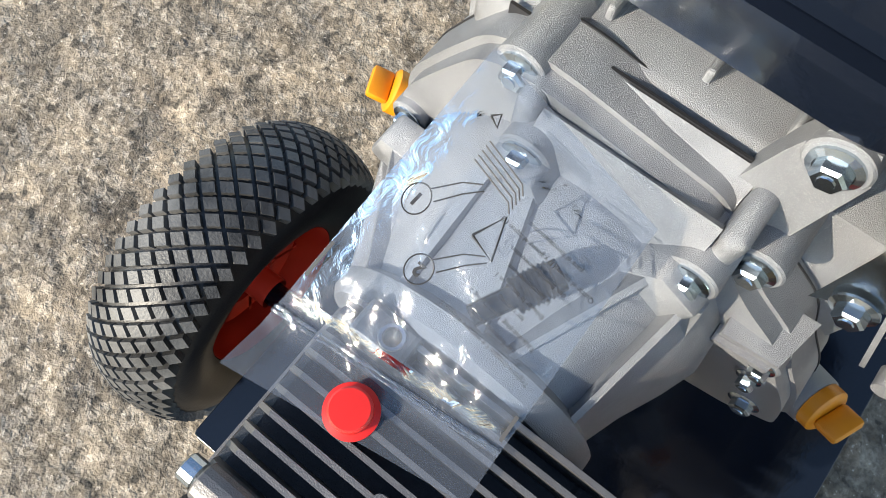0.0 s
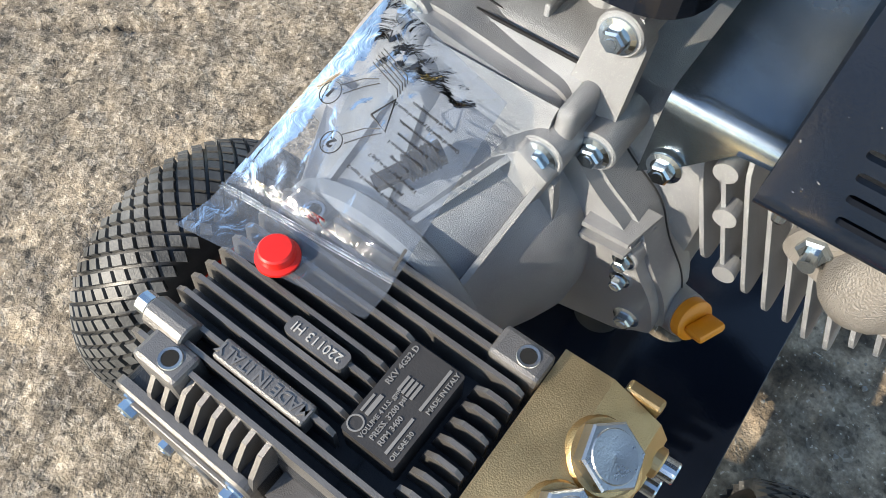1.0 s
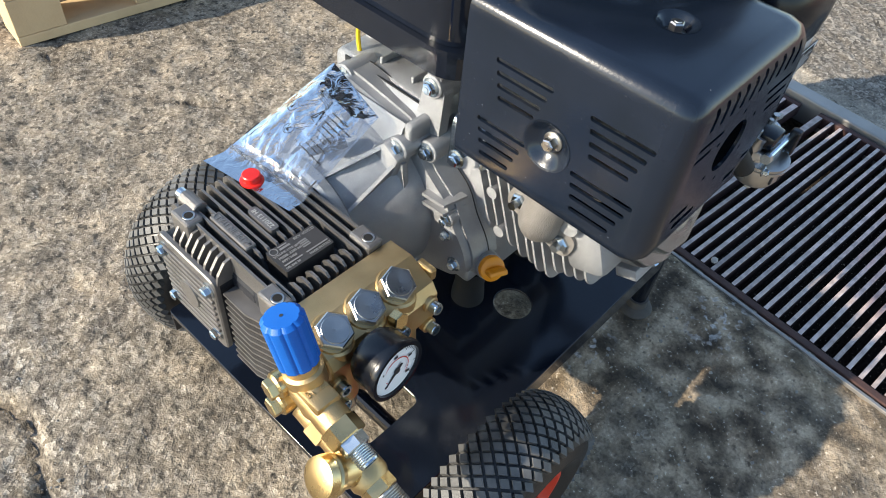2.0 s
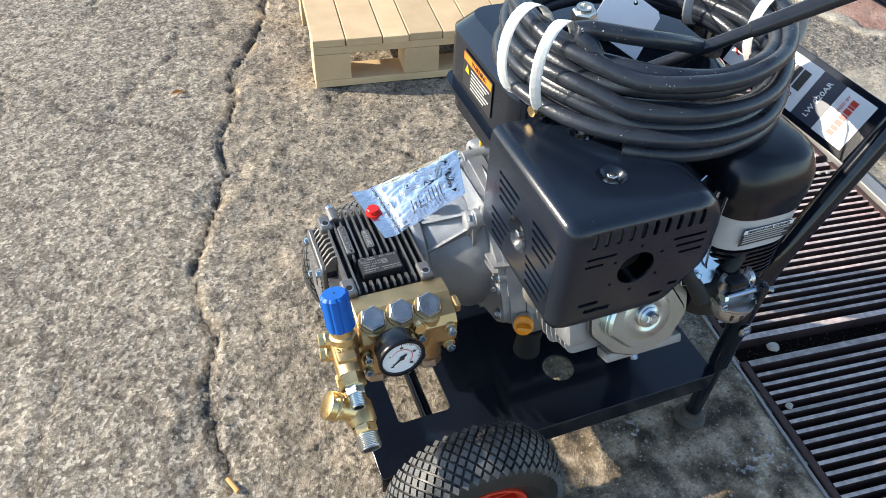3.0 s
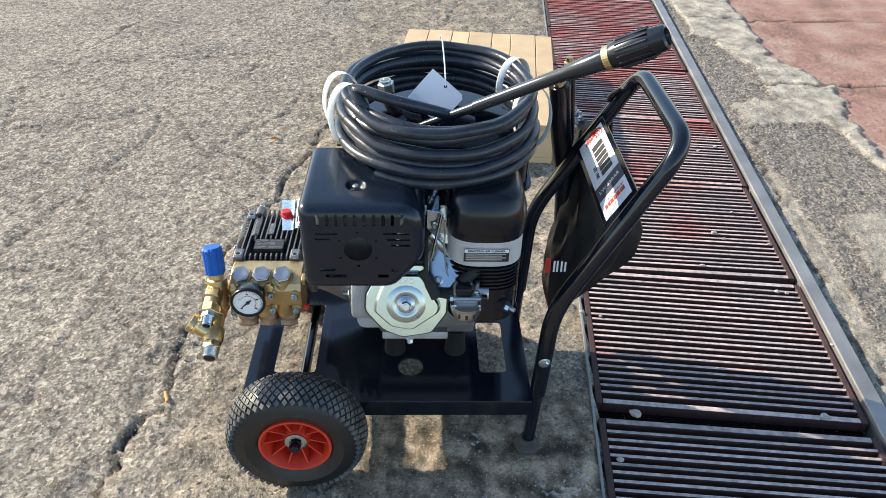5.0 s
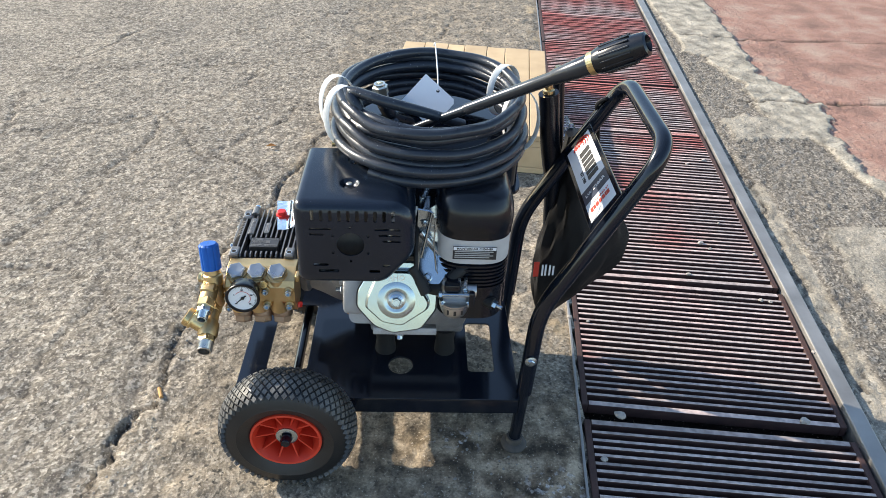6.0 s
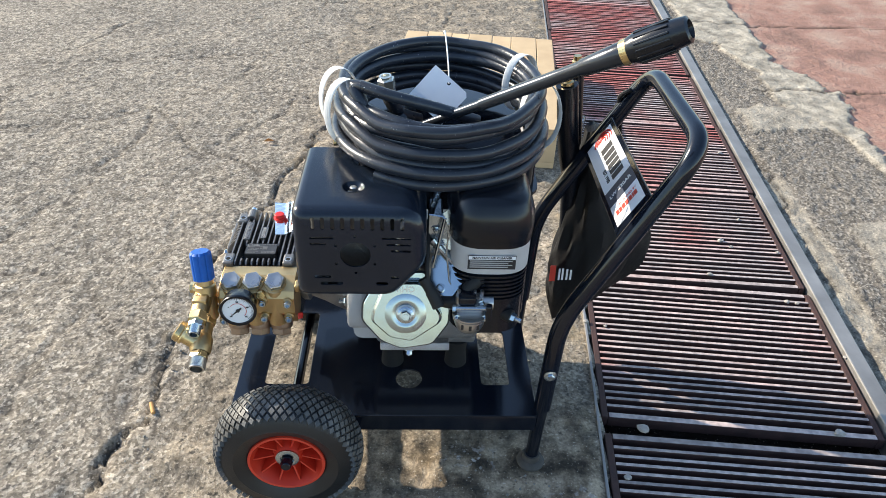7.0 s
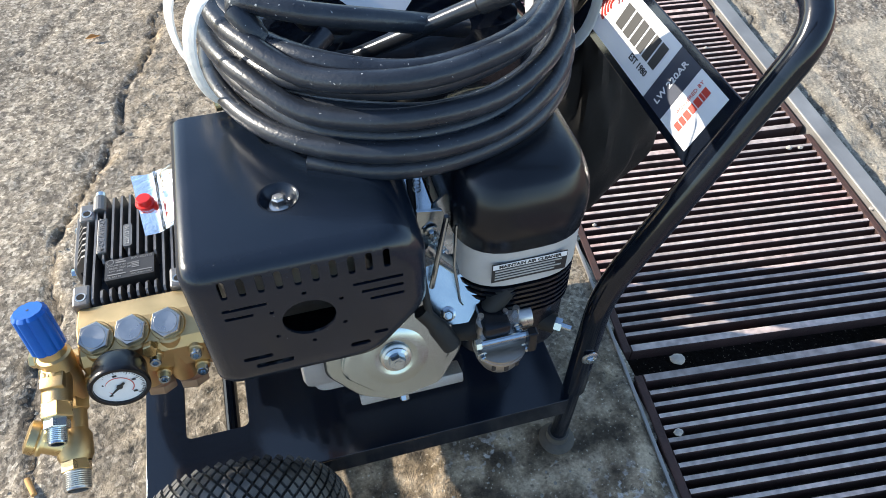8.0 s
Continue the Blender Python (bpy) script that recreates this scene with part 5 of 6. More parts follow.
    rod(bm, m @ Vector((-0.090, 0.020, 0.118)), m @ Vector((-0.100, 0.020, 0.118)), 0.010, 16)
    part("head_flange", bm, alu, engine, "", True)
    bm = bmesh.new()
    prism(bm, [(a * 1.035, b * 1.035) for a, b in ol], 0.1497, 0.1525, m)
    part("gasket", bm, M["ink"], engine)
    bm = bmesh.new()
    prism(bm, ol, 0.1526, 0.1570, m, 0.0012)
    prism(bm, [(a * 1.03, b * 1.03) for a, b in dome], 0.1568, 0.1640, m, 0.001)
    prism(bm, dome, 0.1639, 0.1715, m, 0.0035)
    lathe(bm, [(0.0325, 0.1714), (0.0300, 0.1722), (0.0230, 0.1733), (0.0190, 0.1732), (0.0165, 0.1722), (0, 0.1722)], m, 48)
    rc = part("rocker_cover", bm, M["passivated"], engine, "zinc-plated pressed-steel rocker cover", True)
    lettering("OHV", 0.013, m @ Matrix.Translation((0.000, 0.0395, 0.1717)) @ Matrix.Rotation(math.pi, 4, "Z"), M["steel"], rc, bold=0.0003)
    bc = m @ Vector((0, 0.0, 0.1722))
    bm = bmesh.new()
    lathe(bm, [(0, 0), (0.0150, 0), (0.0150, 0.002), (0.0125, 0.003), (0, 0.003)], frame_of(ax, bc), 24)
    part("washer", bm, M["steel"], rc)
    hex_bolt(rc, bc + ax * 0.003, ax, 0.0085, 0.009)
    hex_bolt(cyl, m @ Vector((0.006, -0.075, 0.135)), (0, -0.7, -0.7), 0.005, 0.008)
    # exhaust elbow
    bm = bmesh.new()
    pts = smooth_path([m @ Vector((-0.056, 0.0135, 0.083)), m @ Vector((-0.084, 0.0135, 0.083)), m @ Vector((-0.101, 0.020, 0.088)), m @ Vector((-0.101, 0.048, 0.104)), m @ Vector((-0.094, 0.086, 0.118))], 6)
    tube(bm, pts, 0.0205, 22)
    ex = part("exhaust_elbow", bm, M["cast_iron"], engine, "rough cast exhaust elbow", True)
    bm = bmesh.new()
    along = (ax * 0.044 - up * 0.0335).normalized()
    mid = m @ Vector((-0.086, 0.0135, 0.083))
    prism(bm, slot2d(-0.040, -0.016, 0.040, 0.016, 0.014), 0, 0.010, axes(mid, along, along.cross(Vector((1, 0, 0)))))
    part("exhaust_flange", bm, M["cast_iron"], ex)
    for d in (-0.0275, 0.0275):
        q = mid + along * d
        hex_bolt(ex, q - Vector((0.004, 0, 0)), (-1, 0, 0), 0.0085, 0.010)
        bm = bmesh.new()
        rod(bm, q, q - Vector((0.022, 0, 0)), 0.0042, 12)
        part("stud", bm, M["zinc"], ex)
    # zinc heat shield above the fins
    bm = bmesh.new()
    prof = bent([(0.113, 0, 0.412), (0.115, 0, 0.470), (0.290, 0, 0.482)], 0.012, 8)
    rows = []
    for y, low in ((0.128, 0.461), (0.190, 0.459), (0.222, 0.456), (0.243, 0.430), (0.262, 0.412)):
        rows.append([bm.verts.new((p.x, y, max(p.z, low + 0.0002 * i))) for i, p in enumerate(prof)])
    for a, b in zip(rows, rows[1:]):
        for i in range(len(prof) - 1):
            bm.faces.new((a[i], b[i], b[i + 1], a[i + 1]))
    g = bmesh.ops.solidify(bm, geom=bm.faces[:], thickness=0.0015)
    bmesh.ops.recalc_face_normals(bm, faces=bm.faces)
    sh = part("heat_shield", bm, M["zinc"], engine, "curved zinc-plated heat shield", True)
    hex_bolt(sh, (0.1115, 0.249, 0.427), (-1, 0, 0), 0.0065, 0.008)
    # flywheel housing on the far end
    bm = bmesh.new()
    lathe(bm, [(0, 0), (0.118, 0), (0.124, 0.010), (0.122, 0.050), (0.100, 0.066), (0, 0.070)], frame_of((1, 0, 0), (0.345, 0.335, 0.335)), 40)
    part("fan_housing", bm, M["black_paint"], engine, "black painted fan housing", True)


build_block()


def build_muffler():
    x0, x1, y0, y1, z0, z1 = 0.051, 0.236, 0.022, 0.206, 0.494, 0.643
    # cover: front outline raised backwards, hollow, open below
    ol = rounded([(x0, z0, 0), (0.190, z0, 0), (x1, 0.552, 0), (x1, z1 - 0.022, 0), (x1 - 0.022, z1, 0), (x0, z1, 0)], 0.016, 5)
    c = Vector((0.143, 0.57))
    m = axes((0, 0, 0), (1, 0, 0), (0, 0, 1))     # z of m points to -y
    bm = bmesh.new()

    def ring(y, inset):
        return [bm.verts.new((c.x + (p.x - c.x) * (1 - inset / 0.092), y, c.y + (p.y - c.y) * (1 - inset / 0.075))) for p in ol]

    shell = [(y1, 0.0), (y0 + 0.018, 0.0), (y0 + 0.0085, 0.0022), (y0 + 0.0025, 0.0075), (y0, 0.0155)]
    rings = [ring(y, i) for y, i in shell]
    inner = [ring(y, i) for y, i in [(y0 + 0.0025, 0.0160), (y0 + 0.010, 0.0055), (y0 + 0.019, 0.0028), (y1, 0.0028)]]
    n = len(ol)
    bm.faces.new(rings[-1])
    bm.faces.new(inner[0][::-1])
    for seq in (rings, inner):
        for a, b in zip(seq, seq[1:]):
            for k in range(n):
                q = (k + 1) % n
                bm.faces.new((a[k], a[q], b[q], b[k]))
    for k in range(n):
        q = (k + 1) % n
        bm.faces.new((inner[-1][k], inner[-1][q], rings[0][q], rings[0][k]))
    bmesh.ops.recalc_face_normals(bm, faces=bm.faces)
    cut = bmesh.new()
    front = axes((0, y0 + 0.012, 0), (1, 0, 0), (0, 0, 1))

    def slot_front(ax, az, bx, bz, r):
        prism(cut, slot2d(ax, az, bx, bz, r, 3), -0.012, 0.022, front)

    for i in range(10):                                  # row across the upper front edge
        x = 0.0805 + i * 0.0135
        slot_front(x - 0.0027, 0.6135, x + 0.0027, 0.632, 0.0026)
    prism(cut, ring2d(0.0212, 28, 0, 0.137, 0.572), -0.012, 0.022, front)
    for k in range(6):
        a = radians(30 + 60 * k)
        prism(cut, ring2d(0.0021, 8, 0, 0.137 + 0.031 * math.cos(a), 0.572 + 0.031 * math.sin(a)), -0.012, 0.022, front)
    for sx, w in ((0.075, 0.034), (0.075, 0.022)):
        slot_front(sx, 0.598 if w > 0.03 else 0.588, sx + w, 0.6015 if w > 0.03 else 0.5915, 0.0017)
    for i, w in enumerate((0.040, 0.034, 0.028)):
        slot_front(0.214 - w, 0.5985 - i * 0.0105, 0.214, 0.602 - i * 0.0105, 0.0017)
    slot_front(0.078, 0.531, 0.102, 0.536, 0.0024)
    slot_front(0.086, 0.519, 0.118, 0.525, 0.0028)
    slot_front(0.165, 0.519, 0.182, 0.525, 0.0028)
    slot_front(0.186, 0.531, 0.198, 0.5355, 0.0022)
    left = axes((x0 + 0.006, 0, 0), (0, 1, 0), (0, 0, 1))   # z of it points to +x
    for y_lo, y_hi, zs in ((0.040, 0.092, (0.600, 0.590, 0.580, 0.570)), (0.042, 0.096, (0.548, 0.538, 0.528, 0.517)), (0.124, 0.176, (0.603, 0.593, 0.583, 0.573)), (0.138, 0.186, (0.546, 0.536, 0.526, 0.515))):
        for i, z in enumerate(zs):
            prism(cut, slot2d(y_lo + 0.004 * i, z - 0.0022, y_hi - 0.002 * i, z + 0.0022, 0.0021, 3), -0.02, 0.012, left)
    seats = (((0.132, 0.088, z1), Vector((0, 0, 1)), 0.0150), ((0.140, 0.165, z1), Vector((0, 0, 1)), 0.0150), ((x0, 0.120, 0.557), Vector((-1, 0, 0)), 0.0200))
    for at, ax, r in seats:
        prism(cut, ring2d(r, 32), -0.010, 0.010, frame_of(ax, at))
    me = carved(bm, cut)
    cover = part_mesh("muffler_cover", me, M["muffler_black"], engine, "black pressed-steel exhaust cover with rows of slots", True)
    # dimpled bolt seats and bolts
    for at, ax, r in seats:
        bm = bmesh.new()
        prof = [(r + 0.0012, 0.0004), (r, -0.0001), (r * 0.93, -0.0011), (r * 0.80, -0.0036), (r * 0.64, -0.0064), (r * 0.50, -0.0082), (r * 0.36, -0.0088), (0, -0.0088)]
        lathe(bm, prof, frame_of(ax, at), 40)
        part("bolt_seat", bm, M["muffler_black"], cover, "", True)
        hex_bolt(cover, Vector(at) - ax * 0.0087, ax, 0.0055, 0.009, M["steel"])
    # the exhaust box inside
    bm = bmesh.new()
    box(bm, (x0 + 0.016, y0 + 0.045, z0 + 0.014), (0.190, y1 - 0.008, z1 - 0.016), 0.02)
    part("exhaust_box", bm, M["cast_iron"], engine, "", True)
    # bracket that carries it
    bm = bmesh.new()
    box(bm, (0.075, 0.190, 0.470), (0.20, 0.196, 0.505), 0.002)
    part("exhaust_bracket", bm, M["zinc"], engine)


build_muffler()


def build_tank():
    bm = bmesh.new()
    ol = [(p.x, p.y) for p in rounded([(0.114, 0.262, 0), (0.425, 0.262, 0), (0.425, 0.505, 0), (0.114, 0.505, 0)], 0.04, 6)]
    prism(bm, ol, 0.535, 0.638, None, 0.022)
    tank = part("fuel_tank", bm, M["black_paint"], engine, "glossy black sheet-steel fuel tank", True)
    bm = bmesh.new()
    prism(bm, [(0.27 + (a - 0.27) * 1.045, 0.384 + (b - 0.384) * 1.055) for a, b in ol], 0.5285, 0.5345)
    part("seam", bm, M["black_paint"], tank)
    bm = bmesh.new()
    prism(bm, [(0.27 + (a - 0.27) * 0.97, 0.384 + (b - 0.384) * 0.97) for a, b in ol], 0.5283, 0.496, None, 0.0)
    part("tank_bottom", bm, M["black_paint"], tank)
    for x, y in ((0.18, 0.33), (0.34, 0.33), (0.18, 0.44), (0.34, 0.44)):
        bm = bmesh.new()
        rod(bm, (x, y, 0.42), (x, y, 0.497), 0.010, 14)
        part("tank_post", bm, M["aluminium"], tank)
    # warning label on the end face
    m = axes((0.1128, 0.386, 0.582), (0, -1, 0), (0, 0, 1))
    bm = bmesh.new()
    box(bm, (-0.048, -0.026, 0), (0.048, 0.026, 0.0008), 0, m)
    lab = part("warning_label", bm, M["ink"], tank, "black and orange warning label")
    bm = bmesh.new()
    box(bm, (-0.046, 0.013, 0.0009), (0.046, 0.024, 0.0012), 0, m)
    part("orange_field", bm, M["orange_ink"], lab)
    lettering("WARNING", 0.010, m @ Matrix.Translation((0.006, 0.0185, 0.0014)), M["ink"], lab)
    bm = bmesh.new()
    prism(bm, [(-0.040, -0.002), (-0.026, -0.002), (-0.033, 0.010)], 0.0009, 0.0012, m)
    part("triangle", bm, M["yellow_ink"], lab)
    for k in range(6):
        bm = bmesh.new()
        bars(bm, [(-0.020, 0.006 - 0.0052 * k, 0.040 - 0.007 * (k % 3), 0.0082 - 0.0052 * k)], m @ Matrix.Translation((0, 0, 0.0009)))
        part("print_bar", bm, M["grey_print"], lab)


build_tank()


def build_air_cleaner():
    ol = [(p.x, p.y) for p in rounded([(0.271, 0.048, 0), (0.392, 0.048, 0), (0.392, 0.205, 0), (0.271, 0.205, 0)], 0.050, 8)]
    cx, cy = 0.3315, 0.1265

    def grown(f):
        return [(cx + (a - cx) * f, cy + (b - cy) * f) for a, b in ol]

    bm = bmesh.new()
    prism(bm, grown(0.955), 0.405, 0.521)
    box(bm, (0.338, 0.100, 0.392), (0.396, 0.190, 0.455), 0.010)
    base = part("air_cleaner_base", bm, M["black_plastic"], engine, "black ribbed plastic air-cleaner base", True)
    for k in range(7):
        bm = bmesh.new()
        prism(bm, grown(1.0), 0.470 + k * 0.0072, 0.4735 + k * 0.0072)
        part("rib", bm, M["black_plastic"], base)
    bm = bmesh.new()
    prism(bm, grown(1.0), 0.5215, 0.5665)
    band = part("air_cleaner_band", bm, M["grey_band"], engine, "light grey air-cleaner band", True)
    bm = bmesh.new()
    loft(bm, ol, [(1.01, 0.567), (1.02, 0.569), (1.02, 0.579), (1.035, 0.581), (1.04, 0.600), (1.03, 0.604), (1.02, 0.612), (0.97, 0.622), (0.90, 0.632), (0.86, 0.636), (0.70, 0.641), (0.45, 0.643)])
    part("air_cleaner_cap", bm, M["black_plastic"], engine, "black domed plastic air-cleaner cap", True)
    # label on the band
    mm = axes((0.3315, 0.0472, 0.5440), (1, 0, 0), (0, 0, 1))
    bm = bmesh.new()
    box(bm, (-0.035, -0.012, 0), (0.035, 0.012, 0.0006), 0, mm)
    lab = part("label", bm, M["ink"], band)
    bm = bmesh.new()
    box(bm, (-0.0342, 0.0055, 0.0007), (0.0342, 0.0114, 0.0010), 0, mm)
    part("title_field", bm, M["white_paint"], lab)
    lettering("MAINTAIN AIR CLEANER", 0.0052, mm @ Matrix.Translation((0, 0.0084, 0.0012)), M["ink"], lab, bold=0.0001)
    for k in range(4):
        bm = bmesh.new()
        bars(bm, [(-0.032, 0.0020 - 0.0036 * k, 0.030 - 0.006 * (k % 2), 0.0036 - 0.0036 * k)], mm @ Matrix.Translation((0, 0, 0.0007)))
        part("print_bar", bm, M["grey_print"], lab)
    # drain stub
    bm = bmesh.new()
    rod(bm, (0.338, 0.075, 0.440), (0.370, 0.052, 0.437), 0.0105, 18)
    part("breather_stub", bm, M["matt_black"], base, "", True)
    bm = bmesh.new()
    rod(bm, (0.370, 0.052, 0.437), (0.376, 0.048, 0.4365), 0.0075, 6)
    rod(bm, (0.376, 0.048, 0.4365), (0.384, 0.042, 0.436), 0.0035, 10)
    part("stub_bolt", bm, M["zinc"], base)


build_air_cleaner()


def build_carburettor():
    bm = bmesh.new()
    box(bm, (0.293, 0.048, 0.436), (0.336, 0.100, 0.458), 0.004)
    rod(bm, (0.284, 0.074, 0.448), (0.350, 0.074, 0.448), 0.0125, 20)
    rod(bm, (0.300, 0.062, 0.456), (0.300, 0.060, 0.472), 0.008, 14)
    rod(bm, (0.326, 0.062, 0.456), (0.326, 0.060, 0.470), 0.007, 14)
    carb = part("carburettor", bm, M["steel"], engine, "grey die-cast carburettor with a round bowl", True)
    bm = bmesh.new()
    lathe(bm, [(0, 0), (0.010, 0), (0.013, 0.004), (0.022, 0.008), (0.0262, 0.018), (0.0262, 0.030), (0.0295, 0.031), (0.0295, 0.034), (0.027, 0.035), (0.0295, 0.036), (0.0295, 0.039), (0, 0.039)], Matrix.Translation((0.314, 0.054, 0.411)) @ Matrix.Scale(0.87, 4), 26)
    part("float_bowl", bm, M["steel"], carb, "", True)
    hex_bolt(carb, (0.314, 0.054, 0.411), (0, 0, -1), 0.005, 0.007)
    bm = bmesh.new()
    rod(bm, (0.292, 0.045, 0.459), (0.338, 0.045, 0.459), 0.0036, 12)
    rod(bm, (0.287, 0.045, 0.459), (0.292, 0.045, 0.459), 0.0055, 6)
    part("lever_shaft", bm, M["zinc"], carb)
    bm = bmesh.new()
    box(bm, (0.336, 0.036, 0.440), (0.345, 0.046, 0.468), 0.002)
    part("choke_lever", bm, M["black_plastic"], carb)
    bm = bmesh.new()
    box(bm, (0.296, 0.046, 0.4605), (0.322, 0.082, 0.476), 0.004)
    part("idle_cover", bm, M["black_plastic"], carb, "", True)
    for x, y, z in ((0.294, 0.040, 0.442), (0.336, 0.040, 0.442), (0.330, 0.050, 0.461)):
        hex_bolt(carb, (x, y + 0.003, z), (0, -1, 0.1), 0.0035, 0.005)
    bm = bmesh.new()
    for px, pr in ((0.297, 0.0030), (0.3205, 0.0024), (0.331, 0.0032)):
        rod(bm, (px, 0.064, 0.464), (px, 0.063, 0.478), pr, 10)
    part("jet_screw", bm, M["steel"], carb)
    # black blocks that give the shade in the bowl's slots
    bm = bmesh.new()
    for px, py in ((0.303, 0.0335), (0.314, 0.0306), (0.325, 0.0335)):
        box(bm, (px - 0.0022, py, 0.4265), (px + 0.0022, py + 0.004, 0.4355), 0.0004)
    part("bowl_slot_shade", bm, M["ink"], carb)
    carb.matrix_basis = Matrix.Translation((-0.011, -0.024, 0.020))
    # plug lead and hoses
    bm = bmesh.new()
    tube(bm, smooth_path([(0.262, 0.050, 0.470), (0.285, 0.045, 0.474), (0.310, 0.055, 0.502), (0.345, 0.075, 0.512)], 8), 0.0105, 14)
    part("breather_hose", bm, M["matt_black"], engine, "", True)
    bm = bmesh.new()
    tube(bm, smooth_path([(0.232, 0.048, 0.512), (0.245, 0.040, 0.494), (0.256, 0.030, 0.474)], 6), [0.0075] * 6 + [0.0095] * 7, 14)
    part("plug_cap", bm, M["matt_black"], engine, "black rubber spark-plug cap", True)
    bm = bmesh.new()
    tube(bm, smooth_path([(0.240, 0.040, 0.500), (0.238, 0.060, 0.535), (0.242, 0.11, 0.58), (0.258, 0.20, 0.59)], 8), 0.0036, 10)
    part("plug_lead", bm, M["matt_black"], engine, "", True)
    # governor arm, plate and springs between the covers
    bm = bmesh.new()
    rod(bm, (0.244, 0.082, 0.560), (0.276, 0.080, 0.520), 0.0065, 14)
    prism(bm, [(0.238, 0.473), (0.258, 0.470), (0.288, 0.499), (0.279, 0.548), (0.262, 0.596), (0.240, 0.600)], 0, 0.003, axes((0, 0.088, 0), (1, 0, 0), (0, 0, 1)), 0.0005)
    box(bm, (0.240, 0.100, 0.545), (0.262, 0.200, 0.549), 0.001)
    ga = part("governor_plate", bm, M["zinc"], engine, "zinc-plated governor linkage plate")
    hex_bolt(ga, (0.256, 0.083, 0.484), (0, -1, 0), 0.005, 0.006)
    hex_bolt(ga, (0.252, 0.083, 0.575), (0, -1, 0), 0.004, 0.005)
    for k, (a, b) in enumerate((((0.243, 0.090, 0.585), (0.262, 0.075, 0.552)), ((0.246, 0.11, 0.60), (0.258, 0.16, 0.60)))):
        a, b = Vector(a), Vector(b)
        d = (b - a).normalized()
        u = d.orthogonal().normalized()
        w = d.cross(u)
        pts = [a + (b - a) * (i / 90) + 0.0035 * (math.cos(i * 0.75) * u + math.sin(i * 0.75) * w) for i in range(91)]
        bm = bmesh.new()
        tube(bm, pts, 0.0006, 5)
        part("spring", bm, M["zinc"], engine)
    bm = bmesh.new()
    tube(bm, [(0.268, 0.062, 0.600), (0.266, 0.060, 0.550), (0.272, 0.058, 0.500), (0.290, 0.058, 0.462)], 0.0014, 6)
    part("linkage_rod", bm, M["zinc"], engine)
    bm = bmesh.new()
    box(bm, (0.240, 0.10, 0.566), (0.262, 0.165, 0.580), 0.003)
    part("control_bracket", bm, M["zinc"], engine)
    # sloping throttle bracket below the governor, with its rods
    slope = axes((0.268, 0.070, 0.507), (0.985, -0.17, 0.0), (0.10, 0.58, 0.81))
    bm = bmesh.new()
    prism(bm, [(-0.024, -0.034), (0.012, -0.036), (0.026, -0.012), (0.022, 0.030), (-0.004, 0.040), (-0.024, 0.034)], 0, 0.0025, slope, 0.0006)
    br = part("throttle_bracket", bm, M["zinc"], engine, "folded zinc-plated throttle bracket")
    hex_bolt(br, slope @ Vector((-0.006, -0.024, 0.0025)), slope.to_3x3() @ Vector((0, 0, 1)), 0.0048, 0.006)
    bm = bmesh.new()
    prism(bm, [(-0.020, 0.0), (0.016, 0.004), (0.012, 0.050), (-0.006, 0.064), (-0.018, 0.052)], 0, 0.0025, axes((0.264, 0.082, 0.540), (0.96, 0.0, -0.28), (0.18, 0.30, 0.94)), 0.0006)
    part("upper_plate", bm, M["zinc"], br)
    for q, w in (((0.247, 0.066, 0.520), (0.262, 0.070, 0.604)),):
        bm = bmesh.new()
        rod(bm, q, w, 0.0026, 10)
        part("rod", bm, M["zinc"], br)
    # yellow wire behind the gear case
    bm = bmesh.new()
    tube(bm, smooth_path([(0.145, 0.425, 0.44), (0.148, 0.432, 0.465), (0.152, 0.428, 0.485), (0.165, 0.41, 0.492)], 6), 0.0025, 8)
    part("yellow_wire", bm, M["yellow_ink"], engine, "yellow insulated wire")


build_carburettor()


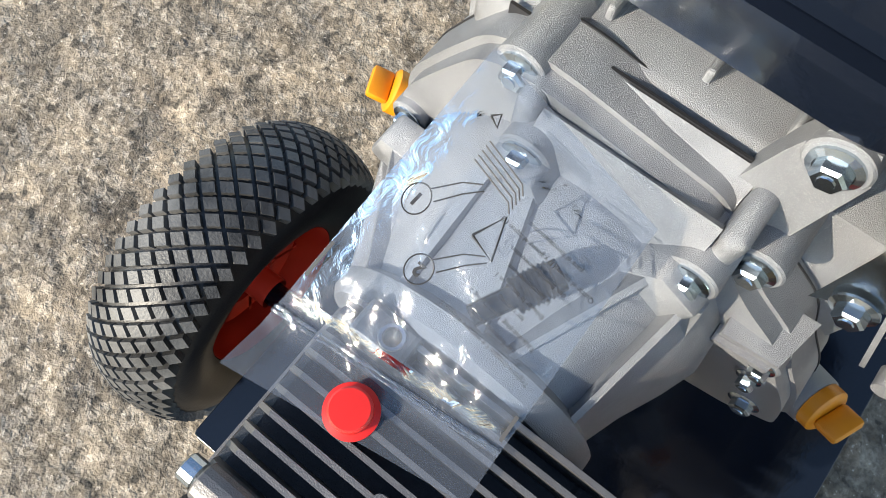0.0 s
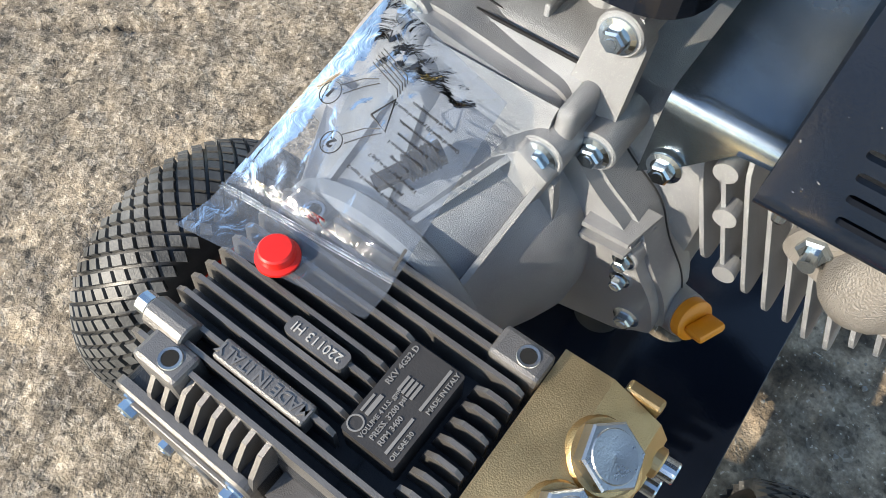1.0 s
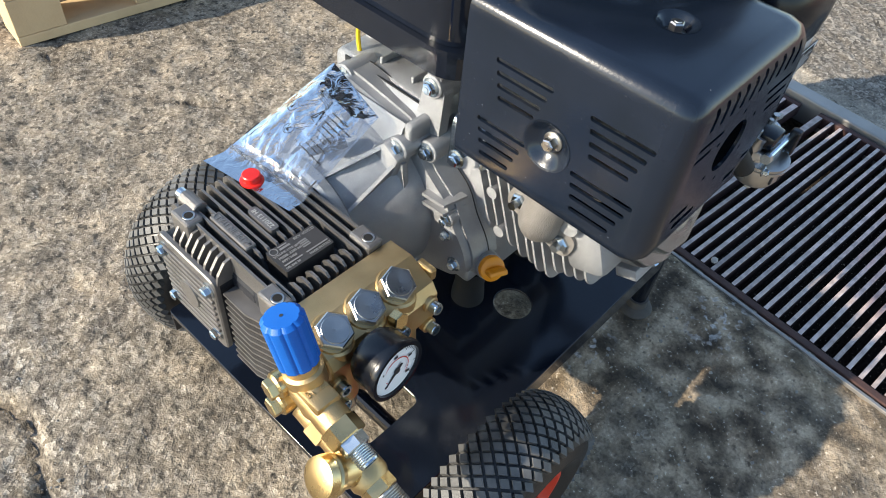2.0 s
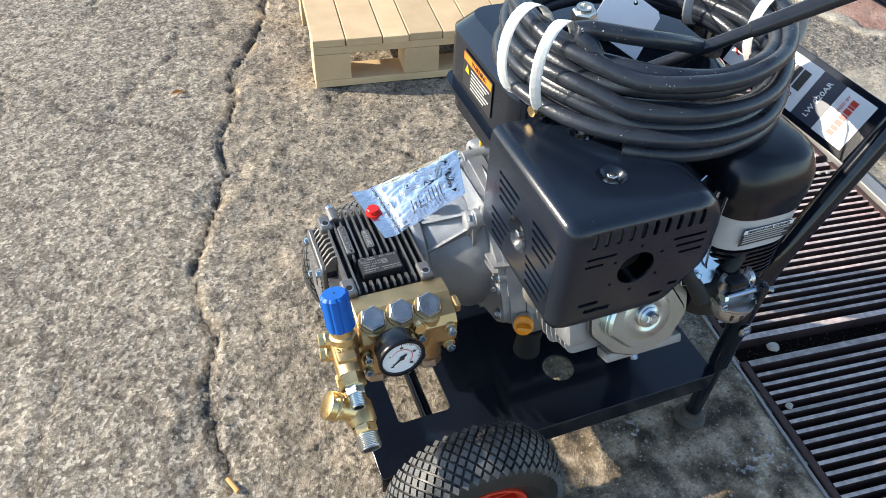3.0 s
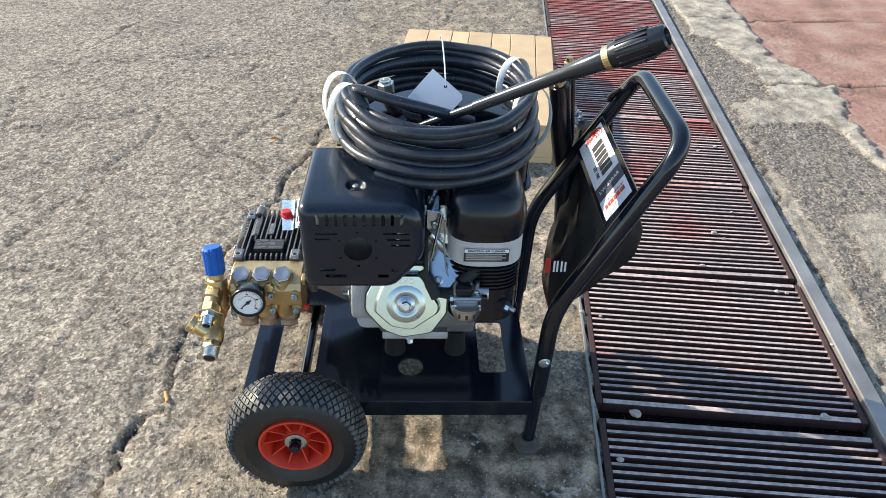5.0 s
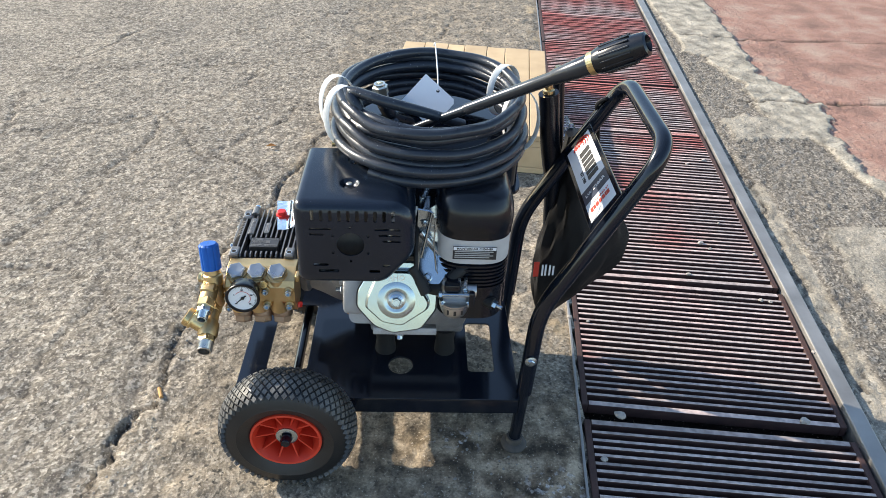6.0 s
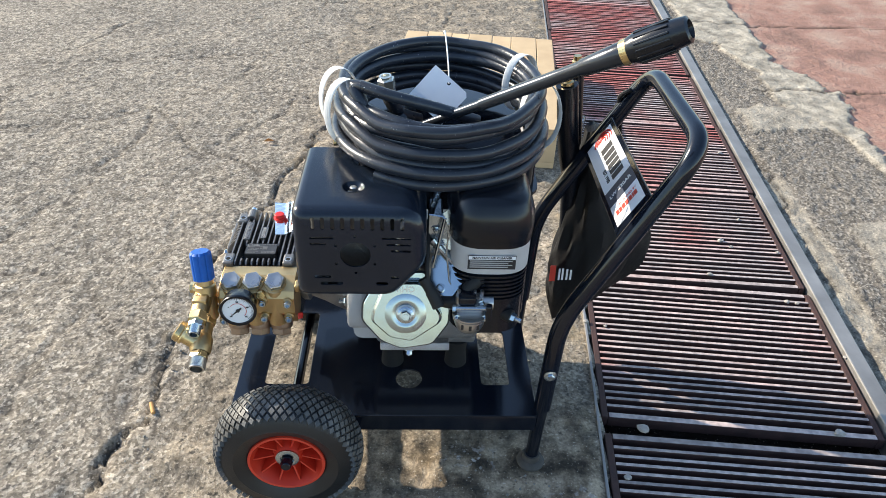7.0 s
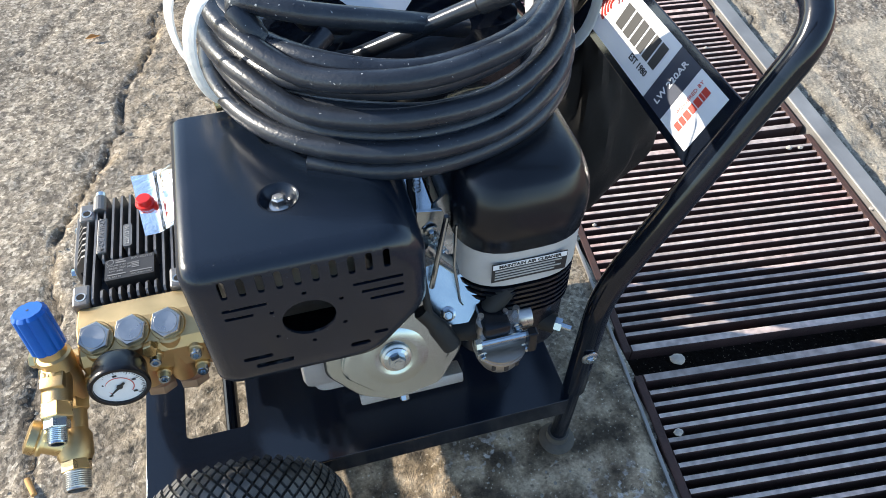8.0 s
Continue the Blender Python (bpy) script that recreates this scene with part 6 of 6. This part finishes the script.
# ---- hose coil, lance, gun and bag ----
def build_hose():
    c = Vector((0.258, 0.256))
    coil = thing("hose", (c.x, c.y, 0.64), "coiled black rubber high-pressure hose on the engine", "hose")
    rs = random.Random(4)
    pts = []
    turns, per = 9, 20
    # loops wander in radius and height
    level = [(0.149, 0.653), (0.152, 0.668), (0.140, 0.680), (0.130, 0.664), (0.137, 0.692), (0.147, 0.703), (0.134, 0.714), (0.126, 0.728), (0.141, 0.732), (0.131, 0.742)]
    for i in range(turns * per):
        t = i / per
        k = int(t)
        f = t - k
        f = f * f * (3 - 2 * f)
        r = level[k][0] * (1 - f) + level[k + 1][0] * f
        z = level[k][1] * (1 - f) + level[k + 1][1] * f
        a = 2 * math.pi * t - 2.2
        lean = 0.004 * math.sin(a) + 0.0045 * math.sin(a + 2.4 * k + 0.7) * (k > 0)
        pts.append((c.x + (r * 1.04 + 0.006) * math.cos(a) + rs.uniform(-1, 1) * 0.0015, c.y + r * 1.12 * math.sin(a), z - 0.003 + lean + rs.uniform(-1, 1) * 0.0015))
    # the last run crosses the middle of the coil
    pts += [(0.128, 0.190, 0.752), (0.180, 0.165, 0.748), (0.250, 0.168, 0.728), (0.31, 0.19, 0.700)]
    bm = bmesh.new()
    tube(bm, smooth_path(pts, 3), 0.0088, 14)
    part("hose_run", bm, M["hose"], coil, "", True)
    # the tail lies out over the exhaust cover
    bm = bmesh.new()
    tube(bm, smooth_path([(0.112, 0.205, 0.655), (0.130, 0.211, 0.656), (0.160, 0.222, 0.662), (0.20, 0.26, 0.668)], 6), 0.0095, 16)
    part("hose_tail", bm, M["hose"], coil, "", True)
    bm = bmesh.new()
    lathe(bm, [(0, 0), (0.0062, 0), (0.0066, 0.004), (0.0060, 0.007), (0.0078, 0.009), (0.0078, 0.019), (0, 0.019)], frame_of((1, 0.2, 0), (0.094, 0.2015, 0.655)), 18)
    part("tail_fitting", bm, M["brass_smooth"], coil, "brass end fitting")
    # upright end with a plated swivel nut
    bm = bmesh.new()
    tube(bm, smooth_path([(0.225, 0.300, 0.650), (0.195, 0.275, 0.672), (0.180, 0.260, 0.700), (0.1745, 0.254, 0.722)], 6), [0.0088] * 8 + [0.0122] * 11, 16)
    part("hose_end", bm, M["hose"], coil, "", True)
    bm = bmesh.new()
    m = frame_of((-0.12, -0.08, 1), (0.1740, 0.2535, 0.722))
    prism(bm, ring2d(0.0138, 6, 0.3), 0, 0.016, m, 0.0015)
    lathe(bm, [(0.0095, 0.0158), (0.0095, 0.020), (0.0065, 0.020), (0.006, 0.010), (0, 0.010)], m, 20)
    part("swivel_nut", bm, M["bright_nut"], coil, "plated hexagon swivel nut")
    # white straps round the bundle
    for ang, shift, tall in ((radians(184), 0.003, 1.0), (radians(201), 0.0, 1.0), (radians(-18), 0.004, 1.0), (radians(30), 0.0, 0.9)):
        d = Vector((math.cos(ang), math.sin(ang), 0))
        base = Vector((c.x, c.y, 0.703)) + d * (0.152 + shift)
        loop = [base + d * (0.030 * math.cos(a)) + Vector((0, 0, 1)) * (0.053 * tall * math.sin(a)) for a in np.linspace(0, 2 * math.pi, 28, endpoint=False)]
        bm = bmesh.new()
        tan = Vector((-d.y, d.x, 0))
        tube(bm, loop, 0.0060, 8, closed=True, flat=0.16, up=tan * 0.8 - d * 0.6)
        part("strap", bm, M["white_plastic"], coil, "white plastic cable tie")


build_hose()


def build_lance():
    a, b = Vector((0.205, 0.209, 0.671)), Vector((0.5345, 0.0245, 0.8995))
    d = (b - a).normalized()
    L = (b - a).length
    m = frame_of(d, a)
    th = thing("lance", a, "black spray lance with a rotating nozzle on the hose", "lance")
    ring = (Vector((0.470, 0.058, 0.858)) - a).dot(d)
    bm = bmesh.new()
    lathe(bm, [(0, 0), (0.0070, 0), (0.0072, 0.14), (0.0088, 0.142), (0.0092, 0.20), (0.0098, ring - 0.060), (0.0118, ring - 0.056), (0.0150, ring - 0.006), (0.0150, ring - 0.001), (0, ring - 0.001)], m, 24)
    part("tube", bm, M["lance_grey"], th, "", True)
    bm = bmesh.new()
    lathe(bm, [(0, ring - 0.0008), (0.0165, ring - 0.0008), (0.0165, ring + 0.008), (0, ring + 0.008)], m, 26)
    part("ring", bm, M["brass_smooth"], th, "brass ring")
    bm = bmesh.new()
    lathe(bm, [(0, ring + 0.0082), (0.0170, ring + 0.0082), (0.0195, ring + 0.018), (0.0202, ring + 0.045), (0.0176, L - 0.012), (0.0162, L - 0.002), (0.0115, L), (0.0095, L - 0.006), (0, L - 0.006)], m, 30)
    noz = part("nozzle", bm, M["black_plastic"], th, "black ribbed plastic nozzle", True)
    for k in range(14):
        mm = m @ Matrix.Rotation(2 * math.pi * k / 14, 4, "Z")
        bm = bmesh.new()
        box(bm, (0.0165, -0.0015, ring + 0.020), (0.0209, 0.0015, L - 0.020), 0.0008, mm)
        part("grip_rib", bm, M["black_plastic"], noz)


build_lance()


def build_gun():
    th = thing("spray_gun", (0.52, 0.46, 0.30), "black plastic trigger gun standing in the bag", "spray gun")
    bm = bmesh.new()
    pts = smooth_path([(0.545, 0.470, 0.30), (0.530, 0.462, 0.45), (0.509, 0.452, 0.56), (0.498, 0.447, 0.635), (0.494, 0.445, 0.655)], 6)
    tube(bm, pts, [0.018] * 8 + [0.0205] * (len(pts) - 8), 18, flat=0.85)
    part("grip", bm, M["black_plastic"], th, "", True)
    bm = bmesh.new()
    lathe(bm, [(0, 0), (0.012, 0), (0.012, 0.006), (0.0075, 0.008), (0.0075, 0.018), (0, 0.018)], frame_of((-0.12, 0, 1), (0.494, 0.445, 0.6555)), 20)
    part("fitting", bm, M["brass_smooth"], th, "brass fitting")
    bm = bmesh.new()
    rod(bm, (0.545, 0.500, 0.45), (0.520, 0.500, 0.672), 0.013, 16)
    part("barrel", bm, M["black_plastic"], th, "", True)
    bm = bmesh.new()
    lathe(bm, [(0, 0), (0.0105, 0), (0.0105, 0.008), (0.0075, 0.010), (0.0075, 0.018), (0, 0.018)], frame_of((-0.12, 0, 1), (0.520, 0.500, 0.672)), 20)
    part("fitting", bm, M["brass_smooth"], th, "brass fitting")


build_gun()


def build_bag():
    th = thing("accessory_bag", (0.58, 0.47, 0.08), "black nylon bag hanging on the handle", "bag")
    rs = np.random.RandomState(3)
    bm = bmesh.new()
    # a soft sack: outline in the handle's slope, folds across
    nu, nv = 44, 40
    rows = []
    for j in range(nv + 1):
        v = j / nv                                   # 0 at the bottom, 1 at the gathered top
        cx = 0.552 + 0.020 * v + 0.03 * math.sin(v * 3.0)
        z = 0.085 + 0.475 * v
        half = 0.075 * (math.sin(min(1, v * 2.2 + 0.12) * math.pi / 2)) * (1.0 - 0.62 * v ** 2.5)
        lean = 0.055 * math.exp(-((v - 0.42) / 0.25) ** 2)
        depth = 0.060 * (math.sin(min(1, v * 2.0 + 0.1) * math.pi / 2)) * (1.0 - 0.60 * v ** 2)
        ring = []
        for i in range(nu):
            a = 2 * math.pi * i / nu
            fold = 1 + 0.075 * math.sin(5 * a + 6 * v) * (0.4 + v) + 0.05 * math.sin(9 * a - 11 * v + 1.0) + 0.035 * math.sin(14 * a + 17 * v)
            x = cx + (half + (lean if math.cos(a) > 0 else 0) * max(0, math.cos(a))) * fold * math.cos(a)
            y = 0.466 + depth * fold * math.sin(a)
            ring.append(bm.verts.new((x, y, z + 0.006 * math.sin(3 * a + 1))))
        rows.append(ring)
    for a, b in zip(rows, rows[1:]):
        for i in range(nu):
            q = (i + 1) % nu
            bm.faces.new((a[i], a[q], b[q], b[i]))
    bm.faces.new(rows[0][::-1])
    bm.faces.new(rows[-1])
    bmesh.ops.recalc_face_normals(bm, faces=bm.faces)
    part("sack", bm, M["fabric"], th, "", True)
    bm = bmesh.new()
    pts = smooth_path([(0.575, 0.43, 0.565), (0.590, 0.44, 0.60), (0.610, 0.445, 0.630), (0.605, 0.425, 0.655), (0.590, 0.43, 0.64), (0.598, 0.44, 0.61), (0.612, 0.46, 0.55), (0.618, 0.47, 0.49)], 6)
    tube(bm, pts, 0.0042, 8)
    part("drawstring", bm, M["fabric"], th)
    bm = bmesh.new()
    m = axes((0.520, 0.4045, 0.255), (0.93, -0.06, 0.1), (0, 0.1, 1))
    bars(bm, [(-0.016, -0.018, -0.004, 0.020)], m)
    part("red_patch", bm, M["red_ink"], th)
    bm = bmesh.new()
    bars(bm, [(0.002, -0.016, 0.006, 0.012), (0.009, -0.016, 0.013, 0.012), (0.018, -0.016, 0.022, 0.010), (0.026, -0.016, 0.030, 0.008)], m)
    part("print_bars", bm, M["white_paint"], th)


build_bag()


def build_tag():
    th = thing("hang_tag", (0.262, 0.29, 0.70), "blank white card tag on a string in the coil", "tag")
    hole = Vector((0.271, 0.299, 0.712))
    x = Vector((-0.65, -0.39, -0.62)).normalized()
    n = Vector((-0.12, -0.82, 0.565))
    n = (n - n.dot(x) * x).normalized()
    m = axes(hole, x, n.cross(x))
    ol = [(-0.008, -0.036), (0.056, -0.036), (0.056, 0.036), (-0.002, 0.036), (-0.008, 0.030)]
    me = sheet([ol, ring2d(0.003, 14)], 0.0012, m)
    part_mesh("card", me, M["white_paint"], th)
    bm = bmesh.new()
    tube(bm, smooth_path([hole, (0.270, 0.33, 0.735), (0.266, 0.395, 0.762), (0.264, 0.418, 0.752)], 6), 0.0013, 6)
    part("string", bm, M["white_plastic"], th)


build_tag()


# ---- bag of spare plugs on the pump ----
def clear_film():
    m = bpy.data.materials.new("clear plastic film")
    m.use_nodes = True
    n, l = m.node_tree.nodes, m.node_tree.links
    n.remove(n["Principled BSDF"])
    tc, no, bp = n.new("ShaderNodeTexCoord"), n.new("ShaderNodeTexNoise"), n.new("ShaderNodeBump")
    no.inputs["Scale"].default_value, no.inputs["Detail"].default_value, no.inputs["Distortion"].default_value = 70, 4, 1.5
    l.new(tc.outputs["Object"], no.inputs["Vector"])
    l.new(no.outputs["Fac"], bp.inputs["Height"])
    bp.inputs["Strength"].default_value, bp.inputs["Distance"].default_value = 0.30, 0.004
    tr, gl, di, lw = n.new("ShaderNodeBsdfTransparent"), n.new("ShaderNodeBsdfGlossy"), n.new("ShaderNodeBsdfDiffuse"), n.new("ShaderNodeFresnel")
    tr.inputs[0].default_value = (0.86, 0.89, 0.93, 1)
    gl.inputs["Roughness"].default_value = 0.06
    di.inputs[0].default_value = (0.75, 0.78, 0.82, 1)
    lw.inputs["IOR"].default_value = 1.48
    for q in (gl, lw):
        l.new(bp.outputs[0], q.inputs["Normal"])
    m1, m2 = n.new("ShaderNodeMixShader"), n.new("ShaderNodeMixShader")
    m1.inputs[0].default_value = 0.035
    l.new(tr.outputs[0], m1.inputs[1])
    l.new(di.outputs[0], m1.inputs[2])
    less = n.new("ShaderNodeMath")
    less.operation = "MULTIPLY"
    less.inputs[1].default_value = 1.0
    less.use_clamp = True
    l.new(lw.outputs[0], less.inputs[0])
    l.new(less.outputs[0], m2.inputs[0])
    l.new(m1.outputs[0], m2.inputs[1])
    l.new(gl.outputs[0], m2.inputs[2])
    l.new(m2.outputs[0], n["Material Output"].inputs[0])
    return m


M["film"] = clear_film()


def bag_point(s, t):
    """s from the pump end to the gear end, t from the far side to the near side."""
    a, b, c, d = Vector((-0.056, 0.436)), Vector((0.103, 0.420)), Vector((0.081, 0.328)), Vector((-0.038, 0.324))
    p = (a * (1 - s) + b * s) * (1 - t) + (d * (1 - s) + c * s) * t
    lift = 0.3985 + 0.054 * max(0.0, s - 0.14) / 0.86 * (1 - 0.12 * t)
    return p.x, p.y, lift


def build_parts_bag():
    th = thing("parts_bag", (0.03, 0.38, 0.395), "clear plastic zip bag of plugs lying on the pump", "plastic bag")
    bm = bmesh.new()
    ns, nt = 56, 44
    sheets = []
    for layer in (0, 1):
        rows = []
        for i in range(ns + 1):
            s = i / ns
            row = []
            for j in range(nt + 1):
                t = j / nt
                x, y, z = bag_point(s, t)
                rim = min(1.0, 6 * min(s, 1 - s, t, 1 - t))
                wr = noise.noise(Vector((s * 7, t * 6, 3.1))) * 0.6 + noise.noise(Vector((s * 16 + t * 9, t * 14 - s * 5, 9.0))) * 0.4
                body = 1.0 if s > 0.24 else 0.25
                puff = (0.0035 + 0.0055 * math.sin(math.pi * min(1, max(0, (s - 0.2) / 0.75)))) * rim if layer else 0.0
                z += puff * body + 0.0048 * wr * rim * body * (1 if layer else 0.4) + 0.0006
                row.append(bm.verts.new((x, y, z)))
            rows.append(row)
        for i in range(ns):
            for j in range(nt):
                bm.faces.new((rows[i][j], rows[i + 1][j], rows[i + 1][j + 1], rows[i][j + 1]))
        sheets.append(rows)
    part("film", bm, M["film"], th, "", True)
    # zip seam
    bm = bmesh.new()
    for ds in (0.0, 0.012):
        pts = [Vector(bag_point(0.185 + ds, t)) + Vector((0, 0, 0.0022)) for t in np.linspace(0.0, 1.0, 12)]
        tube(bm, pts, 0.0008, 6)
    part("zip", bm, M["film"], th)
    # edge marks
    for s0, t0, ln in ((0.30, 0.02, 0.018), (0.225, 0.975, 0.012)):
        p = Vector(bag_point(s0, t0)) + Vector((0, 0, 0.0035))
        q = Vector(bag_point(s0 + 0.09, t0)) + Vector((0, 0, 0.0035))
        bm = bmesh.new()
        box(bm, (0, -0.0008, 0), (ln, 0.0008, 0.0003), 0, axes(p, q - p, Vector((0, 1, 0)) - (q - p).normalized() * (q - p).normalized().y))
        part("edge_mark", bm, M["ink"], th)
    # print: words, warning triangle and two drawn circles
    up, across = Vector((-1, 0.13, -0.30)).normalized(), Vector((0.10, 1, 0))
    across = (across - across.dot(up) * up).normalized()
    lines = ["Togliere il tappo 1 e mettere il tappo 2", "per funzionamento.", "Take out plug 1 put in plug 2", "for running.", "Enlever le bouchon 1", "le fonctionnement.", "den Betrieb verwenden.", "Quitar el tapon (1) y poner el tapon (2)", "para el funcionamiento"]
    for k, words in enumerate(lines):
        s = 0.42 + 0.040 * k
        x, y, z = bag_point(s, 0.72)
        lettering(words, 0.0029, axes((x, y, z + 0.0092), across, up), M["ink"], th)

    def stroke(pts, r=0.00032):
        bm = bmesh.new()
        tube(bm, [Vector(bag_point(s, t)) + Vector((0, 0, 0.0096)) for s, t in pts], r, 5)
        part("drawing", bm, M["ink"], th)

    stroke([(0.62, 0.44), (0.71, 0.50), (0.60, 0.56), (0.62, 0.44)], 0.0006)
    for s0, t0 in ((0.60, 0.18), (0.47, 0.36)):
        stroke([(s0 + 0.040 * math.cos(a), t0 + 0.055 * math.sin(a)) for a in np.linspace(0, 6.28, 22)])
        stroke([(s0 + 0.04, t0 + 0.02), (s0 + 0.10, t0 + 0.10), (s0 + 0.13, t0 + 0.17)])
        stroke([(s0 + 0.02, t0 + 0.06), (s0 + 0.08, t0 + 0.13), (s0 + 0.12, t0 + 0.19)])
    for k in range(5):
        stroke([(0.76 + 0.014 * k, 0.26), (0.74 + 0.014 * k, 0.47), (0.72 + 0.014 * k, 0.50)])
    stroke([(0.86, 0.20), (0.88, 0.23), (0.85, 0.25), (0.86, 0.20)], 0.0005)
    for words, s0, t0 in (("1", 0.60, 0.18), ("2", 0.47, 0.36)):
        x, y, z = bag_point(s0, t0)
        lettering(words, 0.0075, axes((x, y, z + 0.0098), across, up), M["ink"], th, bold=0.0003)
    # its contents: a red cap and a black threaded plug
    cap = thing("plug_cap", (-0.038, 0.381, 0.396), "round red plastic cap inside the clear bag", "cap")
    bm = bmesh.new()
    lathe(bm, [(0, 0), (0.0118, 0), (0.0118, 0.002), (0.0092, 0.0028), (0.0092, 0.0085), (0.0082, 0.0096), (0, 0.0098)], Matrix.Translation((-0.038, 0.381, 0.3985)), 32)
    part("cap_body", bm, M["cap_red"], cap, "", True)
    plug = thing("threaded_plug", (0.045, 0.355, 0.405), "black threaded plastic plug inside the clear bag", "plug")
    p, d = Vector((0.020, 0.366, 0.4115)), Vector((0.040, -0.022, 0.010)).normalized()
    m = frame_of(d, p)
    bm = bmesh.new()
    prof = [(0, 0), (0.0048, 0), (0.0050, 0.018), (0.0078, 0.019)]
    for k in range(8):
        prof += [(0.0082, 0.020 + k * 0.0022), (0.0070, 0.0211 + k * 0.0022)]
    prof += [(0.0070, 0.040), (0, 0.040)]
    lathe(bm, prof, m, 22)
    part("plug_body", bm, M["black_plastic"], plug)


build_parts_bag()


# ---- small things on the ground ----
def pebble(at, r, group, label):
    bm = bmesh.new()
    bmesh.ops.create_icosphere(bm, subdivisions=2, radius=1.0)
    for v in bm.verts:
        n = noise.noise(v.co * 1.3 + Vector(at) * 40)
        v.co = Vector((v.co.x * r * (1.2 + 0.5 * n), v.co.y * r * (0.9 + 0.5 * n), v.co.z * r * (0.62 + 0.3 * n))) + Vector((at[0], at[1], at[2] + r * 0.5))
    ob = part("pebble", bm, M["stone"])
    tagged(ob, label, "pebble", group)


for px, py, pr in ((0.699, 0.205, 0.016), (1.115, 0.195, 0.014), (0.640, 0.085, 0.010), (1.105, 0.905, 0.011), (1.125, 0.875, 0.008), (1.02, 0.745, 0.009), (1.185, 0.63, 0.009), (1.21, 0.625, 0.007), (1.26, 0.505, 0.007), (1.25, 0.85, 0.007), (1.24, 0.425, 0.008), (0.645, 0.545, 0.009), (0.640, 0.64, 0.007), (0.69, 0.53, 0.006), (1.20, 1.02, 0.007), (1.29, 1.45, 0.010), (1.22, 1.42, 0.008)):
    pebble((px, py, 0.0), pr * 0.68, "pebbles on the grate", "pale grey pebble lying on the drain grate")
bm = bmesh.new()
rod(bm, (-0.325, 0.272, 0.004), (-0.312, 0.243, 0.004), 0.0042, 12, chamfer=0.0006)
tagged(part("cigarette_butt", bm, M["cork"]), "crushed brown cigarette butt on the asphalt", "cigarette butt")
bm = bmesh.new()
leaf = [Vector((0.0, 0.0, 0.004)), Vector((0.018, 0.008, 0.012)), Vector((0.040, 0.004, 0.006)), Vector((0.022, -0.010, 0.009))]
vs = [bm.verts.new(p + Vector((-0.30, 1.47, 0.0))) for p in leaf]
bm.faces.new(vs)
bmesh.ops.solidify(bm, geom=bm.faces[:], thickness=0.001)
tagged(part("dry_leaf", bm, M["cork"]), "dry brown leaf lying on the ground", "leaf")
bm = bmesh.new()
bmesh.ops.create_icosphere(bm, subdivisions=4, radius=1.0)
for v in bm.verts:
    n = noise.noise(v.co * 2.2) + 0.5 * noise.noise(v.co * 5)
    v.co = Vector((0.755 + v.co.x * 0.060 * (1 + 0.4 * n), 1.55 + v.co.y * 0.07 * (1 + 0.4 * n), max(0.002, 0.055 + v.co.z * 0.055 * (1 + 0.4 * n))))
tagged(part("plastic_wrap", bm, M["film"], None, "", True), "crumpled clear plastic wrap beside the pallet", "plastic wrap")


# ---- loose grit ----
def build_grit():
    rs = random.Random(12)
    bm = bmesh.new()
    spots = [(rs.gauss(0.42, 0.11), rs.gauss(-0.02, 0.09)) for _ in range(120)]
    for _ in range(170):
        (ax, ay), (bx, by) = rs.choice(list(zip(MAIN_CRACK[2:], MAIN_CRACK[3:])))
        f = rs.random()
        spots.append((ax + (bx - ax) * f + rs.gauss(0.02, 0.03), ay + (by - ay) * f + rs.gauss(0, 0.02)))
    for _ in range(150):
        spots.append(channel_xy(CH_W + rs.uniform(0.06, 0.45), rs.uniform(0.2, 2.4)))
    for gx, gy in spots:
        u = (gx - CH_ORG.x) * CH_DIR.y - (gy - CH_ORG.y) * CH_DIR.x
        if -0.01 < u < CH_W + 0.06:
            continue
        r = 0.0009 + 0.0026 * rs.random() ** 3
        ico = bmesh.ops.create_icosphere(bm, subdivisions=1, radius=r)["verts"]
        for v in ico:
            v.co = Vector((gx + v.co.x * rs.uniform(0.7, 1.4), gy + v.co.y * rs.uniform(0.7, 1.4), 0.0012 + v.co.z * rs.uniform(0.6, 1.0)))
    tagged(part("grit", bm, M["grit"]), "loose pale grit scattered on the asphalt", "grit", kind="stuff")


build_grit()
